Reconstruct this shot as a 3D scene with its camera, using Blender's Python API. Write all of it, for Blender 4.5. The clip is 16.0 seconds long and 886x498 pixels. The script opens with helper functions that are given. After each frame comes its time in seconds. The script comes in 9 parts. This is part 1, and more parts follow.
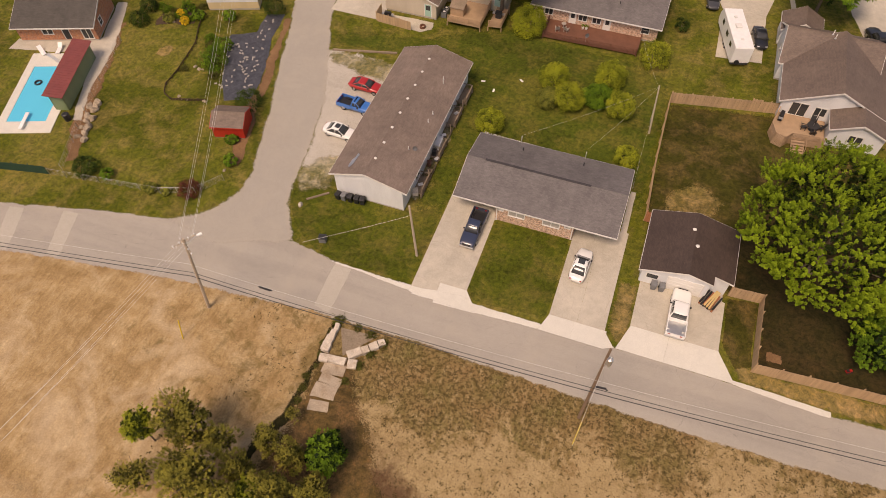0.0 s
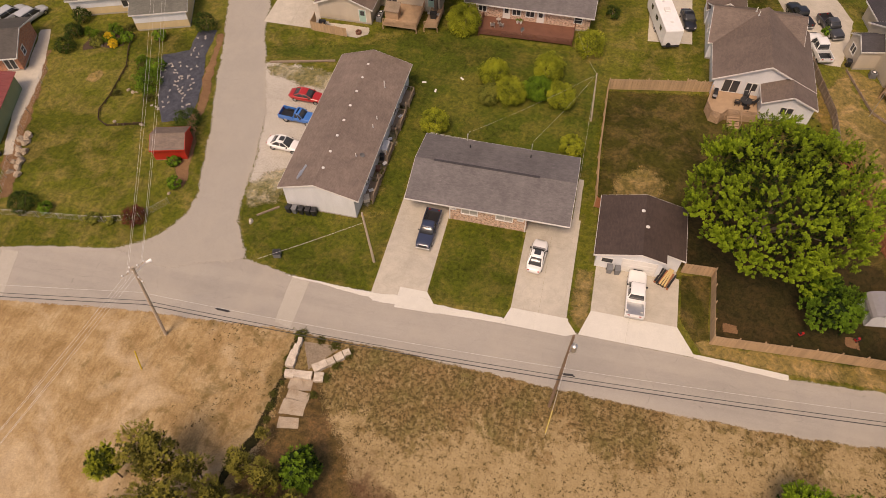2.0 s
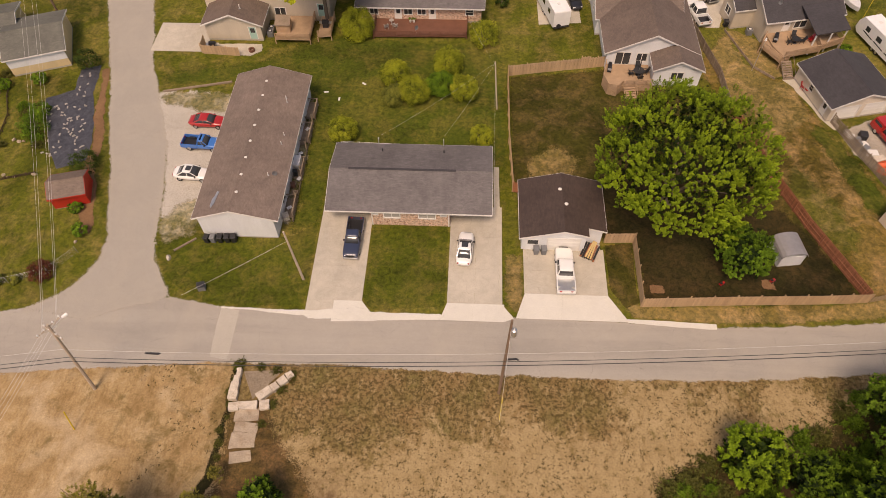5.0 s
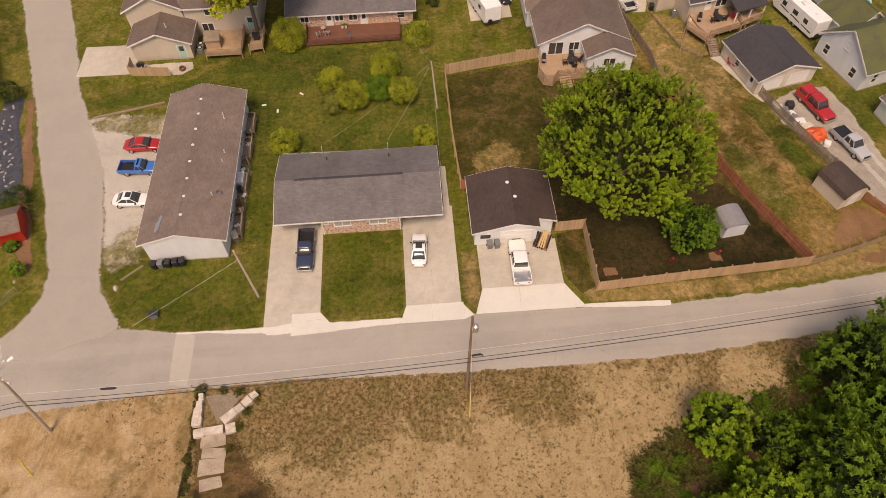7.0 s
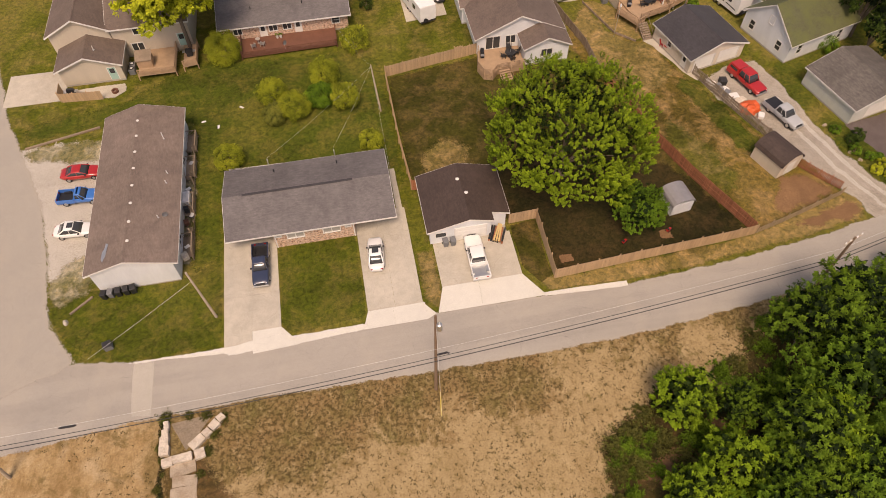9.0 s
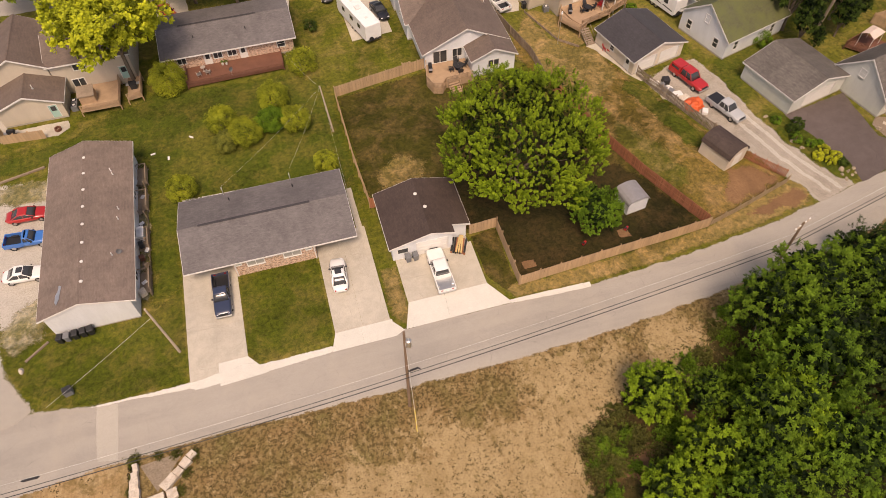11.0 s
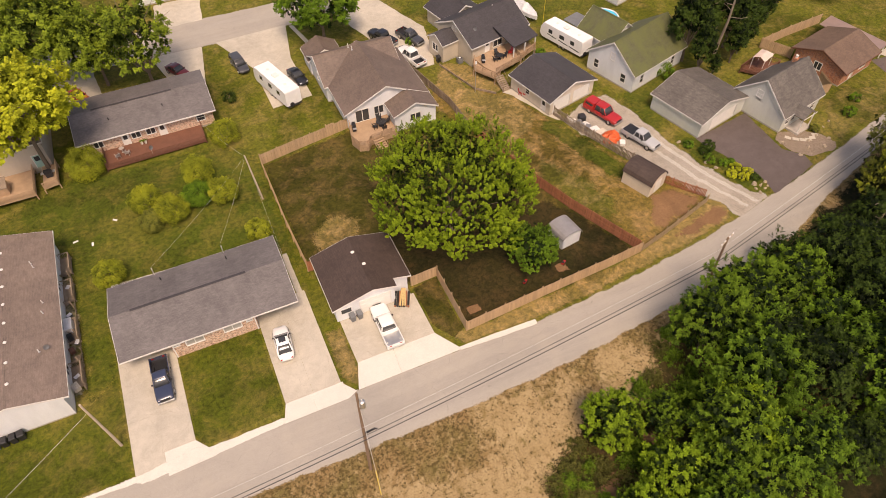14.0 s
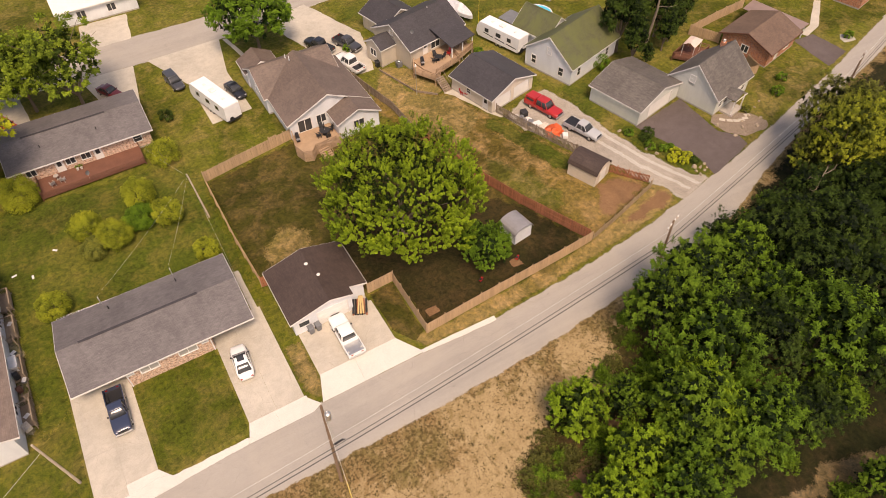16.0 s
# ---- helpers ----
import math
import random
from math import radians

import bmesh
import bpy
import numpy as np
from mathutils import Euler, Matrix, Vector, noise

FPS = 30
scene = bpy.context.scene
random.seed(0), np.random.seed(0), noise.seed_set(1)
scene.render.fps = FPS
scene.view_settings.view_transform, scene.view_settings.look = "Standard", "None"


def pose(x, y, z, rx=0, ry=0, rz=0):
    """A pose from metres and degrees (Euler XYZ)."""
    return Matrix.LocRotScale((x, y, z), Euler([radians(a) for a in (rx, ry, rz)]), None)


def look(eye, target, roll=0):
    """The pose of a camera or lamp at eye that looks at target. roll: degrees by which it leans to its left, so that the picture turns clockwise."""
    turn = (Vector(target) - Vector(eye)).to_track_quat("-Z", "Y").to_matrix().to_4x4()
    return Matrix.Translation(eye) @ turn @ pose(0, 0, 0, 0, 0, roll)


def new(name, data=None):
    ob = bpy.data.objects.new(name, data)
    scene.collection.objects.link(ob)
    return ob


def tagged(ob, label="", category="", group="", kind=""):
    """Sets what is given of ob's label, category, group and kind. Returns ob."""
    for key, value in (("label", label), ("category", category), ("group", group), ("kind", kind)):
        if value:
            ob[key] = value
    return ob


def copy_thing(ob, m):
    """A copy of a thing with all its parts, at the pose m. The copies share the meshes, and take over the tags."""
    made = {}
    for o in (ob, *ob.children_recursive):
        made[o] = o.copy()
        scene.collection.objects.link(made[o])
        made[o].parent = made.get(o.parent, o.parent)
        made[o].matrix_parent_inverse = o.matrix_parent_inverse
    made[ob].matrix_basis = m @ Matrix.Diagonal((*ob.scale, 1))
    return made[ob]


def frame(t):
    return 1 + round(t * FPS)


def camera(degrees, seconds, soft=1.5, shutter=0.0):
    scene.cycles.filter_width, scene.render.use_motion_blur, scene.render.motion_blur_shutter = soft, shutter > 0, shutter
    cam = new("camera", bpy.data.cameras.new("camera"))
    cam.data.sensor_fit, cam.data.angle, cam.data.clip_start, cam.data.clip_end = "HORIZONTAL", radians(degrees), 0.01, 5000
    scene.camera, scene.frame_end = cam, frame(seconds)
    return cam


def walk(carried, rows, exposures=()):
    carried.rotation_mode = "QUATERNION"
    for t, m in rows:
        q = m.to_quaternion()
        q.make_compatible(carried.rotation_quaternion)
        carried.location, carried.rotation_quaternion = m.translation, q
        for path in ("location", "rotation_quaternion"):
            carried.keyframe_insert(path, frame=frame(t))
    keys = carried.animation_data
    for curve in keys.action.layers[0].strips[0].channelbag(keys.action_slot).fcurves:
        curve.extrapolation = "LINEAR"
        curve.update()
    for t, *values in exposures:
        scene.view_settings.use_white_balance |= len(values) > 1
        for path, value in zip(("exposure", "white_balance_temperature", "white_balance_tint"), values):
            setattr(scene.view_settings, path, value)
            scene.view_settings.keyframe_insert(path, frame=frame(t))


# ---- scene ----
cam = camera(66.7, 16.0, soft=0.7)
EYE = 62.0  # height of the hovering camera, which only turns and tilts
# seconds, yaw (left of +y), pitch, roll
TURNS = [
    (0.0, 20.54, -54.95, -1.02),
    (0.5, 19.2, -54.93, -1.05),
    (1.0, 17.96, -54.92, -1.07),
    (1.5, 16.32, -54.87, -1.11),
    (2.0, 14.11, -54.87, -1.07),
    (2.5, 11.8, -54.86, -1.12),
    (3.0, 9.95, -54.86, -1.09),
    (3.5, 8.38, -54.86, -1.08),
    (4.0, 6.75, -54.88, -1.1),
    (6.5, -1.6, -54.87, -1.03),
    (7.0, -3.33, -54.86, -1.04),
    (7.5, -4.92, -54.87, -1.05),
    (8.0, -6.45, -54.89, -1.05),
    (8.5, -8.07, -54.91, -1.03),
    (9.0, -9.75, -54.91, -1.06),
    (10.6, -14.24, -54.9, -1.02),
    (11.3, -16.03, -51.61, -1.07),
    (11.5, -16.65, -50.06, -1.1),
    (12.0, -17.77, -49.36, -1.07),
    (12.5, -18.83, -49.37, -1.09),
    (13.0, -20.45, -49.4, -1.05),
    (13.5, -22.21, -49.44, -1.1),
    (14.0, -23.48, -49.46, -1.14),
    (14.5, -24.47, -49.47, -1.15),
    (15.0, -25.97, -49.42, -1.12),
    (15.5, -27.68, -49.35, -1.1),
    (16.0, -29.5, -49.31, -1.08),
]
walk(cam, [(t, pose(0, 0, EYE, 0, 0, yaw) @ pose(0, 0, 0, 90 + pitch) @ pose(0, 0, 0, 0, 0, roll)) for t, yaw, pitch, roll in TURNS],
     [(0.0, 0.20, 8500, 25), (8.0, 0.31, 8300, 24), (16.0, 0.64, 8150, 23)])

# ---- light ----
world = bpy.data.worlds.new("world")
scene.world = world
world.use_nodes = True
wn = world.node_tree.nodes
sky = wn.new("ShaderNodeTexSky")
sky.sky_type, sky.sun_disc = "NISHITA", False
SUN_ELEV, SUN_AZ = 60, 194  # degrees; azimuth clockwise from +y
sky.sun_elevation, sky.sun_rotation = radians(SUN_ELEV), radians(SUN_AZ)
sky.air_density, sky.dust_density = 1.0, 3.0
world.node_tree.links.new(sky.outputs[0], wn["Background"].inputs[0])
wn["Background"].inputs[1].default_value = 0.118
sun = new("sun", bpy.data.lights.new("sun", "SUN"))
sun.data.energy, sun.data.angle, sun.data.color = 1.95, radians(20), (1.0, 0.92, 0.81)
sd = Vector((math.sin(radians(SUN_AZ)) * math.cos(radians(SUN_ELEV)), math.cos(radians(SUN_AZ)) * math.cos(radians(SUN_ELEV)), math.sin(radians(SUN_ELEV))))
sun.matrix_world = look(sd * 200, (0, 0, 0))


from mathutils import geometry


# ---- materials ----
def nodes_of(name):
    m = bpy.data.materials.new(name)
    m.use_nodes = True
    nt = m.node_tree
    return m, nt, nt.nodes["Principled BSDF"]


def add(nt, kind, **inputs):
    n = nt.nodes.new("ShaderNode" + kind)
    for key, value in inputs.items():
        n.inputs[key.replace("_", " ")].default_value = value
    return n


def ramp(nt, fac, stops):
    r = nt.nodes.new("ShaderNodeValToRGB")
    e = r.color_ramp.elements
    while len(e) < len(stops):
        e.new(0.5)
    for k, (p, c) in zip(e, stops):
        k.position, k.color = p, (*c, 1) if len(c) == 3 else c
    nt.links.new(fac, r.inputs[0])
    return r.outputs[0]


def mixc(nt, fac, a, b, blend="MIX"):
    n = nt.nodes.new("ShaderNodeMix")
    n.data_type, n.blend_type = "RGBA", blend
    for sock, v in ((n.inputs[0], fac), (n.inputs[6], a), (n.inputs[7], b)):
        if isinstance(v, (int, float)):
            sock.default_value = v
        elif isinstance(v, (tuple, list)):
            sock.default_value = (*v, 1)
        else:
            nt.links.new(v, sock)
    return n.outputs[2]


def math_(nt, op, a, b=0.0, clamp=False):
    n = nt.nodes.new("ShaderNodeMath")
    n.operation, n.use_clamp = op, clamp
    for sock, v in ((n.inputs[0], a), (n.inputs[1], b)):
        if isinstance(v, (int, float)):
            sock.default_value = v
        else:
            nt.links.new(v, sock)
    return n.outputs[0]


def place(nt, sx=1, sy=1, sz=1, rz=0.0, local=False):
    """World or local position, scaled, in metres."""
    g = nt.nodes.new("ShaderNodeTexCoord") if local else nt.nodes.new("ShaderNodeNewGeometry")
    mp = nt.nodes.new("ShaderNodeMapping")
    mp.inputs["Scale"].default_value = (sx, sy, sz)
    mp.inputs["Rotation"].default_value = (0, 0, radians(rz))
    nt.links.new(g.outputs["Object"] if local else g.outputs["Position"], mp.inputs[0])
    return mp.outputs[0]


def noise_(nt, where, scale, detail=4, rough=0.55, distort=0.0):
    n = add(nt, "TexNoise", Scale=scale, Detail=detail, Roughness=rough, Distortion=distort)
    nt.links.new(where, n.inputs["Vector"])
    return n.outputs[0]


def bump_(nt, bsdf, height, strength=0.3, distance=0.02):
    b = add(nt, "Bump", Strength=strength, Distance=distance)
    nt.links.new(height, b.inputs["Height"])
    nt.links.new(b.outputs[0], bsdf.inputs["Normal"])


def surface(name, color, rough=0.7, vary=0.15, scale=1.5, fine=25.0, bump=0.15, metal=0.0, local=False, spec=0.5, coat=0.0, dirt=None, dirt_amount=0.3, stretch=(1, 1, 1), pieces=0.0):
    """A painted, stone or metal surface: broad stains and a fine grain over one base colour."""
    m, nt, bsdf = nodes_of(name)
    where = place(nt, *stretch, local=local)
    big, small = noise_(nt, where, scale, 5, 0.6), noise_(nt, where, fine, 3)
    dark = tuple(c * (1 - vary) for c in color)
    light = tuple(min(1, c * (1 + vary)) for c in color)
    col = ramp(nt, big, [(0.3, dark), (0.7, light)])
    col = mixc(nt, 0.5 * vary / 0.15 * 0.5, col, ramp(nt, small, [(0.3, dark), (0.7, light)]))
    if pieces:
        oi = nt.nodes.new("ShaderNodeObjectInfo")
        col = mixc(nt, 1.0, col, ramp(nt, oi.outputs["Random"], [(0.0, (1 - pieces,) * 3), (1.0, (1 + pieces,) * 3)]), "MULTIPLY")
    if dirt:
        d = noise_(nt, where, scale * 0.6, 6, 0.7, 0.6)
        col = mixc(nt, math_(nt, "MULTIPLY", ramp(nt, d, [(0.5, (0, 0, 0)), (0.72, (1, 1, 1))]), dirt_amount), col, dirt)
    nt.links.new(col, bsdf.inputs["Base Color"])
    bsdf.inputs["Roughness"].default_value, bsdf.inputs["Metallic"].default_value = rough, metal
    bsdf.inputs["Specular IOR Level"].default_value, bsdf.inputs["Coat Weight"].default_value = spec, coat
    if bump:
        bump_(nt, bsdf, small, bump)
    return m


def shingles(name, color, streak=0.35, rows="y", moss=None):
    """Asphalt shingles: courses 0.14 m high along the eave, weathered streaks down the slope."""
    m, nt, bsdf = nodes_of(name)
    where = place(nt, local=True)
    br = add(nt, "TexBrick", Scale=1.0, Mortar_Size=0.008, Brick_Width=0.33, Row_Height=0.14, Bias=0.0)
    br.inputs["Color1"].default_value = (*[c * 0.92 for c in color], 1)
    br.inputs["Color2"].default_value = (*[c * 1.09 for c in color], 1)
    br.inputs["Mortar"].default_value = (*[c * 0.72 for c in color], 1)
    mp = nt.nodes.new("ShaderNodeMapping")
    if rows == "x":
        mp.inputs["Rotation"].default_value = (0, 0, radians(90))
    nt.links.new(where, mp.inputs[0])
    nt.links.new(mp.outputs[0], br.inputs["Vector"])
    down = place(nt, *((0.9, 0.12, 0.12) if rows == "y" else (0.12, 0.9, 0.12)), local=True)
    s = noise_(nt, down, 0.9, 5, 0.65)
    big = noise_(nt, where, 0.25, 4)
    col = mixc(nt, ramp(nt, s, [(0.42, (0, 0, 0)), (0.75, (streak, streak, streak))]), br.outputs[0], tuple(c * 0.5 for c in color))
    col = mixc(nt, ramp(nt, big, [(0.4, (0, 0, 0)), (0.7, (0.45, 0.45, 0.45))]), col, tuple(min(1, c * 1.5) for c in color))
    tabs = noise_(nt, place(nt, *((1.0, 3.6, 1.0) if rows == "y" else (3.6, 1.0, 1.0)), local=True), 1.3, 6, 0.75)
    col = mixc(nt, 0.7, col, mixc(nt, 1.0, col, ramp(nt, tabs, [(0.3, (1 - streak * 0.8,) * 3), (0.5, (1, 1, 1)), (0.72, (1 + streak * 0.8,) * 3)]), "MULTIPLY"))
    spot = noise_(nt, where, 1.4, 6, 0.75, 0.4)
    col = mixc(nt, ramp(nt, spot, [(0.35, (0.45, 0.45, 0.45)), (0.52, (0, 0, 0))]), col, tuple(c * 0.6 for c in color))
    if moss:
        k = noise_(nt, where, 0.35, 6, 0.7, 0.5)
        col = mixc(nt, ramp(nt, k, [(0.32, (0, 0, 0)), (0.6, (0.85, 0.85, 0.85))]), col, moss)
    nt.links.new(col, bsdf.inputs["Base Color"])
    bsdf.inputs["Roughness"].default_value = 0.6
    bsdf.inputs["Specular IOR Level"].default_value = 0.35
    bump_(nt, bsdf, br.outputs["Fac"], -0.4, 0.01)
    return m


def siding(name, color, pitch=0.11, vertical=False):
    """Lap siding: shallow horizontal boards."""
    m, nt, bsdf = nodes_of(name)
    where = place(nt, local=True)
    w = add(nt, "TexWave", Scale=1.0 / pitch / 6.283 * 3.1416, Distortion=0.0)
    w.wave_type, w.bands_direction, w.wave_profile = "BANDS", "X" if vertical else "Z", "SAW"
    nt.links.new(where, w.inputs["Vector"])
    big = noise_(nt, place(nt, 1, 1, 0.3, local=True), 0.8, 5, 0.6)
    col = ramp(nt, big, [(0.3, tuple(c * 0.9 for c in color)), (0.7, tuple(min(1, c * 1.05) for c in color))])
    col = mixc(nt, ramp(nt, w.outputs["Fac"], [(0.0, (0.35, 0.35, 0.35)), (0.12, (0, 0, 0))]), col, tuple(c * 0.6 for c in color))
    nt.links.new(col, bsdf.inputs["Base Color"])
    bsdf.inputs["Roughness"].default_value = 0.5
    bump_(nt, bsdf, w.outputs["Fac"], 0.3, 0.015)
    return m


def bricks(name, c1, c2, mortar):
    m, nt, bsdf = nodes_of(name)
    tc = nt.nodes.new("ShaderNodeTexCoord")
    sep, com = nt.nodes.new("ShaderNodeSeparateXYZ"), nt.nodes.new("ShaderNodeCombineXYZ")
    nt.links.new(tc.outputs["Object"], sep.inputs[0])
    nt.links.new(math_(nt, "ADD", sep.outputs[0], sep.outputs[1]), com.inputs[0])
    nt.links.new(sep.outputs[2], com.inputs[1])
    br = add(nt, "TexBrick", Scale=1.0, Mortar_Size=0.012, Brick_Width=0.22, Row_Height=0.075)
    for k, c in (("Color1", c1), ("Color2", c2), ("Mortar", mortar)):
        br.inputs[k].default_value = (*c, 1)
    nt.links.new(com.outputs[0], br.inputs["Vector"])
    n = noise_(nt, com.outputs[0], 3.6, 5, 0.7)
    col = mixc(nt, ramp(nt, n, [(0.44, (0, 0, 0)), (0.6, (0.75, 0.75, 0.75))]), br.outputs[0], tuple(min(1, a * 1.6) for a in c2))
    col = mixc(nt, ramp(nt, n, [(0.36, (0.8, 0.8, 0.8)), (0.46, (0, 0, 0))]), col, c1)
    nt.links.new(col, bsdf.inputs["Base Color"])
    bsdf.inputs["Roughness"].default_value = 0.85
    bump_(nt, bsdf, br.outputs["Fac"], -0.5, 0.01)
    return m


def glass_dark(name):
    m, nt, bsdf = nodes_of(name)
    bsdf.inputs["Base Color"].default_value = (0.045, 0.048, 0.05, 1)
    bsdf.inputs["Roughness"].default_value = 0.06
    bsdf.inputs["Specular IOR Level"].default_value = 0.6
    return m


def worn_edge(nt, bsdf, where):
    """Lets a ground sheet thin out raggedly where its border is worn."""
    at = nt.nodes.new("ShaderNodeAttribute")
    at.attribute_name = "wear"
    w = at.outputs["Fac"]
    ragged = math_(nt, "ADD", math_(nt, "MULTIPLY", noise_(nt, where, 1.1, 6, 0.8), 0.5), math_(nt, "MULTIPLY", noise_(nt, where, 9.0, 3, 0.8), 0.5))
    spread = math_(nt, "MULTIPLY", math_(nt, "MULTIPLY", w, math_(nt, "SUBTRACT", 1.0, w)), 10.0)
    v = math_(nt, "ADD", w, math_(nt, "MULTIPLY", math_(nt, "SUBTRACT", ragged, 0.5), spread))
    nt.links.new(ramp(nt, v, [(0.47, (1, 1, 1)), (0.53, (0, 0, 0))]), bsdf.inputs["Alpha"])
    return at.outputs["Fac"]


def lawn(name, green=(0.094, 0.110, 0.011), tan=(0.235, 0.172, 0.056), amount=0.5, stripe=0.0):
    """Mown grass: broad lush and thin areas, dry spots, clumps and blades."""
    m, nt, bsdf = nodes_of(name)
    where = place(nt)
    wide, mid = noise_(nt, where, 0.06, 4, 0.6, 0.6), noise_(nt, where, 0.32, 7, 0.7, 0.3)
    clump, fine = noise_(nt, where, 1.8, 6, 0.75, 0.5), noise_(nt, where, 9.0, 4, 0.75)
    rows = noise_(nt, place(nt, 1.6, 0.10, 1), 0.8, 4, 0.6)
    base = ramp(nt, wide, [(0.34, tuple(c * 0.55 for c in green)), (0.5, green), (0.68, tuple(a * 0.65 + b * 0.45 for a, b in zip(green, tan)))])
    base = mixc(nt, math_(nt, "MULTIPLY", ramp(nt, mid, [(0.46, (0, 0, 0)), (0.64, (1, 1, 1))]), amount), base, tan)
    base = mixc(nt, math_(nt, "MULTIPLY", ramp(nt, rows, [(0.32, (1, 1, 1)), (0.58, (0, 0, 0))]), stripe), base, tuple(c * 0.55 for c in green))
    base = mixc(nt, 0.8, base, mixc(nt, 1.0, base, ramp(nt, clump, [(0.3, (0.3, 0.36, 0.26)), (0.48, (0.95, 0.97, 0.95)), (0.7, (1.9, 1.65, 1.4))]), "MULTIPLY"))
    base = mixc(nt, 0.6, base, mixc(nt, 1.0, base, ramp(nt, fine, [(0.25, (0.4, 0.4, 0.4)), (0.75, (1.6, 1.6, 1.5))]), "MULTIPLY"))
    nt.links.new(base, bsdf.inputs["Base Color"])
    bsdf.inputs["Roughness"].default_value = 0.95
    bsdf.inputs["Specular IOR Level"].default_value = 0.15
    bump_(nt, bsdf, math_(nt, "ADD", fine, clump), 0.8, 0.06)
    worn_edge(nt, bsdf, where)
    return m


def dry_field(name):
    """Sun-burnt grass: orange straw to the west; sand under matted brown clumps to the east, thickest along the street."""
    m, nt, bsdf = nodes_of(name)
    where = place(nt)
    sep = nt.nodes.new("ShaderNodeSeparateXYZ")
    nt.links.new(where, sep.inputs[0])
    px, py = sep.outputs[0], sep.outputs[1]
    wide, mid, fine = noise_(nt, where, 0.07, 4, 0.6, 0.5), noise_(nt, where, 0.4, 6, 0.68, 0.3), noise_(nt, where, 5.0, 5, 0.75)
    comb = noise_(nt, place(nt, 1.0, 0.55, 1, rz=20), 0.5, 8, 0.78, 0.8)
    straw = ramp(nt, mid, [(0.26, (0.25, 0.155, 0.066)), (0.5, (0.385, 0.262, 0.128)), (0.74, (0.53, 0.40, 0.235))])
    straw = mixc(nt, ramp(nt, comb, [(0.30, (0.5, 0.5, 0.5)), (0.55, (0, 0, 0))]), straw, (0.22, 0.135, 0.055))
    swath = noise_(nt, place(nt, 1.0, 0.22, 1, rz=-35), 2.4, 6, 0.7)
    straw = mixc(nt, 0.55, straw, mixc(nt, 1.0, straw, ramp(nt, swath, [(0.3, (0.62, 0.58, 0.5)), (0.5, (1, 1, 1)), (0.7, (1.25, 1.25, 1.25))]), "MULTIPLY"))
    green = math_(nt, "ADD", noise_(nt, where, 0.5, 7, 0.72, 0.5), math_(nt, "MULTIPLY", math_(nt, "ADD", px, 40.0), 0.006))
    straw = mixc(nt, ramp(nt, green, [(0.55, (0, 0, 0)), (0.7, (0.75, 0.75, 0.75))]), straw, (0.155, 0.108, 0.038))
    straw = mixc(nt, ramp(nt, noise_(nt, where, 0.11, 5, 0.6, 1.2), [(0.5, (0, 0, 0)), (0.68, (0.6, 0.6, 0.6))]), straw, (0.56, 0.44, 0.29))
    grain = noise_(nt, where, 7.5, 5, 0.8)
    sand = ramp(nt, mid, [(0.3, (0.29, 0.203, 0.096)), (0.7, (0.42, 0.31, 0.165))])
    mat_c = ramp(nt, noise_(nt, where, 0.3, 5, 0.6), [(0.36, (0.215, 0.132, 0.054)), (0.5, (0.170, 0.114, 0.040)), (0.66, (0.120, 0.100, 0.025))])
    # thickness of the matted grass: more by the street and the stone basin, less to the south-east
    t1 = math_(nt, "MULTIPLY", math_(nt, "SUBTRACT", py, 21.5), 0.031)
    t2 = math_(nt, "MULTIPLY", math_(nt, "SUBTRACT", 0.0, px), 0.0045)
    thick = math_(nt, "ADD", math_(nt, "ADD", t1, t2), math_(nt, "MULTIPLY", math_(nt, "SUBTRACT", noise_(nt, where, 0.13, 5, 0.65, 0.4), 0.5), 0.75))
    thick = math_(nt, "MINIMUM", math_(nt, "MAXIMUM", thick, -0.035), 0.10)
    spots = noise_(nt, place(nt, 1.0, 0.7, 1, rz=12), 1.5, 8, 0.72)
    tuft = math_(nt, "ADD", math_(nt, "MULTIPLY", spots, 0.68), math_(nt, "MULTIPLY", grain, 0.32))
    cover = ramp(nt, math_(nt, "ADD", tuft, thick), [(0.48, (0, 0, 0)), (0.58, (0.75, 0.75, 0.75)), (0.75, (0.95, 0.95, 0.95))])
    stub = mixc(nt, cover, sand, mat_c)
    crown = noise_(nt, where, 2.6, 6, 0.7)
    stub = mixc(nt, ramp(nt, math_(nt, "ADD", crown, math_(nt, "MULTIPLY", thick, 0.6)), [(0.545, (0, 0, 0)), (0.62, (0.8, 0.8, 0.8))]), stub, (0.074, 0.052, 0.017))
    # red-brown earth below the chute
    ex = math_(nt, "DIVIDE", math_(nt, "SUBTRACT", px, -13.5), 7.5)
    ey = math_(nt, "DIVIDE", math_(nt, "SUBTRACT", py, 9.5), 9.0)
    er = math_(nt, "ADD", math_(nt, "ADD", math_(nt, "MULTIPLY", ex, ex), math_(nt, "MULTIPLY", ey, ey)), math_(nt, "MULTIPLY", math_(nt, "SUBTRACT", mid, 0.5), 2.0))
    stub = mixc(nt, ramp(nt, er, [(0.35, (0.85, 0.85, 0.85)), (1.4, (0, 0, 0))]), stub, (0.085, 0.042, 0.022))
    east = math_(nt, "ADD", px, math_(nt, "MULTIPLY", math_(nt, "SUBTRACT", wide, 0.5), 8))
    to_stub = ramp(nt, math_(nt, "DIVIDE", math_(nt, "ADD", east, 40), 40, True), [(0.38, (0, 0, 0)), (0.5, (1, 1, 1))])
    col = mixc(nt, to_stub, straw, stub)
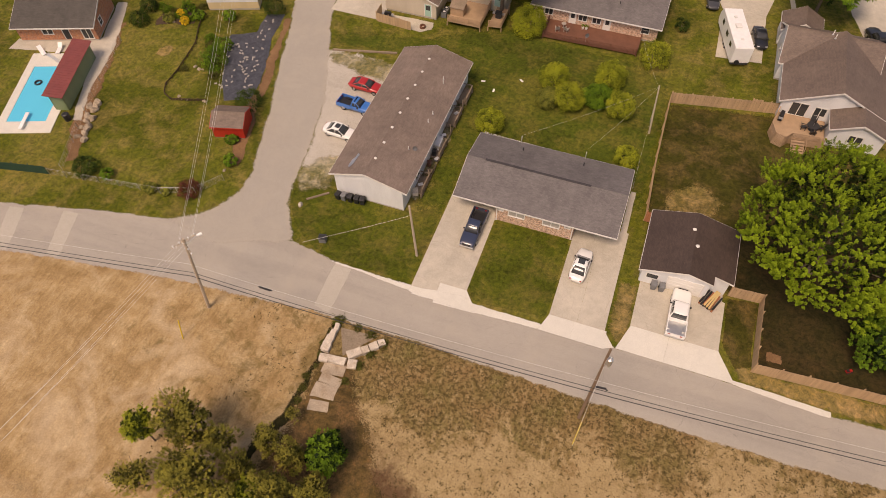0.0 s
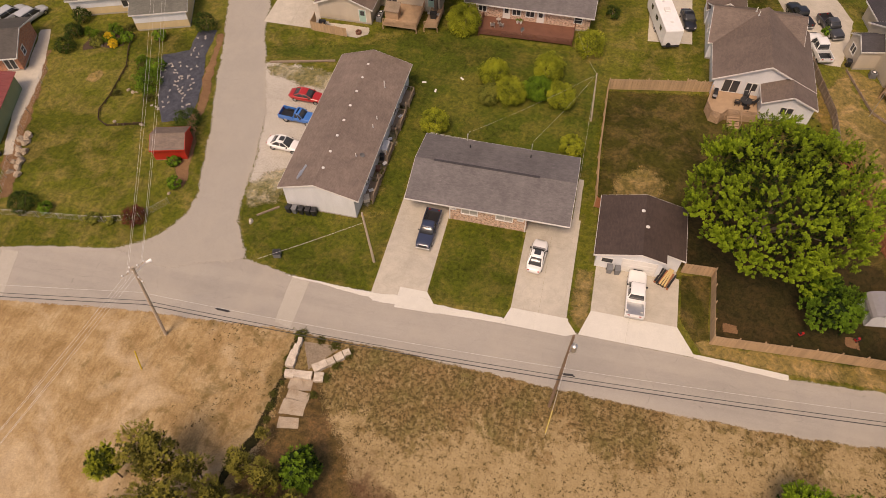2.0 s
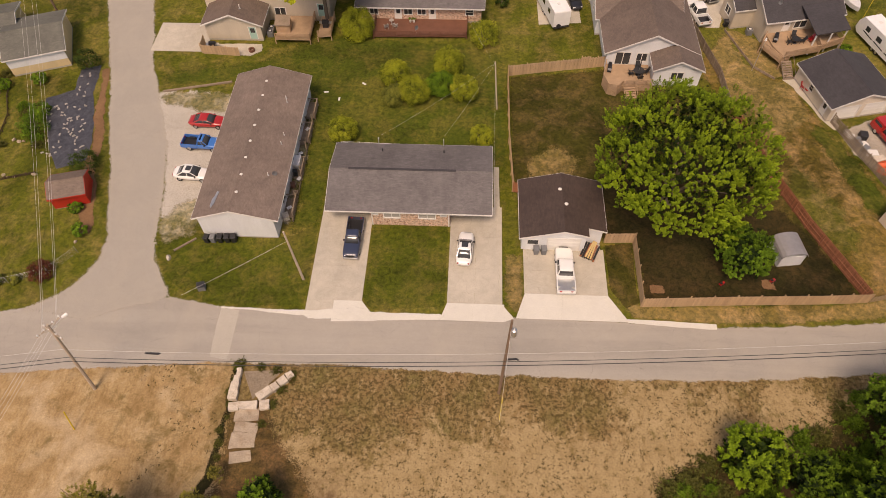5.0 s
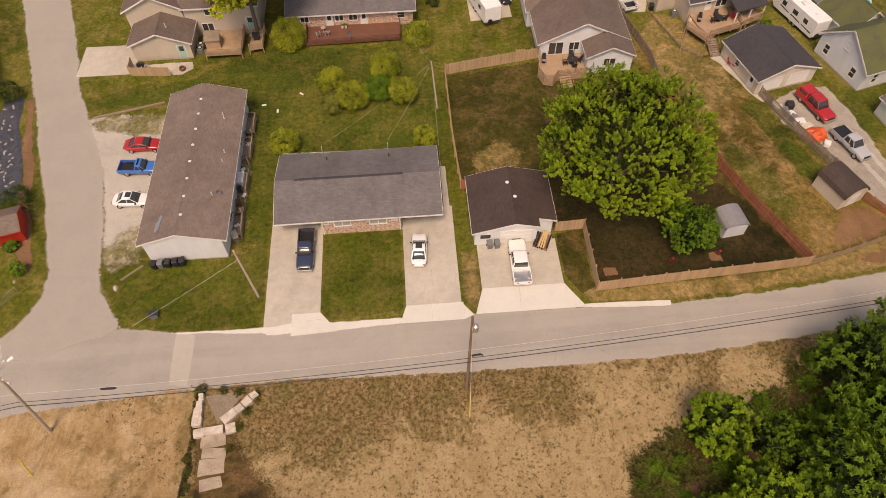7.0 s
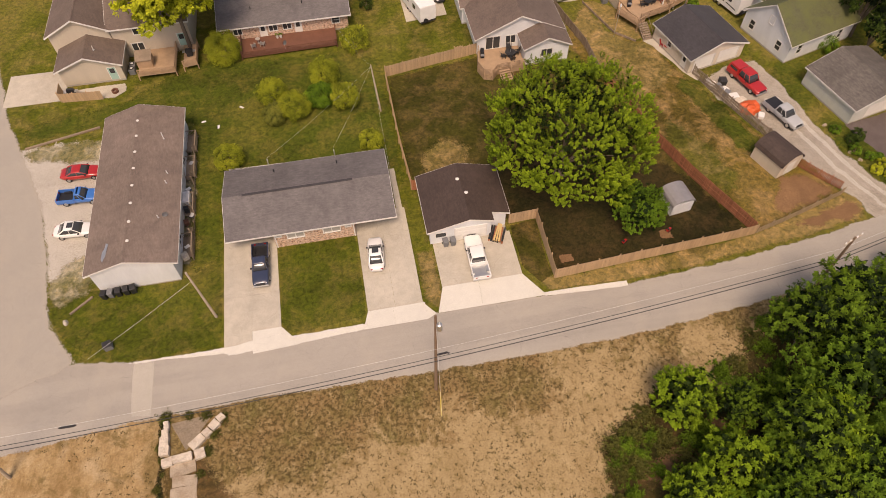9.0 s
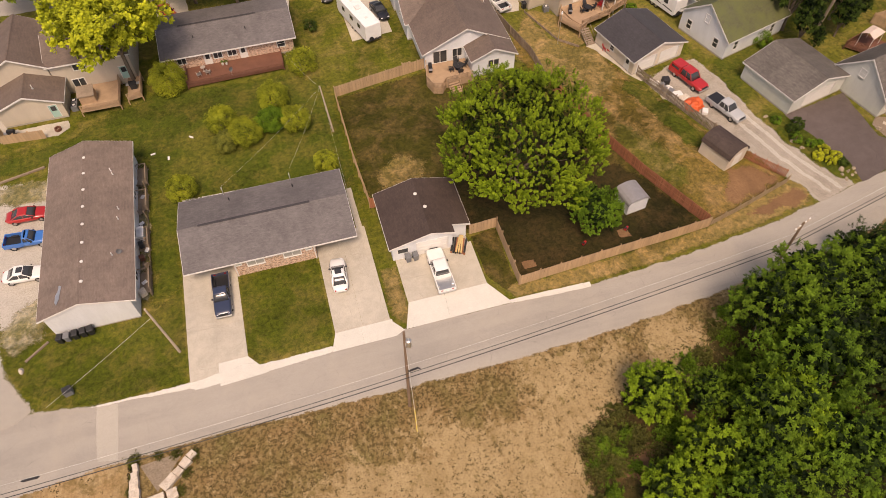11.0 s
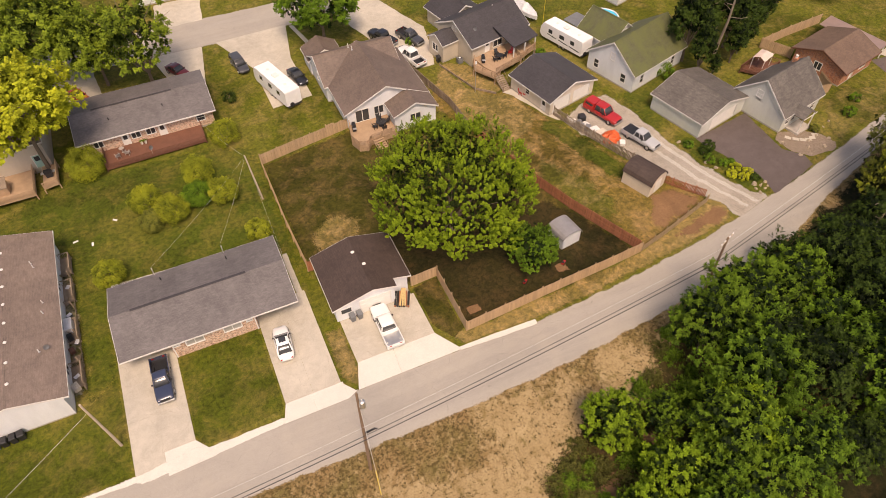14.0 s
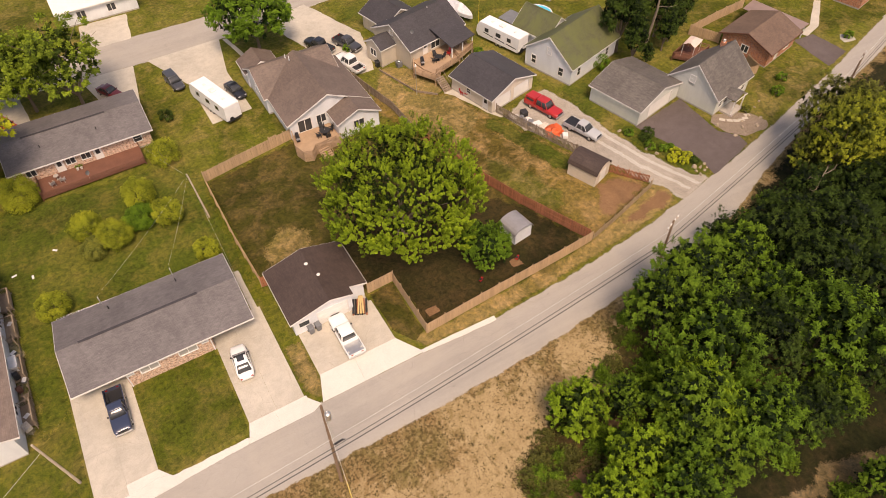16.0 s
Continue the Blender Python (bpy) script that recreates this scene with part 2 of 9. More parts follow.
    # dusty shoulder along the street
    col = mixc(nt, 0.55, col, mixc(nt, 1.0, col, ramp(nt, fine, [(0.25, (0.5, 0.5, 0.5)), (0.75, (1.45, 1.45, 1.45))]), "MULTIPLY"))
    nt.links.new(col, bsdf.inputs["Base Color"])
    bsdf.inputs["Roughness"].default_value = 0.95
    bsdf.inputs["Specular IOR Level"].default_value = 0.15
    bump_(nt, bsdf, math_(nt, "ADD", fine, spots), 0.7, 0.08)
    return m


def paving(name, color, blotch=0.25, crack=0.5, tracks=0.0, dust=None, stones=0.0):
    m, nt, bsdf = nodes_of(name)
    where = place(nt)
    wide, mid, fine = noise_(nt, where, 0.12, 5, 0.6, 0.3), noise_(nt, where, 0.9, 5, 0.65), noise_(nt, where, 14.0, 3, 0.7)
    col = ramp(nt, wide, [(0.3, tuple(c * (1 - blotch) for c in color)), (0.7, tuple(min(1, c * (1 + blotch)) for c in color))])
    col = mixc(nt, 0.5, col, ramp(nt, mid, [(0.3, tuple(c * (1 - 0.7 * blotch) for c in color)), (0.7, tuple(min(1, c * (1 + 0.7 * blotch)) for c in color))]))
    if crack:
        vo = nt.nodes.new("ShaderNodeTexVoronoi")
        vo.feature = "DISTANCE_TO_EDGE"
        vo.inputs["Scale"].default_value = 0.28
        warp = nt.nodes.new("ShaderNodeVectorMath")
        warp.operation = "ADD"
        nz = add(nt, "TexNoise", Scale=0.7, Detail=4.0)
        nt.links.new(where, nz.inputs["Vector"])
        nt.links.new(where, warp.inputs[0])
        nt.links.new(nz.outputs[1], warp.inputs[1])
        nt.links.new(warp.outputs[0], vo.inputs["Vector"])
        line = ramp(nt, vo.outputs["Distance"], [(0.0, (1, 1, 1)), (0.008, (0, 0, 0))])
        col = mixc(nt, math_(nt, "MULTIPLY", math_(nt, "MULTIPLY", line, crack), ramp(nt, mid, [(0.45, (0, 0, 0)), (0.6, (1, 1, 1))])), col, tuple(c * 0.5 for c in color))
    if tracks:
        # dusty wheel tracks drawn out along the street
        lane = noise_(nt, place(nt, 0.035, 0.55, 1, rz=-2), 1.0, 6, 0.62, 0.35)
        col = mixc(nt, math_(nt, "MULTIPLY", ramp(nt, lane, [(0.42, (0, 0, 0)), (0.66, (1, 1, 1))]), tracks), col, tuple(min(1, c * 1.45) for c in color))
        col = mixc(nt, math_(nt, "MULTIPLY", ramp(nt, lane, [(0.3, (1, 1, 1)), (0.46, (0, 0, 0))]), tracks), col, tuple(c * 0.72 for c in color))
    col = mixc(nt, 0.4, col, mixc(nt, 1.0, col, ramp(nt, fine, [(0.25, (0.6, 0.6, 0.6)), (0.75, (1.35, 1.35, 1.35))]), "MULTIPLY"))
    if stones:
        grit = noise_(nt, where, 5.5, 5, 0.8)
        col = mixc(nt, stones, col, mixc(nt, 1.0, col, ramp(nt, grit, [(0.32, (0.5, 0.48, 0.45)), (0.5, (1, 1, 1)), (0.68, (1.35, 1.35, 1.35))]), "MULTIPLY"))
    wear = worn_edge(nt, bsdf, where)
    if dust:
        # blown dust gathers along the edges and in broad drifts
        drift = noise_(nt, where, 0.22, 5, 0.65, 0.4)
        col = mixc(nt, math_(nt, "MULTIPLY", ramp(nt, drift, [(0.48, (0, 0, 0)), (0.7, (1, 1, 1))]), 0.45), col, dust)
        col = mixc(nt, math_(nt, "MULTIPLY", wear, 0.9, True), col, dust)
    nt.links.new(col, bsdf.inputs["Base Color"])
    bsdf.inputs["Roughness"].default_value = 0.9
    bsdf.inputs["Specular IOR Level"].default_value = 0.25
    bump_(nt, bsdf, fine, 0.4, 0.01)
    return m


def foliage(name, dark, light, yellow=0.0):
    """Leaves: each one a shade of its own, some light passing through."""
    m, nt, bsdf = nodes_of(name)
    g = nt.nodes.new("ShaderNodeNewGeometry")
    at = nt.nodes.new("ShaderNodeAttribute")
    at.attribute_name = "tone_light"
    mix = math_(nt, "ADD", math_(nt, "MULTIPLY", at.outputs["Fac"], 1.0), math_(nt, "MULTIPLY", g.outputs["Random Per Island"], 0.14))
    # ramp for random tone and for light and shade painted by leaf position
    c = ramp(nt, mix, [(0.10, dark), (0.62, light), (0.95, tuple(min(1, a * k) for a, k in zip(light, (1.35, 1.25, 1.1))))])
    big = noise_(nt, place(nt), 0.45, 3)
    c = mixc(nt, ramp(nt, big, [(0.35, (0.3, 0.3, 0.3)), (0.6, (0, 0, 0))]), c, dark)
    nt.links.new(c, bsdf.inputs["Base Color"])
    bsdf.inputs["Roughness"].default_value = 0.7
    bsdf.inputs["Specular IOR Level"].default_value = 0.12
    tr = nt.nodes.new("ShaderNodeBsdfTranslucent")
    nt.links.new(mixc(nt, 1.0, c, (1.4, 1.5, 0.6), "MULTIPLY"), tr.inputs[0])
    mx = nt.nodes.new("ShaderNodeMixShader")
    mx.inputs[0].default_value = 0.10
    nt.links.new(bsdf.outputs[0], mx.inputs[1])
    nt.links.new(tr.outputs[0], mx.inputs[2])
    nt.links.new(mx.outputs[0], nt.nodes["Material Output"].inputs[0])
    return m


M = {}
M["grass"] = lawn("lawn_grass", (0.096, 0.108, 0.012), (0.235, 0.172, 0.060), 0.6, 0.25)
M["front_grass"] = lawn("front_lawn_grass", (0.070, 0.086, 0.009), (0.160, 0.122, 0.036), 0.5, 0.1)
M["strip_grass"] = lawn("dry_verge_grass", (0.165, 0.130, 0.042), (0.33, 0.225, 0.105), 0.9)
M["dry_lawn"] = lawn("dry_yard_grass", (0.105, 0.105, 0.018), (0.26, 0.185, 0.08), 0.65, 0.3)
M["back_grass"] = lawn("lush_back_lawn_grass", (0.066, 0.086, 0.010), (0.165, 0.132, 0.033), 0.5, 0.2)
M["east_lawn"] = lawn("patchy_green_and_tan_grass", (0.140, 0.106, 0.024), (0.295, 0.190, 0.085), 0.9, 0.3)
M["dull_lawn"] = lawn("dull_shaded_yard_grass", (0.052, 0.050, 0.009), (0.150, 0.098, 0.040), 0.6, 0.1)
M["field"] = dry_field("sunburnt_field")
M["asphalt"] = paving("worn_asphalt", (0.345, 0.316, 0.272), 0.09, 0.6, 0.22, (0.41, 0.365, 0.30))
M["side_asphalt"] = paving("pale_asphalt", (0.352, 0.323, 0.276), 0.08, 0.4, 0.0, (0.41, 0.365, 0.30))
M["patch"] = paving("light_road_patch", (0.43, 0.395, 0.335), 0.10, 0.3)
M["concrete"] = paving("driveway_concrete", (0.475, 0.432, 0.355), 0.30, 0.5)
M["apron"] = paving("pale_new_concrete", (0.62, 0.595, 0.525), 0.10, 0.0)
M["gravel"] = paving("gravel", (0.44, 0.405, 0.345), 0.20, 0.0, 0.0, (0.50, 0.46, 0.40), 0.6)
M["black_drive"] = paving("dark_sealed_asphalt", (0.115, 0.092, 0.085), 0.3, 0.8)
M["dirt"] = paving("bare_dirt", (0.205, 0.115, 0.057), 0.4, 0.0, 0.0, None, 0.6)
M["drive_gravel"] = paving("dusty_brown_gravel", (0.335, 0.295, 0.24), 0.32, 0.0, 0.0, (0.46, 0.42, 0.36), 0.7)
M["bed_gravel"] = paving("brown_river_gravel", (0.23, 0.18, 0.135), 0.25, 0.0, 0.0, None, 0.9)
M["basin_floor"] = paving("stained_basin_concrete", (0.27, 0.215, 0.155), 0.4, 0.6, 0.0, (0.16, 0.11, 0.06), 0.6)
# dark soil tone, deepened to hold the maple's shade
M["shade_soil"] = lawn("yard_soil_with_shade", (0.028, 0.025, 0.008), (0.066, 0.042, 0.018), 0.6)
M["weedy"] = lawn("weedy_gravel", (0.17, 0.155, 0.07), (0.40, 0.355, 0.28), 0.8)
M["scrub"] = lawn("brown_weeds_and_duff", (0.034, 0.034, 0.009), (0.105, 0.062, 0.029), 0.85)
M["chute_earth"] = lawn("reddish_brown_earth", (0.100, 0.068, 0.026), (0.185, 0.110, 0.054), 0.7)
# near-black base: the wood's shade is put into the floor colour
M["forest_floor"] = lawn("floor_with_painted_shade", (0.017, 0.019, 0.006), (0.038, 0.027, 0.013), 0.7)
M["track"] = lawn("worn_dirt_track", (0.10, 0.075, 0.036), (0.19, 0.14, 0.082), 0.7)
M["mulch"] = paving("dark_mulch", (0.07, 0.045, 0.03), 0.4, 0.0)
M["white_siding"] = siding("white_siding", (0.72, 0.735, 0.74))
M["cream_siding"] = siding("cream_siding", (0.66, 0.58, 0.47))
M["tan_siding"] = siding("tan_siding", (0.55, 0.48, 0.38))
M["grey_siding"] = siding("grey_green_siding", (0.62, 0.63, 0.57))
M["yellow_siding"] = siding("pale_yellow_siding", (0.66, 0.52, 0.30))
M["red_board"] = siding("red_barn_boards", (0.46, 0.030, 0.016), 0.2, True)
M["green_board"] = siding("green_metal_siding", (0.19, 0.25, 0.13), 0.3, True)
M["brick"] = bricks("mottled_brick", (0.24, 0.095, 0.05), (0.50, 0.34, 0.24), (0.55, 0.48, 0.40))
M["red_brick"] = bricks("red_brick", (0.30, 0.095, 0.042), (0.40, 0.16, 0.075), (0.4, 0.3, 0.24))
M["roof_brown"] = shingles("brown_shingles", (0.190, 0.145, 0.118), 0.35, "x")
M["roof_brown_x"] = shingles("brown_shingles_cross", (0.165, 0.122, 0.096), 0.4, "y")
M["roof_grey"] = shingles("grey_shingles", (0.142, 0.128, 0.124), 0.4, "y")
M["roof_dark"] = shingles("dark_brown_shingles", (0.068, 0.047, 0.038), 0.35, "x")
M["roof_dark_y"] = shingles("charcoal_shingles", (0.055, 0.05, 0.052), 0.3, "y")
M["roof_dark_x"] = shingles("charcoal_shingles_cross", (0.055, 0.05, 0.052), 0.3, "x")
M["roof_moss"] = shingles("mossy_green_shingles", (0.085, 0.085, 0.05), 0.3, "y", (0.115, 0.125, 0.04))
M["roof_grey2"] = shingles("weathered_grey_shingles", (0.13, 0.115, 0.10), 0.7, "x")
M["roof_rust"] = shingles("red_brown_shingles", (0.15, 0.098, 0.068), 0.25, "y")
M["roof_metal_red"] = surface("red_metal_roof", (0.27, 0.075, 0.065), 0.45, 0.12, 1.0, metal=0.2, bump=0.05)
M["trim"] = surface("white_trim_paint", (0.70, 0.68, 0.64), 0.45, 0.06, bump=0.03)
M["concrete_wall"] = surface("foundation_concrete", (0.42, 0.38, 0.33), 0.9, 0.15)
M["glass"] = glass_dark("window_glass")
M["glass_blind"] = glass_dark("glass_over_closed_blinds")
M["glass_blind"].node_tree.nodes["Principled BSDF"].inputs["Base Color"].default_value = (0.42, 0.40, 0.36, 1)
M["door_green"] = surface("pale_green_door_paint", (0.33, 0.52, 0.45), 0.4, 0.05, bump=0.02)
M["door_white"] = surface("white_door_paint", (0.76, 0.74, 0.69), 0.4, 0.05, bump=0.02)
M["cedar"] = surface("cedar_fence_wood", (0.46, 0.315, 0.185), 0.8, 0.22, 1.2, 18, 0.3, stretch=(1, 1, 0.15), pieces=0.1)
M["cedar_red"] = surface("red_stained_fence_wood", (0.33, 0.13, 0.065), 0.8, 0.25, 1.2, 18, 0.3, stretch=(1, 1, 0.15), pieces=0.2)
M["grey_wood"] = surface("weathered_grey_wood", (0.27, 0.205, 0.145), 0.9, 0.28, 1.2, 18, 0.3, stretch=(1, 1, 0.15), pieces=0.2)
M["cedar_old"] = surface("sun_bleached_tan_fence_wood", (0.36, 0.27, 0.165), 0.85, 0.25, 1.2, 18, 0.3, stretch=(1, 1, 0.15), pieces=0.2)
M["deck_red"] = surface("red_stained_deck", (0.165, 0.070, 0.042), 0.7, 0.3, 1.0, 14, 0.2)
M["deck_tan"] = surface("tan_deck_boards", (0.40, 0.27, 0.165), 0.75, 0.2, 1.0, 14, 0.2)
M["pole_wood"] = surface("creosoted_pole_wood", (0.19, 0.125, 0.08), 0.9, 0.25, 2.0, 20, 0.3, stretch=(1, 1, 0.1))
M["pole_pale"] = surface("bleached_pole_wood", (0.44, 0.36, 0.27), 0.9, 0.2, 2.0, 20, 0.3, stretch=(1, 1, 0.1))
M["metal"] = surface("galvanised_metal", (0.55, 0.55, 0.54), 0.4, 0.1, metal=0.8, bump=0.03)
M["steel_dark"] = surface("dark_cast_metal", (0.05, 0.05, 0.052), 0.5, 0.15, metal=0.5, bump=0.03)
M["black_plastic"] = surface("black_plastic", (0.018, 0.018, 0.02), 0.5, 0.2, bump=0.04)
M["grey_plastic"] = surface("grey_plastic", (0.16, 0.165, 0.17), 0.5, 0.15, bump=0.04)
M["white_plastic"] = surface("white_plastic", (0.78, 0.77, 0.75), 0.35, 0.05, bump=0.02)
M["rubber"] = surface("tyre_rubber", (0.015, 0.015, 0.016), 0.85, 0.2, bump=0.1)
M["rim"] = surface("alloy_rim", (0.5, 0.5, 0.5), 0.3, 0.05, metal=0.9, bump=0)
M["lamp_glass"] = surface("headlamp_lens", (0.75, 0.76, 0.78), 0.1, 0.03, bump=0)
M["tail_red"] = surface("red_lamp_lens", (0.35, 0.012, 0.01), 0.15, 0.05, bump=0)
M["limestone"] = surface("pale_limestone", (0.55, 0.48, 0.39), 0.9, 0.35, 1.5, 12, 0.5, dirt=(0.24, 0.15, 0.08), dirt_amount=0.55)
M["field_stone"] = surface("rough_tan_stone", (0.36, 0.29, 0.21), 0.9, 0.5, 1.8, 10, 0.7, dirt=(0.12, 0.085, 0.05), dirt_amount=0.8)
M["slab_concrete"] = surface("weathered_slab_concrete", (0.38, 0.31, 0.23), 0.9, 0.4, 1.2, 14, 0.6, dirt=(0.20, 0.125, 0.06), dirt_amount=0.7)
M["wire"] = surface("cable_sheath", (0.03, 0.03, 0.03), 0.6, 0.1, bump=0)
M["wire_pale"] = surface("bare_aluminium_wire", (0.66, 0.64, 0.60), 0.5, 0.05, bump=0)
M["plank_yellow"] = surface("pale_yellow_lumber", (0.55, 0.40, 0.18), 0.7, 0.1)
M["bark"] = surface("tree_bark", (0.16, 0.12, 0.085), 0.9, 0.3, 3.0, 20, 0.5, stretch=(1, 1, 0.3))


def paint(name, color, metal=0.0):
    m = surface(name, color, 0.28, 0.03, 0.8, 30, 0.0, metal, spec=0.5, coat=0.7)
    return m


# ---- mesh helpers ----
def box(bm, x0, y0, z0, x1, y1, z1, m=None):
    v = [bm.verts.new(p) for p in ((x0, y0, z0), (x1, y0, z0), (x1, y1, z0), (x0, y1, z0), (x0, y0, z1), (x1, y0, z1), (x1, y1, z1), (x0, y1, z1))]
    if m:
        for q in v:
            q.co = m @ q.co
    for f in ((3, 2, 1, 0), (4, 5, 6, 7), (0, 1, 5, 4), (1, 2, 6, 5), (2, 3, 7, 6), (3, 0, 4, 7)):
        bm.faces.new([v[i] for i in f])
    return v


def prism(bm, outline, z0, z1):
    """An upright prism on a counter-clockwise outline of (x, y)."""
    lo, hi = [bm.verts.new((x, y, z0)) for x, y in outline], [bm.verts.new((x, y, z1)) for x, y in outline]
    bm.faces.new(hi)
    bm.faces.new(lo[::-1])
    for i in range(len(lo)):
        j = (i + 1) % len(lo)
        bm.faces.new((lo[i], lo[j], hi[j], hi[i]))


def slab(bm, pts, thick):
    """A sloped slab: pts is the top outline, counter-clockwise from above."""
    hi = [bm.verts.new(p) for p in pts]
    lo = [bm.verts.new((p[0], p[1], p[2] - thick)) for p in pts]
    bm.faces.new(hi)
    bm.faces.new(lo[::-1])
    for i in range(len(lo)):
        j = (i + 1) % len(lo)
        bm.faces.new((lo[i], lo[j], hi[j], hi[i]))


def tube(bm, p, q, r0, r1=None, sides=8, caps=True):
    r1 = r0 if r1 is None else r1
    p, q = Vector(p), Vector(q)
    turn = (q - p).to_track_quat("Z", "Y").to_matrix()
    rings = []
    for c, r in ((p, r0), (q, r1)):
        rings.append([bm.verts.new(c + turn @ Vector((r * math.cos(2 * math.pi * k / sides), r * math.sin(2 * math.pi * k / sides), 0))) for k in range(sides)])
    for k in range(sides):
        bm.faces.new((rings[0][k], rings[0][(k + 1) % sides], rings[1][(k + 1) % sides], rings[1][k]))
    if caps:
        bm.faces.new(rings[0][::-1])
        bm.faces.new(rings[1])


def blob(bm, c, r, squash=(1, 1, 1), sub=1, rough=0.0):
    made = bmesh.ops.create_icosphere(bm, subdivisions=sub, radius=1.0)["verts"]
    for v in made:
        k = 1 + rough * noise.noise(v.co * 1.7 + Vector(c))
        v.co = Vector((v.co.x * r * squash[0] * k, v.co.y * r * squash[1] * k, v.co.z * r * squash[2] * k)) + Vector(c)


def loft(bm, rings):
    """Joins rings of equal length into a closed hull."""
    vs = [[bm.verts.new(p) for p in r] for r in rings]
    n = len(vs[0])
    for a, b in zip(vs, vs[1:]):
        for i in range(n):
            j = (i + 1) % n
            bm.faces.new((a[i], a[j], b[j], b[i]))
    bm.faces.new(vs[0][::-1])
    bm.faces.new(vs[-1])


def part(name, bm, material, parent=None, label="", smooth=False, bevel=0.0):
    if bevel:
        bmesh.ops.bevel(bm, geom=[e for e in bm.edges], offset=bevel, segments=1, affect="EDGES")
    bmesh.ops.recalc_face_normals(bm, faces=bm.faces)
    me = bpy.data.meshes.new(name)
    bm.to_mesh(me)
    bm.free()
    if smooth:
        for p in me.polygons:
            p.use_smooth = True
    me.materials.append(material)
    ob = new(name, me)
    if parent:
        ob.parent = parent
    if label:
        ob["label"] = label
    return ob


def part_box(name, dims, material, parent, label="", bevel=0.0):
    bm = bmesh.new()
    box(bm, *dims)
    return part(name, bm, material, parent, label, bevel=bevel)


def thing(name, x, y, z=0.0, rz=0.0, label="", category="", group=""):
    ob = new(name)
    ob.empty_display_size = 0.3
    ob.matrix_basis = pose(x, y, z, 0, 0, rz)
    return tagged(ob, label, category, group)


def rough_outline(pts, step=0.8, wobble=0.12, seed=0.0):
    out = []
    for i, a in enumerate(pts):
        b = pts[(i + 1) % len(pts)]
        n = max(1, int(math.dist(a, b) / step))
        for k in range(n):
            x, y = a[0] + (b[0] - a[0]) * k / n, a[1] + (b[1] - a[1]) * k / n
            w = Vector((x * 0.6 + seed, y * 0.6, seed))
            out.append((x + wobble * noise.noise(w) * 2, y + wobble * noise.noise(w + Vector((31, 7, 3))) * 2))
    return out


def sheet(name, pts, z, material, label, category="", wobble=0.12, step=0.8, kind="structure", thick=0.0, fade=0.0):
    """A flat area of ground with ragged edges, its top at height z; fade: width of its worn border."""
    bm = bmesh.new()
    ring = rough_outline(pts, step, wobble, z * 100) if wobble else pts
    n, fade = len(ring), max(fade, 0.06 if wobble else 0.0)
    if sum(ring[i][0] * ring[(i + 1) % n][1] - ring[(i + 1) % n][0] * ring[i][1] for i in range(n)) < 0:
        ring = ring[::-1]
    if fade:
        # the border widens a little, and its wear dies away over the fade's width
        wide = []
        for i, (x, y) in enumerate(ring):
            t = (Vector(ring[(i + 1) % n]) - Vector(ring[(i - 1) % n])).normalized()
            wide.append((x + t.y * 0.45 * fade, y - t.x * 0.45 * fade))
        p = np.array(wide)
        q = np.roll(p, -1, 0)
        turn = np.roll(p, -1, 0) - np.roll(p, 1, 0)
        inward = np.stack([-turn[:, 1], turn[:, 0]], 1) / (np.linalg.norm(turn, axis=1, keepdims=True) + 1e-9)
        grid = np.concatenate([p + inward * fade * k for k in (0.5, 1.0, 1.6)])
        d = np.full(len(grid), 1e9)
        for a, b in zip(p, q):
            e = b - a
            f = np.clip(((grid - a) @ e) / max(e @ e, 1e-9), 0, 1)
            d = np.minimum(d, np.linalg.norm(grid - a - f[:, None] * e, axis=1))
        near = d > 0.35 * fade
        pts2 = [Vector(k) for k in wide] + [Vector(k) for k in grid[near]]
        out_v, _, out_f, src, _, _ = geometry.delaunay_2d_cdt(pts2, [(i, (i + 1) % n) for i in range(n)], [], 1, 1e-5)
        far = np.concatenate([np.zeros(n), d[near]])
        wear = bm.verts.layers.float.new("wear")
        made = []
        for v, o in zip(out_v, src):
            w = bm.verts.new((v.x, v.y, z))
            w[wear] = max(0.0, 1 - (min(far[k] for k in o) if o else 0.0) / fade)
            made.append(w)
        for f in out_f:
            bm.faces.new([made[k] for k in f])
    else:
        vs = [bm.verts.new((x, y, z)) for x, y in ring]
        bm.faces.new(vs)
        low = [bm.verts.new((v.co.x, v.co.y, z - max(thick, 0.03))) for v in vs]
        for i in range(n):
            j = (i + 1) % n
            bm.faces.new((vs[i], low[i], low[j], vs[j]))
    bmesh.ops.triangulate(bm, faces=[q for q in bm.faces if len(q.verts) > 4])
    me = bpy.data.meshes.new(name)
    bm.to_mesh(me)
    bm.free()
    me.materials.append(material)
    return tagged(new(name, me), label, category, kind=kind)


# ---- ground, roads, drives ----
g = bmesh.new()
R_ = 900
vs = [g.verts.new(p) for p in ((-R_, -R_, 0), (R_, -R_, 0), (R_, R_, 0), (-R_, R_, 0))]
g.faces.new(vs)
tagged(part("ground", g, M["grass"]), "green and tan summer lawn grass of the yards", "ground", kind="structure")

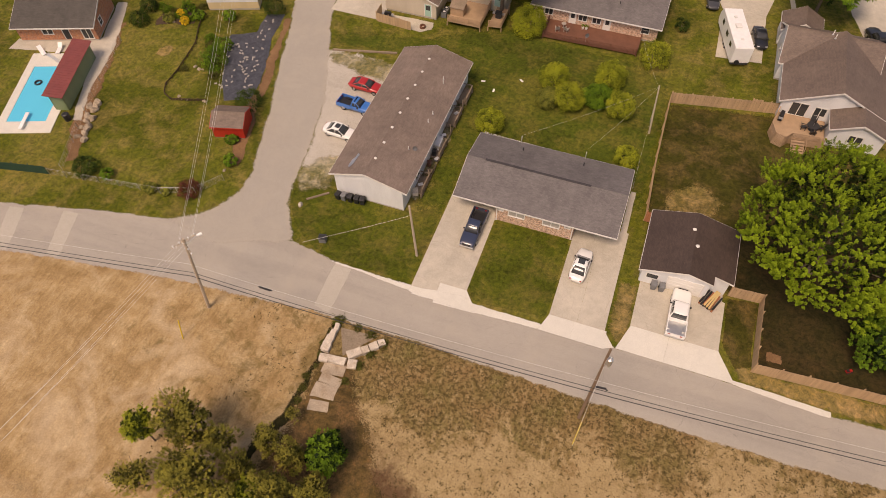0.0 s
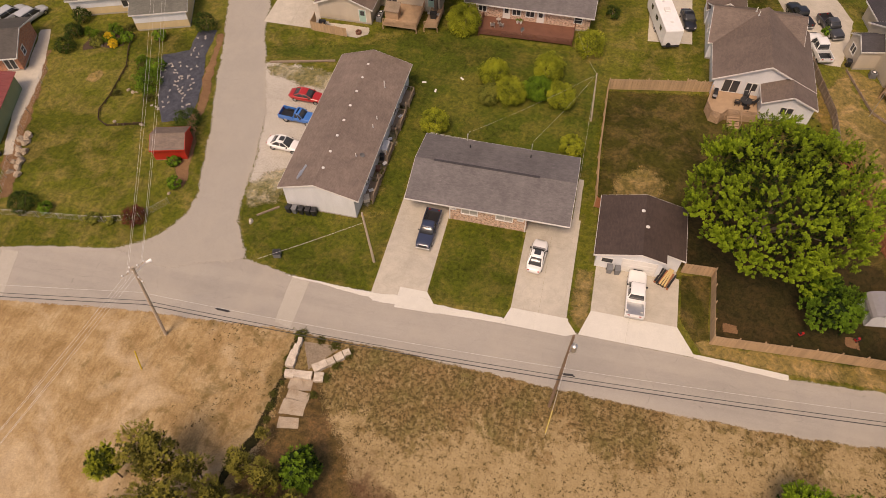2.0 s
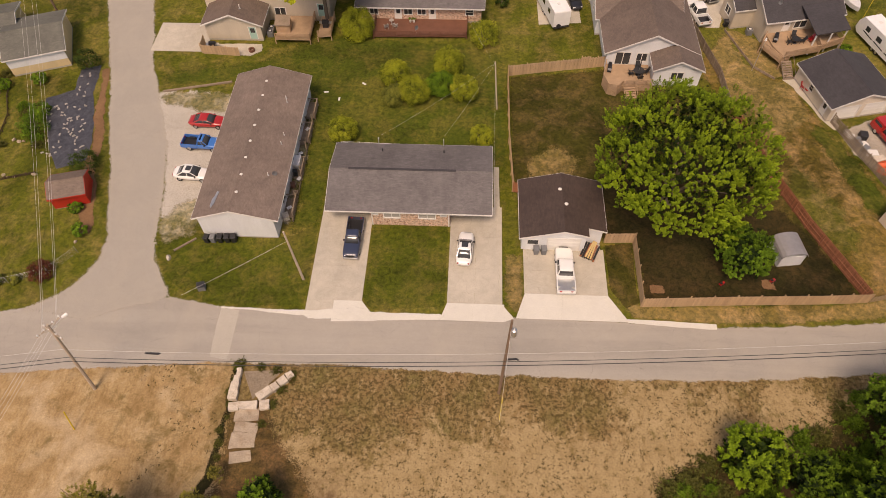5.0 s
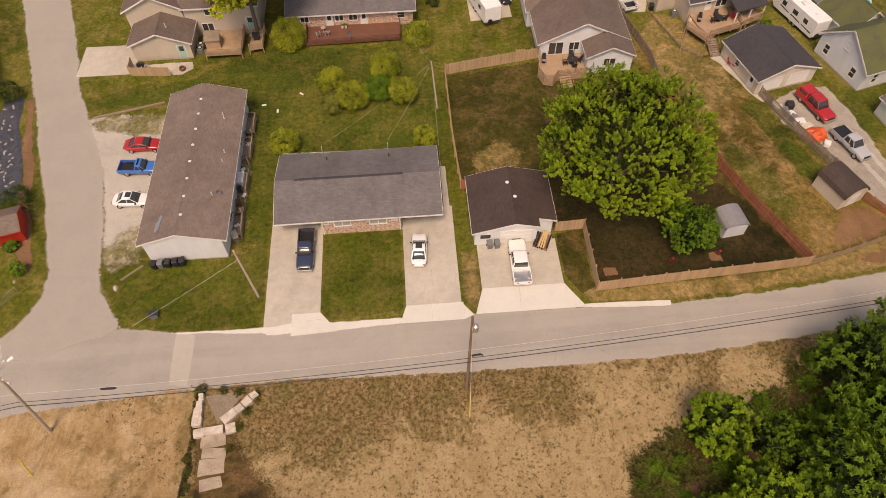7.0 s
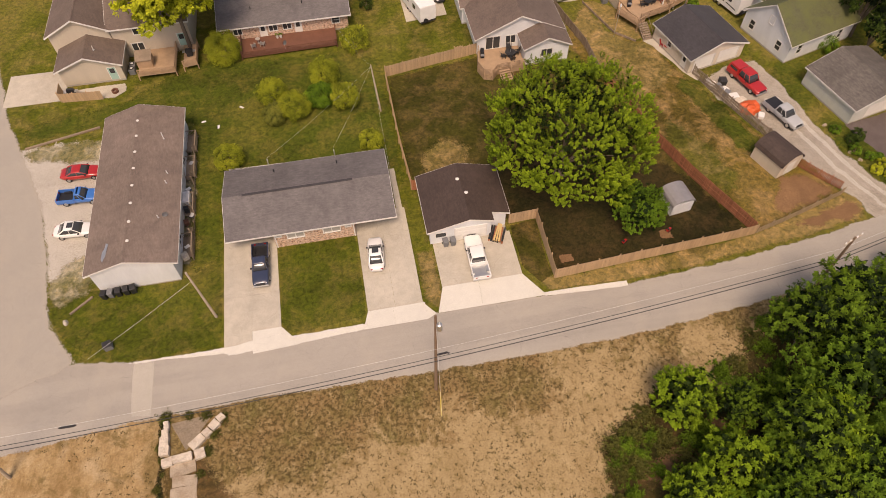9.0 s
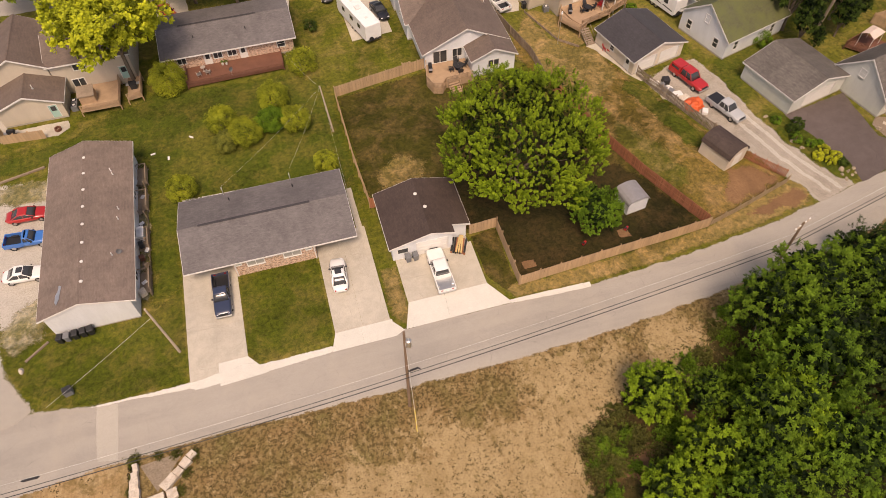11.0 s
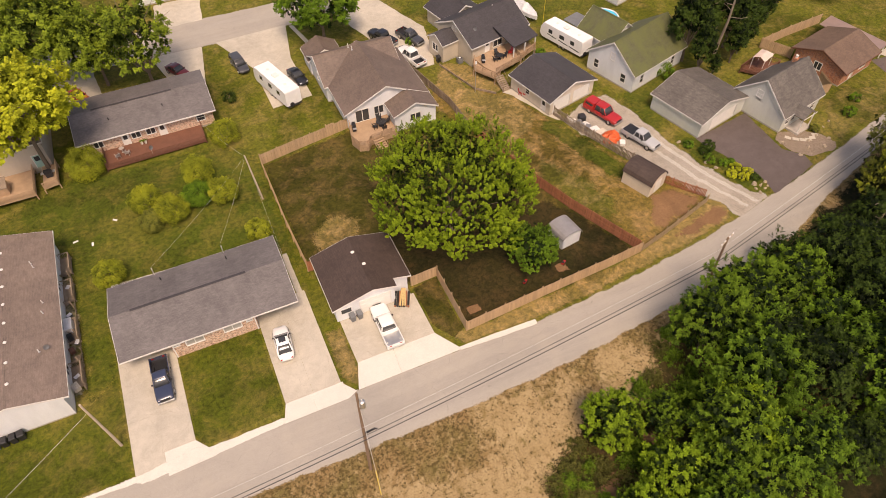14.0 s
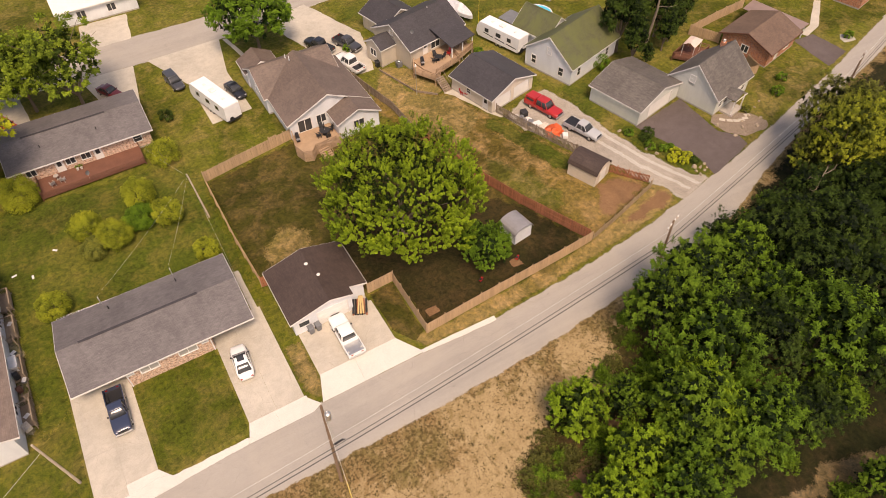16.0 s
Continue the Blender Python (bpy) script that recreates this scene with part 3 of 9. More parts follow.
south = [(-130, 12), (-75, 21.8), (-55.5, 25.2), (-42.8, 27.0), (-34.1, 27.8), (-25, 28.6), (-13, 28.8), (3, 28.4), (15, 28.3), (28, 28.7), (36, 29.4), (45, 30.4), (54, 31.3), (61, 32.6), (68.2, 35.4), (76.5, 38), (81, 39.5), (109.5, 46.9), (150, 58), (260, 86)]
north = [(260, 93), (150, 63), (117.4, 53), (110.2, 51), (95.8, 46.7), (77.5, 42.2), (68.1, 40), (63.8, 39.2), (56, 37.6), (49.2, 36.5), (36.2, 35.2), (26.1, 34.6), (16, 34.95), (5, 35.0), (-15, 35.0), (-25, 35.1), (-32, 36.2), (-42, 36.6), (-46.9, 34.3), (-54.3, 32.8), (-60, 31.4), (-75, 28), (-130, 18)]
sheet("field", [(-700, -700), (700, -700), (700, 200), (260, 88), (150, 60), (81, 41), (68, 37), (54, 33), (28, 30.5), (3, 30), (-13, 30.5), (-34, 29.5), (-55, 27), (-75, 23.5), (-130, 14), (-700, -80)], 0.012, M["field"], "sun-scorched dry grass field with bare sandy patches", "field", 0, thick=0.02)
sheet("road", south + north, 0.03, M["asphalt"], "worn pale grey asphalt street with patches and cracks", "road", 0.10, 0.7, fade=0.7)
sheet("side_road", [(-31.5, 36.2), (-33.2, 38.4), (-34.8, 41), (-35.6, 44), (-36.4, 50), (-38.2, 58), (-42, 67.7), (-44.7, 73.7), (-46.3, 80), (-53, 101), (-75, 165), (-83, 165), (-60.5, 101), (-53.3, 80.5), (-47.6, 63.6), (-43, 49.7), (-41.4, 43.6), (-41.2, 40.6), (-42.4, 38), (-44.2, 35.9), (-47.5, 34.0), (-40, 33)], 0.036, M["side_asphalt"], "pale dusty asphalt side street", "road", 0.12, 0.7, fade=1.1)
sheet("gravel_lot", [(-36.2, 46.5), (-31.2, 46), (-31, 66.5), (-34, 68.2), (-40.5, 68.4), (-43, 68), (-41, 62), (-38, 56)], 0.022, M["gravel"], "dusty pale gravel parking lot beside the apartments", "gravel lot", 0.35, 0.6, fade=2.2)
sheet("weedy_gravel", [(-31.2, 46.2), (-31.1, 50.4), (-33.2, 49.8), (-35.4, 47.6), (-36.0, 45), (-34.8, 43.2), (-31.5, 44.4)], 0.03, M["weedy"], "coarse grey gravel grown through with weeds", "gravel", 0.4, 0.4, fade=1.8)
sheet("weedy_gravel", [(-31.2, 64.0), (-31.2, 67.8), (-35, 68.2), (-40.4, 68.2), (-41.8, 66.6), (-37.6, 65.0), (-34, 64.4)], 0.03, M["weedy"], "coarse grey gravel grown through with weeds", "gravel", 0.4, 0.4, fade=1.8)
sheet("far_road", [(-120, 106.5), (-60, 106), (-15, 106), (7.4, 105), (19.6, 105.5), (60, 110), (140, 126), (140, 134), (60, 118.5), (22, 113.6), (6.7, 113.8), (-15, 114.5), (-60, 115), (-120, 116)], 0.03, M["asphalt"], "grey asphalt residential street behind the houses", "road", 0.1, fade=0.5)

sheet("lawn", [(15.5, 44.7), (18.5, 45.0), (18.5, 37.2), (17.2, 36.4), (15.5, 39.0)], 0.03, M["dull_lawn"], "narrow grass strip between driveway and fence", "lawn", 0.12, 0.5, fade=0.35)
# floor of the wood, darkened in colour for the shade of the trees
sheet("forest_floor", [(27.0, 15.0), (24.4, 10), (21, 2), (18, -12), (70, -16), (150, 10), (150, 54), (109, 46), (81, 38.6), (68, 34.8), (61, 32.0), (54, 30.6), (46, 29.2), (41.4, 27.2), (38.8, 23.6), (35.4, 20.6), (31.0, 17.6)], 0.02, M["forest_floor"], "leaf litter and weeds, tree shade painted into the colour", "forest floor", 0.6, 0.5, fade=2.5)
sheet("dirt_track", [(28, 9.6), (33.0, 7.0), (37.5, 4.2), (44.2, 4.7), (50.4, 3.0), (62, -0.6), (61.6, -3.0), (48.6, 1.2), (43, 2.6), (37.0, 3.0), (31.6, 5.6), (27.4, 8.0)], 0.028, M["track"], "worn dirt track leading into the wood", "dirt track", 0.35, 0.5, fade=1.4)
sheet("bare_earth", [(19.6, 15.6), (22.4, 16.0), (25, 16.9), (28.2, 18.4), (30.4, 19.4), (30.4, 17.2), (27, 15.6), (23.6, 14.6), (20.4, 13.8)], 0.028, M["dirt"], "bare reddish earth at the wood's edge", "dirt", 0.5, 0.5, fade=1.6)
sheet("back_lawn", [(-20.0, 44.8), (-17.2, 46.8), (-16.9, 57.2), (3.2, 57.0), (4.6, 52.4), (4.6, 72.6), (4.2, 77.0), (-1, 79), (-19, 80.5), (-27, 77), (-30, 74.5), (-34, 73.5), (-40.5, 73.0), (-42.4, 71.4), (-41.6, 69.0), (-33, 70.6), (-31, 68.8), (-20.2, 68.8)], 0.016, M["back_grass"], "lush dark green back lawn behind the duplex", "lawn", 0.35, 0.6, fade=2.2)
# driveway slabs: each poured bay is a piece of its own
def driveway(name, bays, label):
    root = thing(name, 0, 0, 0, 0, label, "driveway")
    tagged(root, kind="structure")
    for k, (pts, mat) in enumerate(bays):
        bm = bmesh.new()
        cx, cy = sum(p[0] for p in pts) / len(pts), sum(p[1] for p in pts) / len(pts)
        ring = [(cx + (x - cx) * 0.997, cy + (y - cy) * 0.997) for x, y in pts]
        prism(bm, ring, -0.02, 0.046 + 0.002 * (k % 2))
        part("slab", bm, mat, root)
    return root


def bays(x0, x1, y0, y1, nx, ny, mat):
    out = []
    for i in range(nx):
        for j in range(ny):
            a, b = x0 + (x1 - x0) * i / nx, x0 + (x1 - x0) * (i + 1) / nx
            c, d = y0 + (y1 - y0) * j / ny, y0 + (y1 - y0) * (j + 1) / ny
            out.append(([(a, c), (b, c), (b, d), (a, d)], mat))
    return out


C, A_ = M["concrete"], M["apron"]
driveway("driveway", bays(-16.9, -11.0, 36.4, 49.7, 2, 3, C) + [([(-16.9, 35.0), (-14.0, 34.9), (-14.0, 36.4), (-16.9, 36.4)], C), ([(-14.0, 33.8), (-9.4, 34.0), (-9.4, 34.4), (-11.0, 36.4), (-14.0, 36.4)], A_)], "stained concrete driveway with control joints")
driveway("driveway", bays(-1.9, 4.0, 36.5, 49.7, 2, 3, C) + bays(-2.6, 4.2, 34.4, 36.5, 2, 1, A_)[1:] + [([(-2.6, 34.4), (0.8, 34.4), (0.8, 36.5), (-1.9, 36.5)], A_), ([(4.2, 34.4), (5.2, 34.9), (4.2, 36.2)], A_)], "concrete driveway with a paler apron at the street")
driveway("driveway", bays(6.35, 15.3, 38.0, 44.0, 2, 2, C) + [([(5.4, 34.9), (10.2, 34.9), (10.4, 38), (6.4, 38)], A_), ([(10.2, 34.9), (17.2, 34.9), (15.3, 38), (10.4, 38)], A_)], "wide concrete driveway before the dark-roofed garage")
driveway("driveway", bays(-46.0, -38.0, 76.6, 83.0, 2, 2, C), "concrete driveway beside the tan house")
driveway("driveway", [([(-2.5, 94.5), (1.8, 95), (3.2, 105.2), (-5, 105.6)], C), ([(9.6, 84.2), (15.8, 84.8), (15.6, 95.8), (9.4, 95.6)], C), ([(9.4, 95.6), (15.6, 95.8), (17.5, 105.8), (5.5, 105.4)], C)], "pale concrete drives of the houses behind")
sheet("kerb", [(-26.5, 34.95), (-22, 34.75), (-16.9, 34.3), (-16.4, 34.0), (-9.4, 34.0), (-2.7, 34.4), (-2, 34.9), (-2.6, 35.1), (-9.8, 35.1), (-11, 35.6), (-16.8, 35.05), (-22, 35.05), (-26.4, 35.2)], 0.05, A_, "pale concrete kerb strip along the street", "kerb", 0.06, fade=0.3)
sheet("kerb", [(17, 34.75), (26.2, 34.3), (26.2, 35.0), (17, 35.3)], 0.05, A_, "pale concrete kerb strip along the street", "kerb", 0.04, fade=0.12)
sheet("road_patch", [(-25.7, 29.2), (-23.8, 29.0), (-23.8, 34.8), (-26.0, 35.1)], 0.035, M["patch"], "pale concrete trench patch across the street", "road patch", 0.06, 0.6, fade=0.25)
sheet("road_patch", [(-57.2, 25.2), (-55.6, 25.4), (-57.5, 31.5), (-59.5, 31.2)], 0.035, M["patch"], "pale concrete trench patch across the street", "road patch", 0.05, fade=0.3)
sheet("road_patch", [(-63.5, 23.8), (-61.8, 24.2), (-64, 30), (-66, 29.6)], 0.035, M["patch"], "pale concrete trench patch across the street", "road patch", 0.05, fade=0.3)
sheet("lawn", [(-10.9, 36.0), (-9.5, 35.4), (-2.2, 36.0), (-2.2, 46.6), (-10.9, 46.6)], 0.02, M["front_grass"], "mown front lawn between two driveways", "lawn", 0.06, fade=0.35)
sheet("lawn", [(-35.2, 43.4), (-34.3, 40.6), (-32, 37.9), (-29, 36), (-25, 35.3), (-17.1, 35.7), (-17.1, 47), (-20, 44.6), (-31, 44.6)], 0.026, M["front_grass"], "rounded corner lawn by the apartments", "lawn", 0.12, fade=0.35)
sheet("verge", [(4.15, 37), (5.6, 35.2), (6.3, 36.5), (6.2, 43), (4.2, 43)], 0.02, M["strip_grass"], "dry straw-coloured grass strip between driveways", "verge", 0.15, fade=1.2)
sheet("verge", [(17.6, 35.4), (26, 35.0), (36, 35.6), (49, 36.9), (56, 38.0), (57.2, 40), (56.6, 42.5), (53, 41.2), (43, 38.2), (19, 36.8), (15.6, 39)], 0.018, M["strip_grass"], "dry grass verge outside the fence", "verge", 0.2, fade=1.2)
sheet("yard", [(5.4, 52), (16, 45.2), (19, 45.2), (19, 37), (43, 38.4), (36, 57), (30, 70), (18.5, 74.5), (5.2, 72.6)], 0.014, M["dull_lawn"], "patchy dry yard grass inside the fence", "lawn", 0.1, fade=1.5)
sheet("yard", [(43.4, 38.6), (56, 41.6), (52.5, 47), (45.3, 64), (43, 73), (34, 79), (31, 76), (36.5, 57)], 0.013, M["east_lawn"], "dry tan yard grass behind the red fence", "lawn", 0.25, fade=1.5)
# soil sheet with the shade under the maple painted into its colour
sheet("yard", [(15.5, 45.4), (19, 45.2), (19, 37.0), (42.3, 38.5), (38.4, 48.2), (34, 52), (30, 58), (22, 58.5), (17, 56), (15.2, 51.8)], 0.017, M["shade_soil"], "dark bare soil and thin grass, maple shade painted in", "yard", 0.5, 0.6, fade=1.5)
sheet("verge", [(34.2, 66.0), (38.0, 62.0), (44.5, 66.0), (43.0, 72.8), (41.0, 73.4), (38.4, 75.8), (36.2, 83.0), (33.8, 79.0)], 0.018, M["strip_grass"], "dry tan grass sloping below the patio", "lawn", 0.4, 0.6, fade=1.2)
sheet("gravel_drive", [(55.4, 42), (56.6, 39.6), (57, 37.4), (63, 38.9), (60.8, 41.5), (59.6, 46), (57.8, 51.5), (57.4, 57), (56.2, 66), (53.6, 66.4), (46.6, 63.4), (51.0, 53), (53.2, 47.4)], 0.024, M["drive_gravel"], "rutted pale gravel drive to the small garage", "gravel drive", 0.35, 0.6, fade=1)
sheet("driveway_dark", [(63.9, 39.0), (72.4, 41.2), (72.6, 43.2), (70.8, 45.4), (71.6, 53.8), (61.4, 52.2), (64.4, 42.4)], 0.04, M["black_drive"], "dark sealed asphalt driveway with stains", "driveway", 0.08, fade=0.25)
sheet("yard", [(79.4, 43.6), (96.6, 47.6), (97.0, 50), (88, 52.4), (83, 50.0), (80.2, 46.6)], 0.016, M["dry_lawn"], "worn tan front lawn beside the cottage", "lawn", 0.3, fade=1.5)
sheet("dirt_patch", [(46.0, 40.2), (47.4, 43.0), (49.4, 46.0), (51.6, 46.0), (54.8, 42.2), (50.0, 40.7)], 0.02, M["dirt"], "bare reddish dirt in the yard corner", "dirt", 0.4, 0.5, fade=1.8)
sheet("dirt_patch", [(47.0, 38.6), (55.4, 40.8), (56.6, 39.0), (55.4, 38.4), (50.6, 37.9)], 0.022, M["dirt"], "bare earth on the verge outside the fence", "dirt", 0.3, 0.5, fade=1.4)
sheet("dirt_patch", [(7.5, 53.5), (12.0, 54.5), (14.0, 58.0), (10.0, 60.0), (7.0, 57.0)], 0.02, M["strip_grass"], "dead tan patch in the yard grass", "dead grass", 0.4, 0.5, fade=2.6)
for x in (0.0, 1.7):
    sheet("wheel_rut", [(59.0 + x, 38.6), (59.6 + x, 38.7), (57.0 + x, 45.5), (55.4 + x, 52.0), (54.0 + x, 59.0), (53.4 + x, 58.9), (54.8 + x, 51.8), (56.4 + x, 45.2)], 0.03, M["gravel"], "pale wheel rut in the gravel drive", "wheel rut", 0.12, 0.5, fade=0.5)

sheet("lawn", [(43.2, 63.5), (45.4, 64.4), (47.4, 58.5), (49.2, 53.4), (51.0, 49.8), (48.6, 48.6), (46.6, 51.0), (44.8, 56.6)], 0.02, M["back_grass"], "lush green grass strip along the picket fence", "lawn", 0.4, 0.6, fade=1.8)
sheet("lawn", [(39.4, 47.5), (42.0, 44.0), (45.0, 46.0), (44.0, 51.0), (40.2, 57.0), (38.2, 58.0)], 0.019, M["dry_lawn"], "thin green grass beside the red fence", "lawn", 0.5, 0.6, fade=2.5)
sheet("scrub_floor", [(16.8, 14.6), (18.2, 18.8), (20.8, 20.2), (24, 22.4), (28, 22.0), (31, 21.4), (34.4, 24.0), (38.2, 26.6), (42.0, 28.6), (47.0, 30.2), (54, 30.8), (60, 31.2), (62, 20), (46, 12), (34, 9), (22, 7), (17.4, 10)], 0.022, M["scrub"], "brown weeds and leaf litter at the wood's edge", "scrub", 0.7, 0.6, fade=2.6)

sheet("lawn", [(57.4, 56.6), (60.0, 55.6), (61.0, 62.4), (71.0, 65.2), (70.0, 67.0), (58.2, 65.4), (56.8, 63.0)], 0.019, M["back_grass"], "shaded green grass between the two white buildings", "lawn", 0.3, 0.6, fade=1.3)
sheet("lawn", [(37.0, 99.0), (50.0, 97.0), (54.0, 88.0), (60.0, 90.0), (72.0, 86.0), (74.0, 100.0), (60.0, 107.0), (40.0, 105.0)], 0.019, M["back_grass"], "green lawn along the far street", "lawn", 0.4, 0.8, fade=2.5)

# ---- buildings ----
M["roof_grey2b"] = shingles("weathered_grey_shingles_steep", (0.13, 0.115, 0.10), 0.7, "y")
M["roof_grey_green"] = shingles("grey_green_shingles", (0.13, 0.128, 0.105), 0.4, "y")
M["roof_umber"] = shingles("umber_shingles", (0.150, 0.112, 0.090), 0.25, "x")
M["roof_umber_x"] = shingles("umber_shingles_cross", (0.150, 0.112, 0.090), 0.25, "y")
M["roof_grey_brown"] = shingles("grey_brown_shingles", (0.075, 0.066, 0.056), 0.4, "y")

def wall_with(bm, s0, s1, z0, z1, holes, put):
    """Wall blocks round rectangular openings; put(s, depth, z) gives the corner in the house."""
    cuts = sorted({s0, s1, *(h[0] for h in holes), *(h[1] for h in holes)})
    for a, b in zip(cuts, cuts[1:]):
        mid, z = (a + b) / 2, z0
        for h in sorted((h for h in holes if h[0] < mid < h[1]), key=lambda h: h[2]):
            if h[2] > z:
                block(bm, a, b, z, h[2], put)
            z = h[3]
        if z < z1:
            block(bm, a, b, z, z1, put)


def block(bm, a, b, z0, z1, put, d0=0.0, d1=0.16):
    v = [bm.verts.new(put(s, d, z)) for z in (z0, z1) for s, d in ((a, d0), (b, d0), (b, d1), (a, d1))]
    for f in ((3, 2, 1, 0), (4, 5, 6, 7), (0, 1, 5, 4), (1, 2, 6, 5), (2, 3, 7, 6), (3, 0, 4, 7)):
        bm.faces.new([v[i] for i in f])


def opening(root, put, h):
    """A window or door that fills the hole h = (s0, s1, z0, z1, kind)."""
    a, b, z0, z1, kind = h
    if kind == "open":
        return
    if kind in ("win", "slide", "blind"):
        w = bmesh.new()
        for dims in ((a - 0.07, b + 0.07, z0 - 0.07, z0 + 0.04), (a - 0.07, b + 0.07, z1 - 0.04, z1 + 0.07), (a - 0.07, a + 0.04, z0, z1), (b - 0.04, b + 0.07, z0, z1)):
            block(w, *dims, put, -0.045, 0.08)
        if b - a > 1.15:
            n = 2 if b - a < 2.2 else 3
            for k in range(1, n):
                c = a + (b - a) * k / n
                block(w, c - 0.04, c + 0.04, z0, z1, put, -0.03, 0.08)
        else:
            c = (z0 + z1) / 2
            block(w, a, b, c - 0.025, c + 0.025, put, -0.02, 0.08)
        win = part("window", w, M["trim"], root, "white framed window")
        p = bmesh.new()
        block(p, a, b, z0, z1, put, 0.03, 0.05)
        part("pane", p, M["glass_blind"] if kind == "blind" else M["glass"], win)
    else:
        mat = {"door": M["door_white"], "green": M["door_green"], "garage": M["door_white"], "dark": M["steel_dark"], "tan": M["cream_siding"]}[kind]
        d = bmesh.new()
        if kind in ("garage", "tan"):
            n = 4
            for k in range(n):
                block(d, a, b, z0 + (z1 - z0) * k / n + 0.012, z0 + (z1 - z0) * (k + 1) / n - 0.012, put, 0.06, 0.11)
            block(d, a, b, z0, z1, put, 0.075, 0.1)
        else:
            block(d, a, b, z0, z1, put, 0.03, 0.09)
        door = part("door", d, mat, root)
        fr = bmesh.new()
        for dims in ((a - 0.09, a, z0, z1 + 0.09), (b, b + 0.09, z0, z1 + 0.09), (a, b, z1, z1 + 0.09)):
            block(fr, *dims, put, -0.03, 0.06)
        part("frame", fr, M["trim"], door)
        if kind in ("door", "green"):
            p = bmesh.new()
            block(p, a + 0.18, b - 0.18, z0 + 1.05, z1 - 0.2, put, 0.022, 0.034)
            part("pane", p, M["glass"], door)


def house(name, x, y, w, d, eave, ridge, axis, walls, roof, label, holes=None, rz=0.0, over=0.45, ends=0.35, category="house", base=0.25, trim=None, shift=0.0):
    """A gabled house, w by d, ridge along the local axis. holes: side letter -> openings (s0, s1, z0, z1, kind), s from the side's left end seen from outside."""
    holes = holes or {}
    root = thing(name, x, y, 0, rz, label, category)
    trim = trim or M["trim"]
    hw, hd = w / 2, d / 2
    sides = {
        "S": (w, lambda s, q, z: (-hw + s, -hd + q, z)),
        "N": (w, lambda s, q, z: (hw - s, hd - q, z)),
        "W": (d, lambda s, q, z: (-hw + q, hd - s, z)),
        "E": (d, lambda s, q, z: (hw - q, -hd + s, z)),
    }
    span = hd if axis == "x" else hw
    for key, (length, put) in sides.items():
        bm = bmesh.new()
        inset = 0.16 if key in "EW" else 0.0
        wall_with(bm, inset, length - inset, base, eave, holes.get(key, ()), put)
        if (axis == "x") == (key in "EW"):
            top = eave + (ridge - eave) * (1 - 0.0)
            c = length / 2 + shift * (1 if key in "SE" else -1)
            v = [[bm.verts.new(put(s, q, z)) for s, z in ((0, eave), (length, eave), (c, top - 0.02))] for q in (0, 0.16)]
            bm.faces.new(v[0])
            bm.faces.new(v[1][::-1])
            for i in range(3):
                j = (i + 1) % 3
                bm.faces.new((v[0][i], v[1][i], v[1][j], v[0][j]))
        bmesh.ops.remove_doubles(bm, verts=bm.verts, dist=1e-4)
        part("wall", bm, walls.get(key, walls["*"]) if isinstance(walls, dict) else walls, root)
        for h in holes.get(key, ()):
            opening(root, put, h)
    bm = bmesh.new()
    box(bm, -hw + 0.03, -hd + 0.03, -0.1, hw - 0.03, hd - 0.03, base)
    part("foundation", bm, M["concrete_wall"], root)
    # roof planes, their white edges, ridge
    bm, boards = bmesh.new(), []
    t = 0.16
    if axis == "x":
        L, top = hw + ends, ridge + t
        for sg in (-1, 1):
            sp = span + (shift if sg < 0 else -shift)
            lo = eave + t - over * (ridge - eave) / sp
            e, r = sg * (span + over), shift
            pts = [(-L, e, lo), (L, e, lo), (L, r, top), (-L, r, top)]
            slab(bm, pts if sg < 0 else pts[::-1], t)
            boards.append(bmesh.new())
            box(boards[-1], -L - 0.02, min(e, e + sg * 0.035), lo - t - 0.06, L + 0.02, max(e, e + sg * 0.035), lo - 0.02)
            for k in (-1, 1):
                boards.append(bmesh.new())
                slab(boards[-1], [(k * L, e, lo - 0.02), (k * (L + 0.04), e, lo - 0.02), (k * (L + 0.04), r, top - 0.02), (k * L, r, top - 0.02)][:: (1 if (k > 0) == (sg < 0) else -1)], t + 0.06)
        cap = bmesh.new()
        slab(cap, [(-L, shift - 0.16, top - 0.02), (L, shift - 0.16, top - 0.02), (L, shift, top + 0.035), (-L, shift, top + 0.035)], 0.03)
        slab(cap, [(-L, shift, top + 0.035), (L, shift, top + 0.035), (L, shift + 0.16, top - 0.02), (-L, shift + 0.16, top - 0.02)], 0.03)
    else:
        L, top = hd + ends, ridge + t
        for sg in (-1, 1):
            sp = span + (shift if sg < 0 else -shift)
            lo = eave + t - over * (ridge - eave) / sp
            e, r = sg * (span + over), shift
            pts = [(e, L, lo), (e, -L, lo), (r, -L, top), (r, L, top)]
            slab(bm, pts if sg < 0 else pts[::-1], t)
            boards.append(bmesh.new())
            box(boards[-1], min(e, e + sg * 0.035), -L - 0.02, lo - t - 0.06, max(e, e + sg * 0.035), L + 0.02, lo - 0.02)
            for k in (-1, 1):
                boards.append(bmesh.new())
                slab(boards[-1], [(e, k * L, lo - 0.02), (e, k * (L + 0.04), lo - 0.02), (r, k * (L + 0.04), top - 0.02), (r, k * L, top - 0.02)], t + 0.06)
        cap = bmesh.new()
        slab(cap, [(shift - 0.16, L, top - 0.02), (shift - 0.16, -L, top - 0.02), (shift, -L, top + 0.035), (shift, L, top + 0.035)], 0.03)
        slab(cap, [(shift, L, top + 0.035), (shift, -L, top + 0.035), (shift + 0.16, -L, top - 0.02), (shift + 0.16, L, top - 0.02)], 0.03)
    rf = part("roof", bm, roof, root)
    for fb in boards:
        part("fascia", fb, trim, root, "pale fascia board")
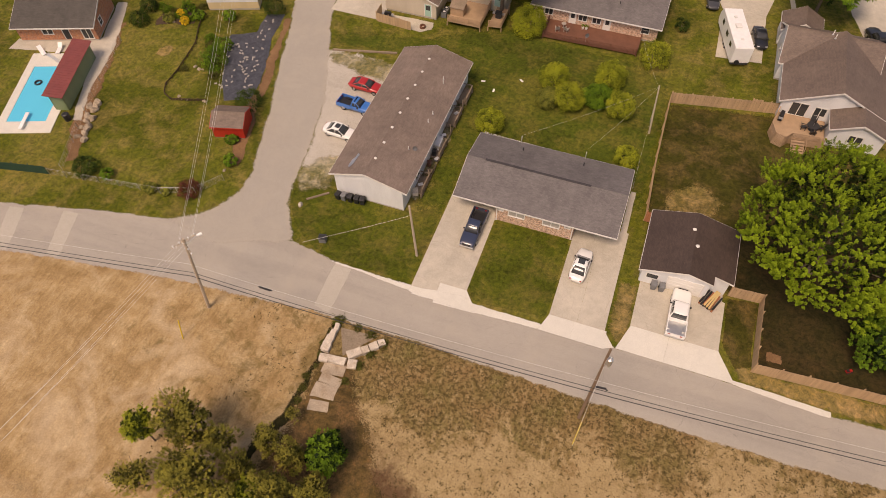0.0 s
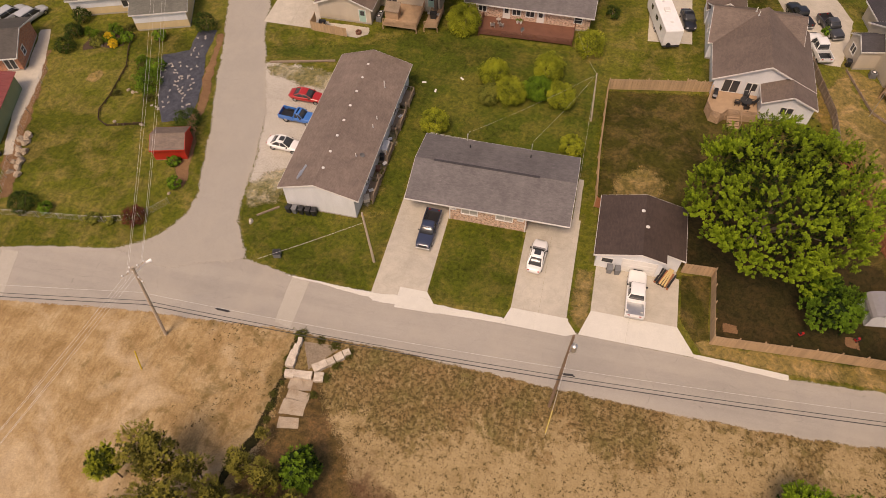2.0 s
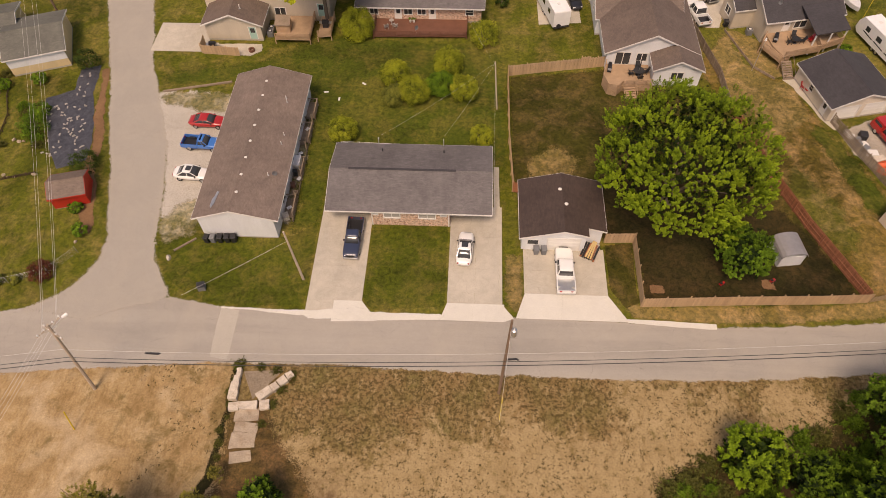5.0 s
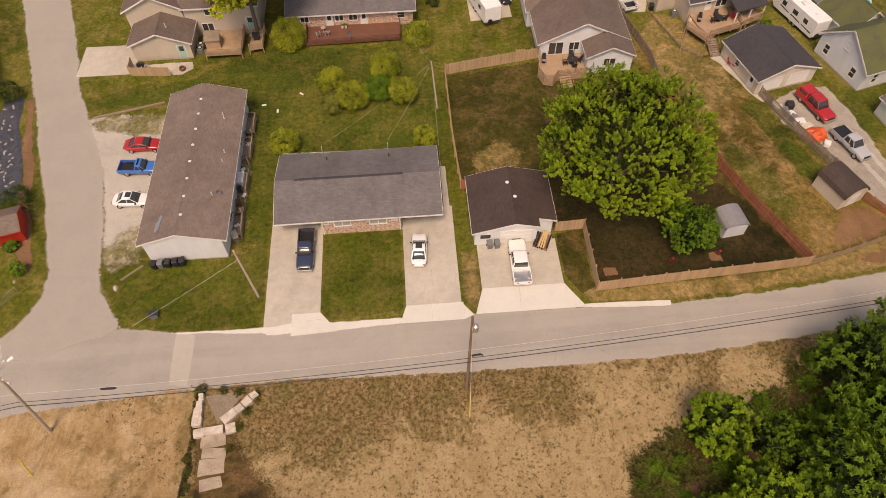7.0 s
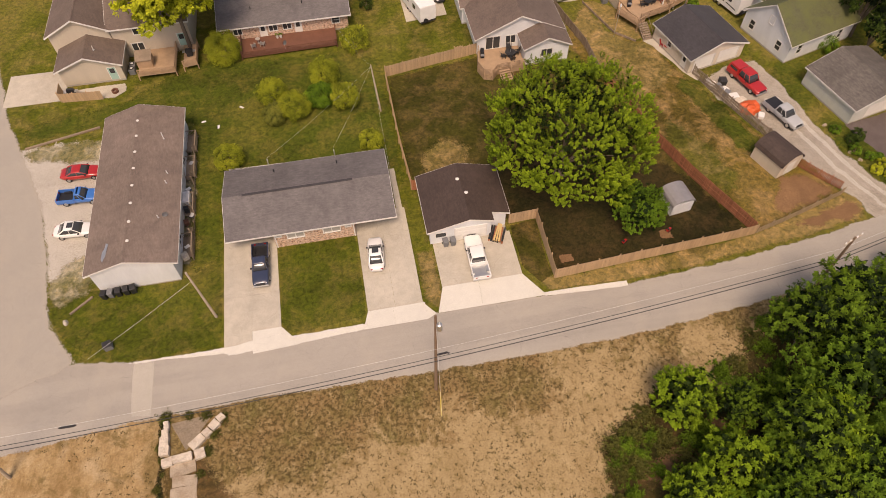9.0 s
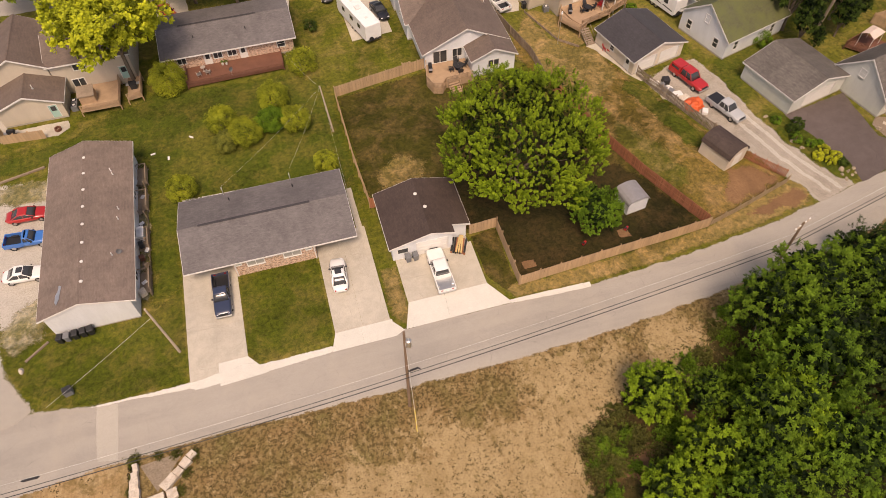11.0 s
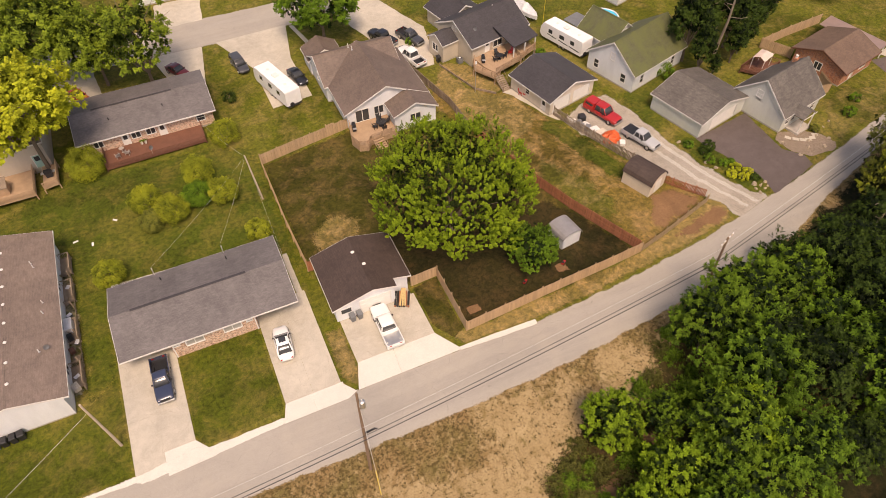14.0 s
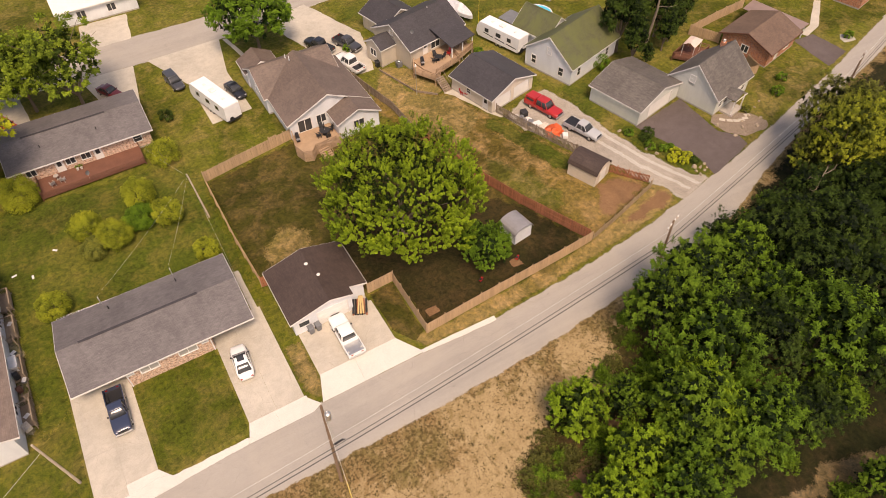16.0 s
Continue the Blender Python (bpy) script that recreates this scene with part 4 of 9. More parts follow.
    part("ridge_cap", cap, roof, rf)
    return root


def W_(s, w, z0, z1, kind="win"):
    return (s, s + w, z0, z1, kind)


# apartments: long low building, ridge running away from the street
lb = house("apartment_building", -25.65, 56.1, 8.5, 23.6, 3.5, 4.8, "y", {"*": M["white_siding"]}, M["roof_brown"], "long white-sided apartment building with a weathered brown roof",
      {"E": [W_(2, 0.9, 0.3, 2.3, "door"), W_(4, 1.4, 0.9, 2.2), W_(8, 0.9, 0.3, 2.3, "door"), W_(10, 1.4, 0.9, 2.2), W_(14, 0.9, 0.3, 2.3, "door"), W_(16, 1.4, 0.9, 2.2), W_(20, 0.9, 0.3, 2.3, "door")],
       "W": [W_(3, 0.9, 0.3, 2.3, "door"), W_(9, 0.9, 0.3, 2.3, "door"), W_(15, 0.9, 0.3, 2.3, "door")]}, over=0.6, ends=0.14, shift=-0.3)
# brick duplex
du = house("duplex_house", -6.65, 51.6, 17.9, 9.8, 2.75, 3.95, "x", M["brick"], M["roof_grey"], "low brick duplex under a streaked grey roof",
      {"S": [W_(0.0, 4.7, 0.0, 2.55, "open"), W_(13.5, 4.4, 0.0, 2.55, "open"), W_(4.85, 0.6, 1.85, 2.35, "blind"), W_(6.1, 1.85, 1.35, 2.35, "blind"), W_(10.1, 1.9, 1.35, 2.35, "blind"), W_(12.6, 0.6, 1.85, 2.35, "blind")],
       "W": [(6.75, 9.64, 0.0, 2.55, "open")], "E": [(0.16, 3.05, 0.0, 2.55, "open")]}, over=0.35, ends=0.45, base=0.02)
for x0, x1 in ((-8.6, -4.25), (4.55, 8.65)):
    part_box("carport_wall", (x0, -1.9, 0.0, x1, -1.75, 2.6), M["cream_siding"], du, "pale wall at the back of the carport")
    part_box("garage_door", (x0 + 0.7, -1.95, 0.05, x1 - 0.7, -1.9, 2.2), M["door_white"], du, "white garage door in the carport")
    part_box("carport_side", (x0 if x0 > 0 else x1 - 0.14, -4.7, 0.0, x0 + 0.14 if x0 > 0 else x1, -1.9, 2.6), M["brick"], du)
for x0 in (-4.2, 4.55):
    part_box("downspout", (x0 - 0.06, -5.0, 0.05, x0 + 0.06, -4.9, 2.6), M["trim"], du, "white downspout at the wall's corner")
part_box("ridge_vent", (-7.2, -0.14, 4.125, 5.2, 0.14, 4.17), M["roof_dark_y"], du, "dark ridge vent strip")
# garage with the dark brown roof
gar = thing("garage", 10.55, 47.7, 0, 0, "white garage with a dark brown roof and a set-back corner", "garage")
GW2, GD2, GN, GB = 4.45, 3.9, 2.5, 1.15  # half width, half depth, start and depth of the set-back corner


def garage_top(x):
    return 3.75 - 0.281 * abs(x)


def garage_wall(name, pts, y0, y1, label=""):
    bm = bmesh.new()
    lo, hi = ([bm.verts.new((x, y, z)) for x, z in pts] for y in (y0, y1))
    bm.faces.new(lo)
    bm.faces.new(hi[::-1])
    for k in range(len(lo)):
        bm.faces.new((lo[k], hi[k], hi[(k + 1) % len(lo)], lo[(k + 1) % len(lo)]))
    return part(name, bm, M["white_siding"], gar, label)


garage_wall("wall", [(-GW2, 0.05), (GN, 0.05), (GN, garage_top(GN)), (0, 3.75), (-GW2, 2.5)], -GD2, -GD2 + 0.16)
garage_wall("wall", [(GN, 0.05), (GW2, 0.05), (GW2, 2.5), (GN, garage_top(GN))], -GD2 + GB, -GD2 + GB + 0.16)
garage_wall("wall", [(-GW2, 0.05), (GW2, 0.05), (GW2, 2.5), (0, 3.75), (-GW2, 2.5)], GD2 - 0.16, GD2)
for x0, y0 in ((-GW2, -GD2 + 0.16), (GW2 - 0.16, -GD2 + GB + 0.16)):
    part_box("wall", (x0, y0, 0.05, x0 + 0.16, GD2 - 0.16, 2.46), M["white_siding"], gar)
part_box("wall", (GN - 0.16, -GD2 + 0.16, 0.05, GN, -GD2 + GB, 3.0), M["white_siding"], gar)
part_box("foundation", (-GW2 + 0.03, -GD2 + 0.03, -0.1, GW2 - 0.03, GD2 - 0.03, 0.05), M["concrete_wall"], gar)
bm = bmesh.new()
for pts in ([(-4.8, -4.2), (0, -4.2), (0, 4.2), (-4.8, 4.2)], [(0, -4.2), (GN + 0.2, -4.2), (GN + 0.2, 4.2), (0, 4.2)], [(GN + 0.2, -4.2 + GB), (4.8, -4.2 + GB), (4.8, 4.2), (GN + 0.2, 4.2)]):
    slab(bm, [(x, y, garage_top(x) + 0.16) for x, y in pts], 0.16)
bmesh.ops.remove_doubles(bm, verts=bm.verts, dist=1e-4)
rf = part("roof", bm, M["roof_dark"], gar)
for x0, x1, y in ((-4.82, 0, -4.24), (0, GN + 0.2, -4.24), (GN + 0.2, 4.82, -4.24 + GB), (-4.82, 0, 4.2), (0, 4.82, 4.2)):
    bm = bmesh.new()
    slab(bm, [(x0, y, garage_top(x0) + 0.14), (x1, y, garage_top(x1) + 0.14), (x1, y + 0.04, garage_top(x1) + 0.14), (x0, y + 0.04, garage_top(x0) + 0.14)], 0.22)
    part("fascia", bm, M["trim"], gar, "white fascia board")
for x0, y0 in ((-4.84, -4.2), (4.8, -4.2 + GB)):
    part_box("fascia", (x0, y0, garage_top(4.8) - 0.06, x0 + 0.04, 4.2, garage_top(4.8) + 0.13), M["trim"], gar, "white fascia board")
for k in range(4):
    part_box("door_panel", (-1.6, -GD2 - 0.05, 0.1 + 0.525 * k, 1.9, -GD2 - 0.005, 0.6 + 0.525 * k), M["door_white"], gar)
for dims in ((-1.72, 0.05, -1.61, 2.32), (1.91, 0.05, 2.02, 2.32), (-1.61, 2.21, 1.91, 2.32)):
    part_box("door_frame", (dims[0], -GD2 - 0.06, dims[1], dims[2], -GD2 - 0.005, dims[3]), M["trim"], gar)
win = part_box("window", (-3.9, -GD2 - 0.05, 1.15, -2.6, -GD2 - 0.005, 1.95), M["trim"], gar, "white framed window")
part_box("pane", (-3.82, -GD2 - 0.065, 1.22, -2.68, -GD2 - 0.052, 1.88), M["glass"], win)
bd = house("duplex_house", -7.8, 89.2, 17.9, 9.6, 2.75, 3.95, "x", M["brick"], M["roof_grey"], "low brick duplex with a dark red deck along its back",
      {"S": [W_(1.6, 1.2, 1.2, 2.2), W_(5.3, 0.9, 0.3, 2.3, "door"), W_(6.6, 1.2, 1.2, 2.2), W_(8.6, 1.2, 1.2, 2.2), W_(10.3, 0.9, 0.3, 2.3, "door"), W_(15.6, 1.1, 1.2, 2.3)]}, over=0.6, ends=0.45)
part_box("ridge_vent", (-6.4, -0.14, 4.125, 4.6, 0.14, 4.17), M["roof_dark_y"], bd, "dark ridge vent strip")
g2 = house("garage", 48.9, 70.4, 8.8, 8.4, 2.5, 4.0, "y", M["cream_siding"], M["roof_dark_x"], "cream two-door garage with a charcoal roof", {"S": [W_(0.7, 3.2, 0.1, 2.2, "garage"), W_(4.7, 3.2, 0.1, 2.2, "garage")], "W": [W_(3.2, 0.8, 1.1, 2.0), W_(6.6, 0.9, 0.1, 2.1, "door")]}, rz=13, over=0.4, ends=0.3, category="garage")
gh = house("house", 63.8, 70.6, 11.8, 8.8, 3.3, 6.6, "x", M["white_siding"], M["roof_moss"], "white house with a moss-green steep roof", {"W": [W_(1.2, 0.9, 1.0, 2.4), W_(6.4, 0.9, 1.0, 2.4), W_(4.0, 0.8, 3.6, 4.8)], "S": [W_(1.6, 0.8, 1.0, 2.4), W_(9, 0.8, 1.0, 2.4)]}, rz=16, over=0.4)
house("house_wing", 63.0, 77.4, 6.0, 6.4, 3.0, 5.4, "y", M["white_siding"], M["roof_moss"], "rear wing of the white house under mossy shingles", {}, rz=16, over=0.4)
g3 = house("garage", 65.5, 57.4, 9.8, 8.6, 2.7, 4.2, "y", M["grey_siding"], M["roof_grey2"], "pale garage with a weathered grey roof", {"S": [W_(2.4, 5.4, 0.1, 2.3, "garage")], "E": [W_(1.2, 0.7, 1.2, 2.1)]}, rz=13, over=0.35, ends=0.3, category="garage")
cot = house("cottage", 76.0, 53.2, 8.6, 8.2, 3.0, 6.6, "x", M["grey_siding"], M["roof_grey2b"], "pale one-and-a-half-storey cottage with a steep grey roof", {"W": [W_(3.2, 0.9, 3.5, 4.6)], "S": [W_(0.8, 0.9, 1.0, 2.2), W_(2.2, 0.9, 1.0, 2.2), W_(4.4, 0.9, 0.3, 2.3, "door"), W_(6.6, 1.0, 1.0, 2.2)]}, rz=12, over=0.35)
rh = house("brick_house", 91.5, 57.7, 8.6, 8.0, 2.8, 4.3, "x", M["red_brick"], M["roof_rust"], "red brick house with a broad red-brown roof", {"S": [W_(2.4, 0.9, 0.3, 2.3, "door"), W_(5.0, 1.6, 1.0, 2.2)], "W": [W_(3.4, 1.2, 1.0, 2.2)]}, rz=13, over=0.6, ends=0.45, trim=M["deck_red"])
pr = thing("carport", 97.4, 60.0, 0, 0, "low carport with a faded pinkish metal roof", "carport")
bm = bmesh.new()
slab(bm, [(-3.0, 4.2, 2.75), (-0.8, -5.3, 2.75), (2.7, -4.5, 2.6), (0.8, 5.5, 2.6)], 0.1)
part("roof", bm, surface("faded_pink_metal", (0.30, 0.21, 0.18), 0.5, 0.12, 0.8, metal=0.2), pr)
for a, b in ((2.3, -4.2), (1.5, 0.3), (0.6, 5.0)):
    part_box("post", (a - 0.07, b - 0.07, 0, a + 0.07, b + 0.07, 2.5), M["trim"], pr)
house("brick_house", 118.5, 61.5, 9.0, 8.0, 2.8, 4.2, "x", M["red_brick"], M["roof_dark_y"], "small red brick house farther along the street", {"S": [W_(2, 1.2, 1.0, 2.2)], "W": [W_(3, 1.2, 1.0, 2.2)]}, rz=14, over=0.4)
ts = thing("garden_shed", 49.6, 48.0, 0, 20, "small cream garden shed with a rounded dark brown roof", "shed")
for dims in ((-1.75, -2.1, 0, 1.75, -2.0, 2.0), (-1.75, 2.0, 0, 1.75, 2.1, 2.0), (-1.75, -2.0, 0, -1.65, 2.0, 2.0), (1.65, -2.0, 0, 1.75, 2.0, 2.0)):
    part_box("wall", dims, M["cream_siding"], ts)
prof = [(-1.9, 1.95), (-1.62, 2.45), (-1.15, 2.85), (-0.55, 3.05), (0.0, 3.12), (0.55, 3.05), (1.15, 2.85), (1.62, 2.45), (1.9, 1.95)]
bm = bmesh.new()
loft(bm, [[(x, y, z) for x, z in prof] + [(x * 0.96, y, z - 0.08) for x, z in prof[::-1]] for y in (-2.25, 2.25)])
part("roof", bm, M["roof_dark"], ts)
for y0 in (-2.1, 2.0):
    bm = bmesh.new()
    lo, hi = ([bm.verts.new((x * 0.93, y, z - 0.1)) for x, z in prof] for y in (y0, y0 + 0.1))
    bm.faces.new(lo)
    bm.faces.new(hi[::-1])
    for k in range(len(lo)):
        bm.faces.new((lo[k], hi[k], hi[(k + 1) % len(lo)], lo[(k + 1) % len(lo)]))
    part("gable", bm, M["cream_siding"], ts)
part_box("door", (-0.7, -2.14, 0.05, 0.7, -2.1, 1.95), M["door_white"], ts, "pale double door")
th = house("house", -26.0, 88.6, 10.2, 9.0, 5.0, 6.8, "x", M["tan_siding"], M["roof_umber_x"], "two-storey tan house with brown roof", {"S": [W_(2.0, 1.6, 0.9, 2.2), W_(2.9, 1.6, 3.5, 4.6), W_(8.4, 1.0, 0.9, 2.9, "green")]})
house("house_wing", -35.1, 88.8, 7.8, 9.6, 5.0, 7.0, "y", M["tan_siding"], M["roof_umber"], "two-storey gabled wing of the tan house", {})
tw = house("house_wing", -34.1, 81.7, 8.0, 4.8, 2.8, 4.4, "y", M["tan_siding"], M["roof_umber"], "one-storey tan wing with a gable toward the yard", {"S": [W_(6.2, 1.0, 0.3, 2.3, "green")]})
wh = house("house", 24.2, 80.6, 12.0, 11.8, 3.0, 5.8, "y", M["white_siding"], M["roof_umber"], "white house with broad brown gable roofs and a deck", {"S": [W_(1.2, 2.0, 0.9, 2.9, "slide"), W_(4.0, 1.4, 1.5, 2.8)], "W": [W_(2.2, 0.8, 1.2, 2.4), W_(9.5, 0.8, 1.2, 2.4)]})
house("house_wing", 23.3, 86.3, 11.6, 8.4, 3.0, 5.4, "x", M["white_siding"], M["roof_umber_x"], "cross-gabled rear wing of the white house", {"W": [W_(3.6, 0.9, 1.2, 2.4), W_(3.7, 0.8, 3.3, 4.2)]}, over=0.35)
house("house_porch", 19.8, 91.6, 5.0, 3.6, 2.7, 4.0, "y", M["white_siding"], M["roof_umber"], "small gabled front porch room of the white house", {}, over=0.3)
house("house_wing", 27.2, 73.2, 6.2, 3.6, 2.9, 4.3, "y", M["white_siding"], M["roof_umber"], "small gabled bay of the white house toward the yard", {"W": [W_(1.2, 0.7, 1.2, 2.4)], "S": [W_(2.3, 1.6, 1.2, 2.4)]}, over=0.3)
dh = house("house", 45.2, 86.6, 11.0, 9.0, 3.6, 6.0, "x", {"*": M["tan_siding"]}, M["roof_dark_y"], "taupe house with a charcoal roof and a wooden deck", {"W": [W_(2.0, 1.0, 1.6, 2.9), W_(4.1, 0.8, 4.2, 4.9)], "S": [W_(2.6, 0.9, 1.6, 3.6, "door"), W_(4.2, 1.8, 1.9, 3.3)]}, rz=12, over=0.4)
house("house_wing", 38.5, 86.2, 3.6, 3.7, 3.1, 4.2, "x", M["tan_siding"], M["roof_dark_y"], "small gabled bay of the taupe house", {"W": [W_(1.0, 1.4, 1.3, 2.5)]}, rz=12, over=0.2, ends=0.15)
house("house_wing", 43.6, 94.0, 6.5, 6.0, 2.9, 4.6, "y", M["tan_siding"], M["roof_dark_x"], "front wing of the taupe house", {}, rz=12, over=0.5)
# pool-side brick house, metal-roofed pool house and the yellow house
house("brick_house", -81.2, 60.8, 11.2, 7.8, 2.8, 4.1, "x", M["red_brick"], M["roof_grey_brown"], "red brick house with a ribbed grey-brown roof", {"S": [W_(3.6, 1.5, 1.2, 2.2), W_(9.2, 1.4, 0.4, 2.3, "slide"), W_(6.5, 0.9, 0.3, 2.3, "dark")], "E": [W_(2, 1.0, 1.0, 2.2)]}, rz=20, over=0.7)
for x, y, w, d, ax, nm, lb_, hole in ((-70.4, 77.4, 11.0, 8.4, "x", "house", "pale yellow house with a grey roof", (9.0, 10.8)), (-61.2, 76.0, 7.6, 9.0, "x", "house_wing", "yellow wing with a white band under the eave", None)):
    yh = house(nm, x, y, w, d, 2.8, 4.0, ax, {"*": M["yellow_siding"]}, M["roof_grey_green"], lb_, {"S": [W_(hole[0] - 1.6, 1.8, 1.0, 2.2)] if hole else []}, rz=20, over=0.3 if hole else 0.25, ends=0.35)
    spans = [(0, w)] if not hole else [(0, hole[0] - 1.7), (hole[0] + 0.3, w)]
    for c0, c1 in spans:
        part_box("wall_band", (-w / 2 + c0, -d / 2 - 0.03, 1.35, -w / 2 + c1, -d / 2 - 0.004, 2.72), M["white_siding"], yh, "white upper wall band")
house("house", 2.0, 127.0, 13.0, 9.0, 3.0, 5.0, "x", M["white_siding"], M["trim"], "white-roofed house across the far street", {"S": [W_(3, 1.4, 1.0, 2.3), W_(8, 1.4, 1.0, 2.3)]})
house("house", 34.0, 136.0, 13.0, 9.0, 3.0, 5.0, "x", M["white_siding"], M["roof_dark_y"], "white house beyond the far street", {"S": [W_(3, 1.4, 1.0, 2.3), W_(8, 1.4, 1.0, 2.3)]}, rz=12)
house("house", 76.0, 92.5, 12.0, 9.0, 3.0, 5.6, "x", M["white_siding"], M["roof_dark_y"], "white house behind the tall trees", {"W": [W_(3, 1.0, 1.0, 2.3)], "S": [W_(3, 1.0, 1.0, 2.3), W_(8, 1.0, 1.0, 2.3)]}, rz=16)
house("house", 92.0, 84.0, 10.0, 8.0, 3.0, 5.2, "x", M["grey_siding"], M["roof_grey2b"], "pale house behind the brick house", {"S": [W_(3, 1.0, 1.0, 2.3)]}, rz=14)
rs = house("garden_shed", -47.2, 49.8, 4.0, 3.6, 1.9, 2.7, "x", M["red_board"], M["roof_brown_x"], "red wooden garden shed with a worn brown roof", {}, rz=15, over=0.2, ends=0.15, category="shed", base=0.1, trim=M["red_board"])

# front porch of the cottage: gabled hood on posts, door and steps
pr = bmesh.new()
for sg in (-1, 1):
    pts = [(sg * 1.5 - 1.2, -6.0, 2.75), (-1.2, -6.0, 3.5), (-1.2, -3.9, 3.5), (sg * 1.5 - 1.2, -3.9, 2.75)]
    slab(pr, pts if sg < 0 else pts[::-1], 0.12)
bmesh.ops.remove_doubles(pr, verts=pr.verts, dist=1e-4)
part("porch_roof", pr, M["roof_grey2"], cot, "small gabled porch roof")
for x in (-2.5, 0.1):
    part_box("porch_post", (x - 0.07, -5.9, 0.3, x + 0.07, -5.76, 2.7), M["trim"], cot, "white porch post")
part_box("porch_floor", (-2.7, -6.1, 0.02, 0.3, -4.12, 0.34), M["concrete_wall"], cot, "grey porch floor")
part_box("porch_fascia", (-2.72, -6.08, 2.62, 0.32, -6.02, 2.78), M["trim"], cot)


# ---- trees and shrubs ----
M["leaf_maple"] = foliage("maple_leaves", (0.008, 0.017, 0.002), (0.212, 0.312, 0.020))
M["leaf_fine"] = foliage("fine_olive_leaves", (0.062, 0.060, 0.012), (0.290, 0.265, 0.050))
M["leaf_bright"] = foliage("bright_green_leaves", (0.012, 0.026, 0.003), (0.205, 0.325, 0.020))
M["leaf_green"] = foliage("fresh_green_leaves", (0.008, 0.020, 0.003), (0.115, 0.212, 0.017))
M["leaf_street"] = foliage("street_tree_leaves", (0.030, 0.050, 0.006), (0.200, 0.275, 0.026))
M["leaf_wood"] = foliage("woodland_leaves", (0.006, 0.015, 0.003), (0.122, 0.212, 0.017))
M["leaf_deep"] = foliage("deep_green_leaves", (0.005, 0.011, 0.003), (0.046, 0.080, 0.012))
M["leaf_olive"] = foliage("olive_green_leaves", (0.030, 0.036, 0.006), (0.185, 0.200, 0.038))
M["leaf_yellow"] = foliage("yellow_green_leaves", (0.150, 0.170, 0.012), (0.420, 0.460, 0.034))
M["leaf_shrub"] = foliage("shrub_leaves", (0.030, 0.043, 0.005), (0.285, 0.320, 0.029))
M["leaf_red"] = foliage("dark_red_leaves", (0.05, 0.012, 0.01), (0.13, 0.04, 0.025))
M["flower_yellow"] = foliage("yellow_flowers", (0.35, 0.22, 0.01), (0.6, 0.42, 0.03))


def leaf_mesh(name, centers, normals, clump_r, per, size, rng, material):
    """Each clump is a dome of pointed leaves that opens outward and up."""
    per, size = int(per * 2.1), size * 0.68
    n = len(centers) * per
    c, nn = np.repeat(centers, per, 0), np.repeat(normals, per, 0)
    axis = nn * 0.6 + np.array([0, 0, 0.7])
    axis /= np.linalg.norm(axis, axis=1, keepdims=True)
    d = rng.normal(size=(n, 3))
    d /= np.linalg.norm(d, axis=1, keepdims=True)
    along = (d * axis).sum(1, keepdims=True)
    d = np.where(along < -0.1, d - 2 * along * axis, d)
    along = (d * axis).sum(1, keepdims=True)
    rad = np.repeat(clump_r, per)[:, None] * (0.55 + 0.55 * rng.random((n, 1)) ** 0.6)
    pos = c + (d + axis * along * 0.15) * rad
    up = d * 0.7 + axis * 0.3 + rng.normal(size=(n, 3)) * 0.33
    up /= np.linalg.norm(up, axis=1, keepdims=True)
    side = np.cross(up, rng.normal(size=(n, 3)))
    side /= np.linalg.norm(side, axis=1, keepdims=True) + 1e-9
    ahead = np.cross(up, side)
    s = size * (0.65 + 0.7 * rng.random((n, 1))) * np.clip(np.repeat(clump_r, per)[:, None] / np.median(clump_r), 0.85, 1.7)
    v = np.stack([pos - ahead * s * 0.5, pos + side * s * 0.3, pos + ahead * s * 0.55 - up * s * 0.12, pos - side * s * 0.3], 1)
    # tone of each leaf: random by shoot, with light painted toward the shoot's tip
    tone_light = 0.55 * np.repeat(rng.random(len(centers)), per) + 0.45 * np.clip(along[:, 0], 0, 1) * np.clip(rad[:, 0] / np.repeat(clump_r, per), 0, 1)
    # clumps far wider than the median painted darker, as shade inside a crown
    tone_light *= np.where(np.repeat(clump_r, per) > 1.55 * np.median(clump_r), 0.35, 1.0)
    return leaves_to_mesh(name, v, tone_light, material)


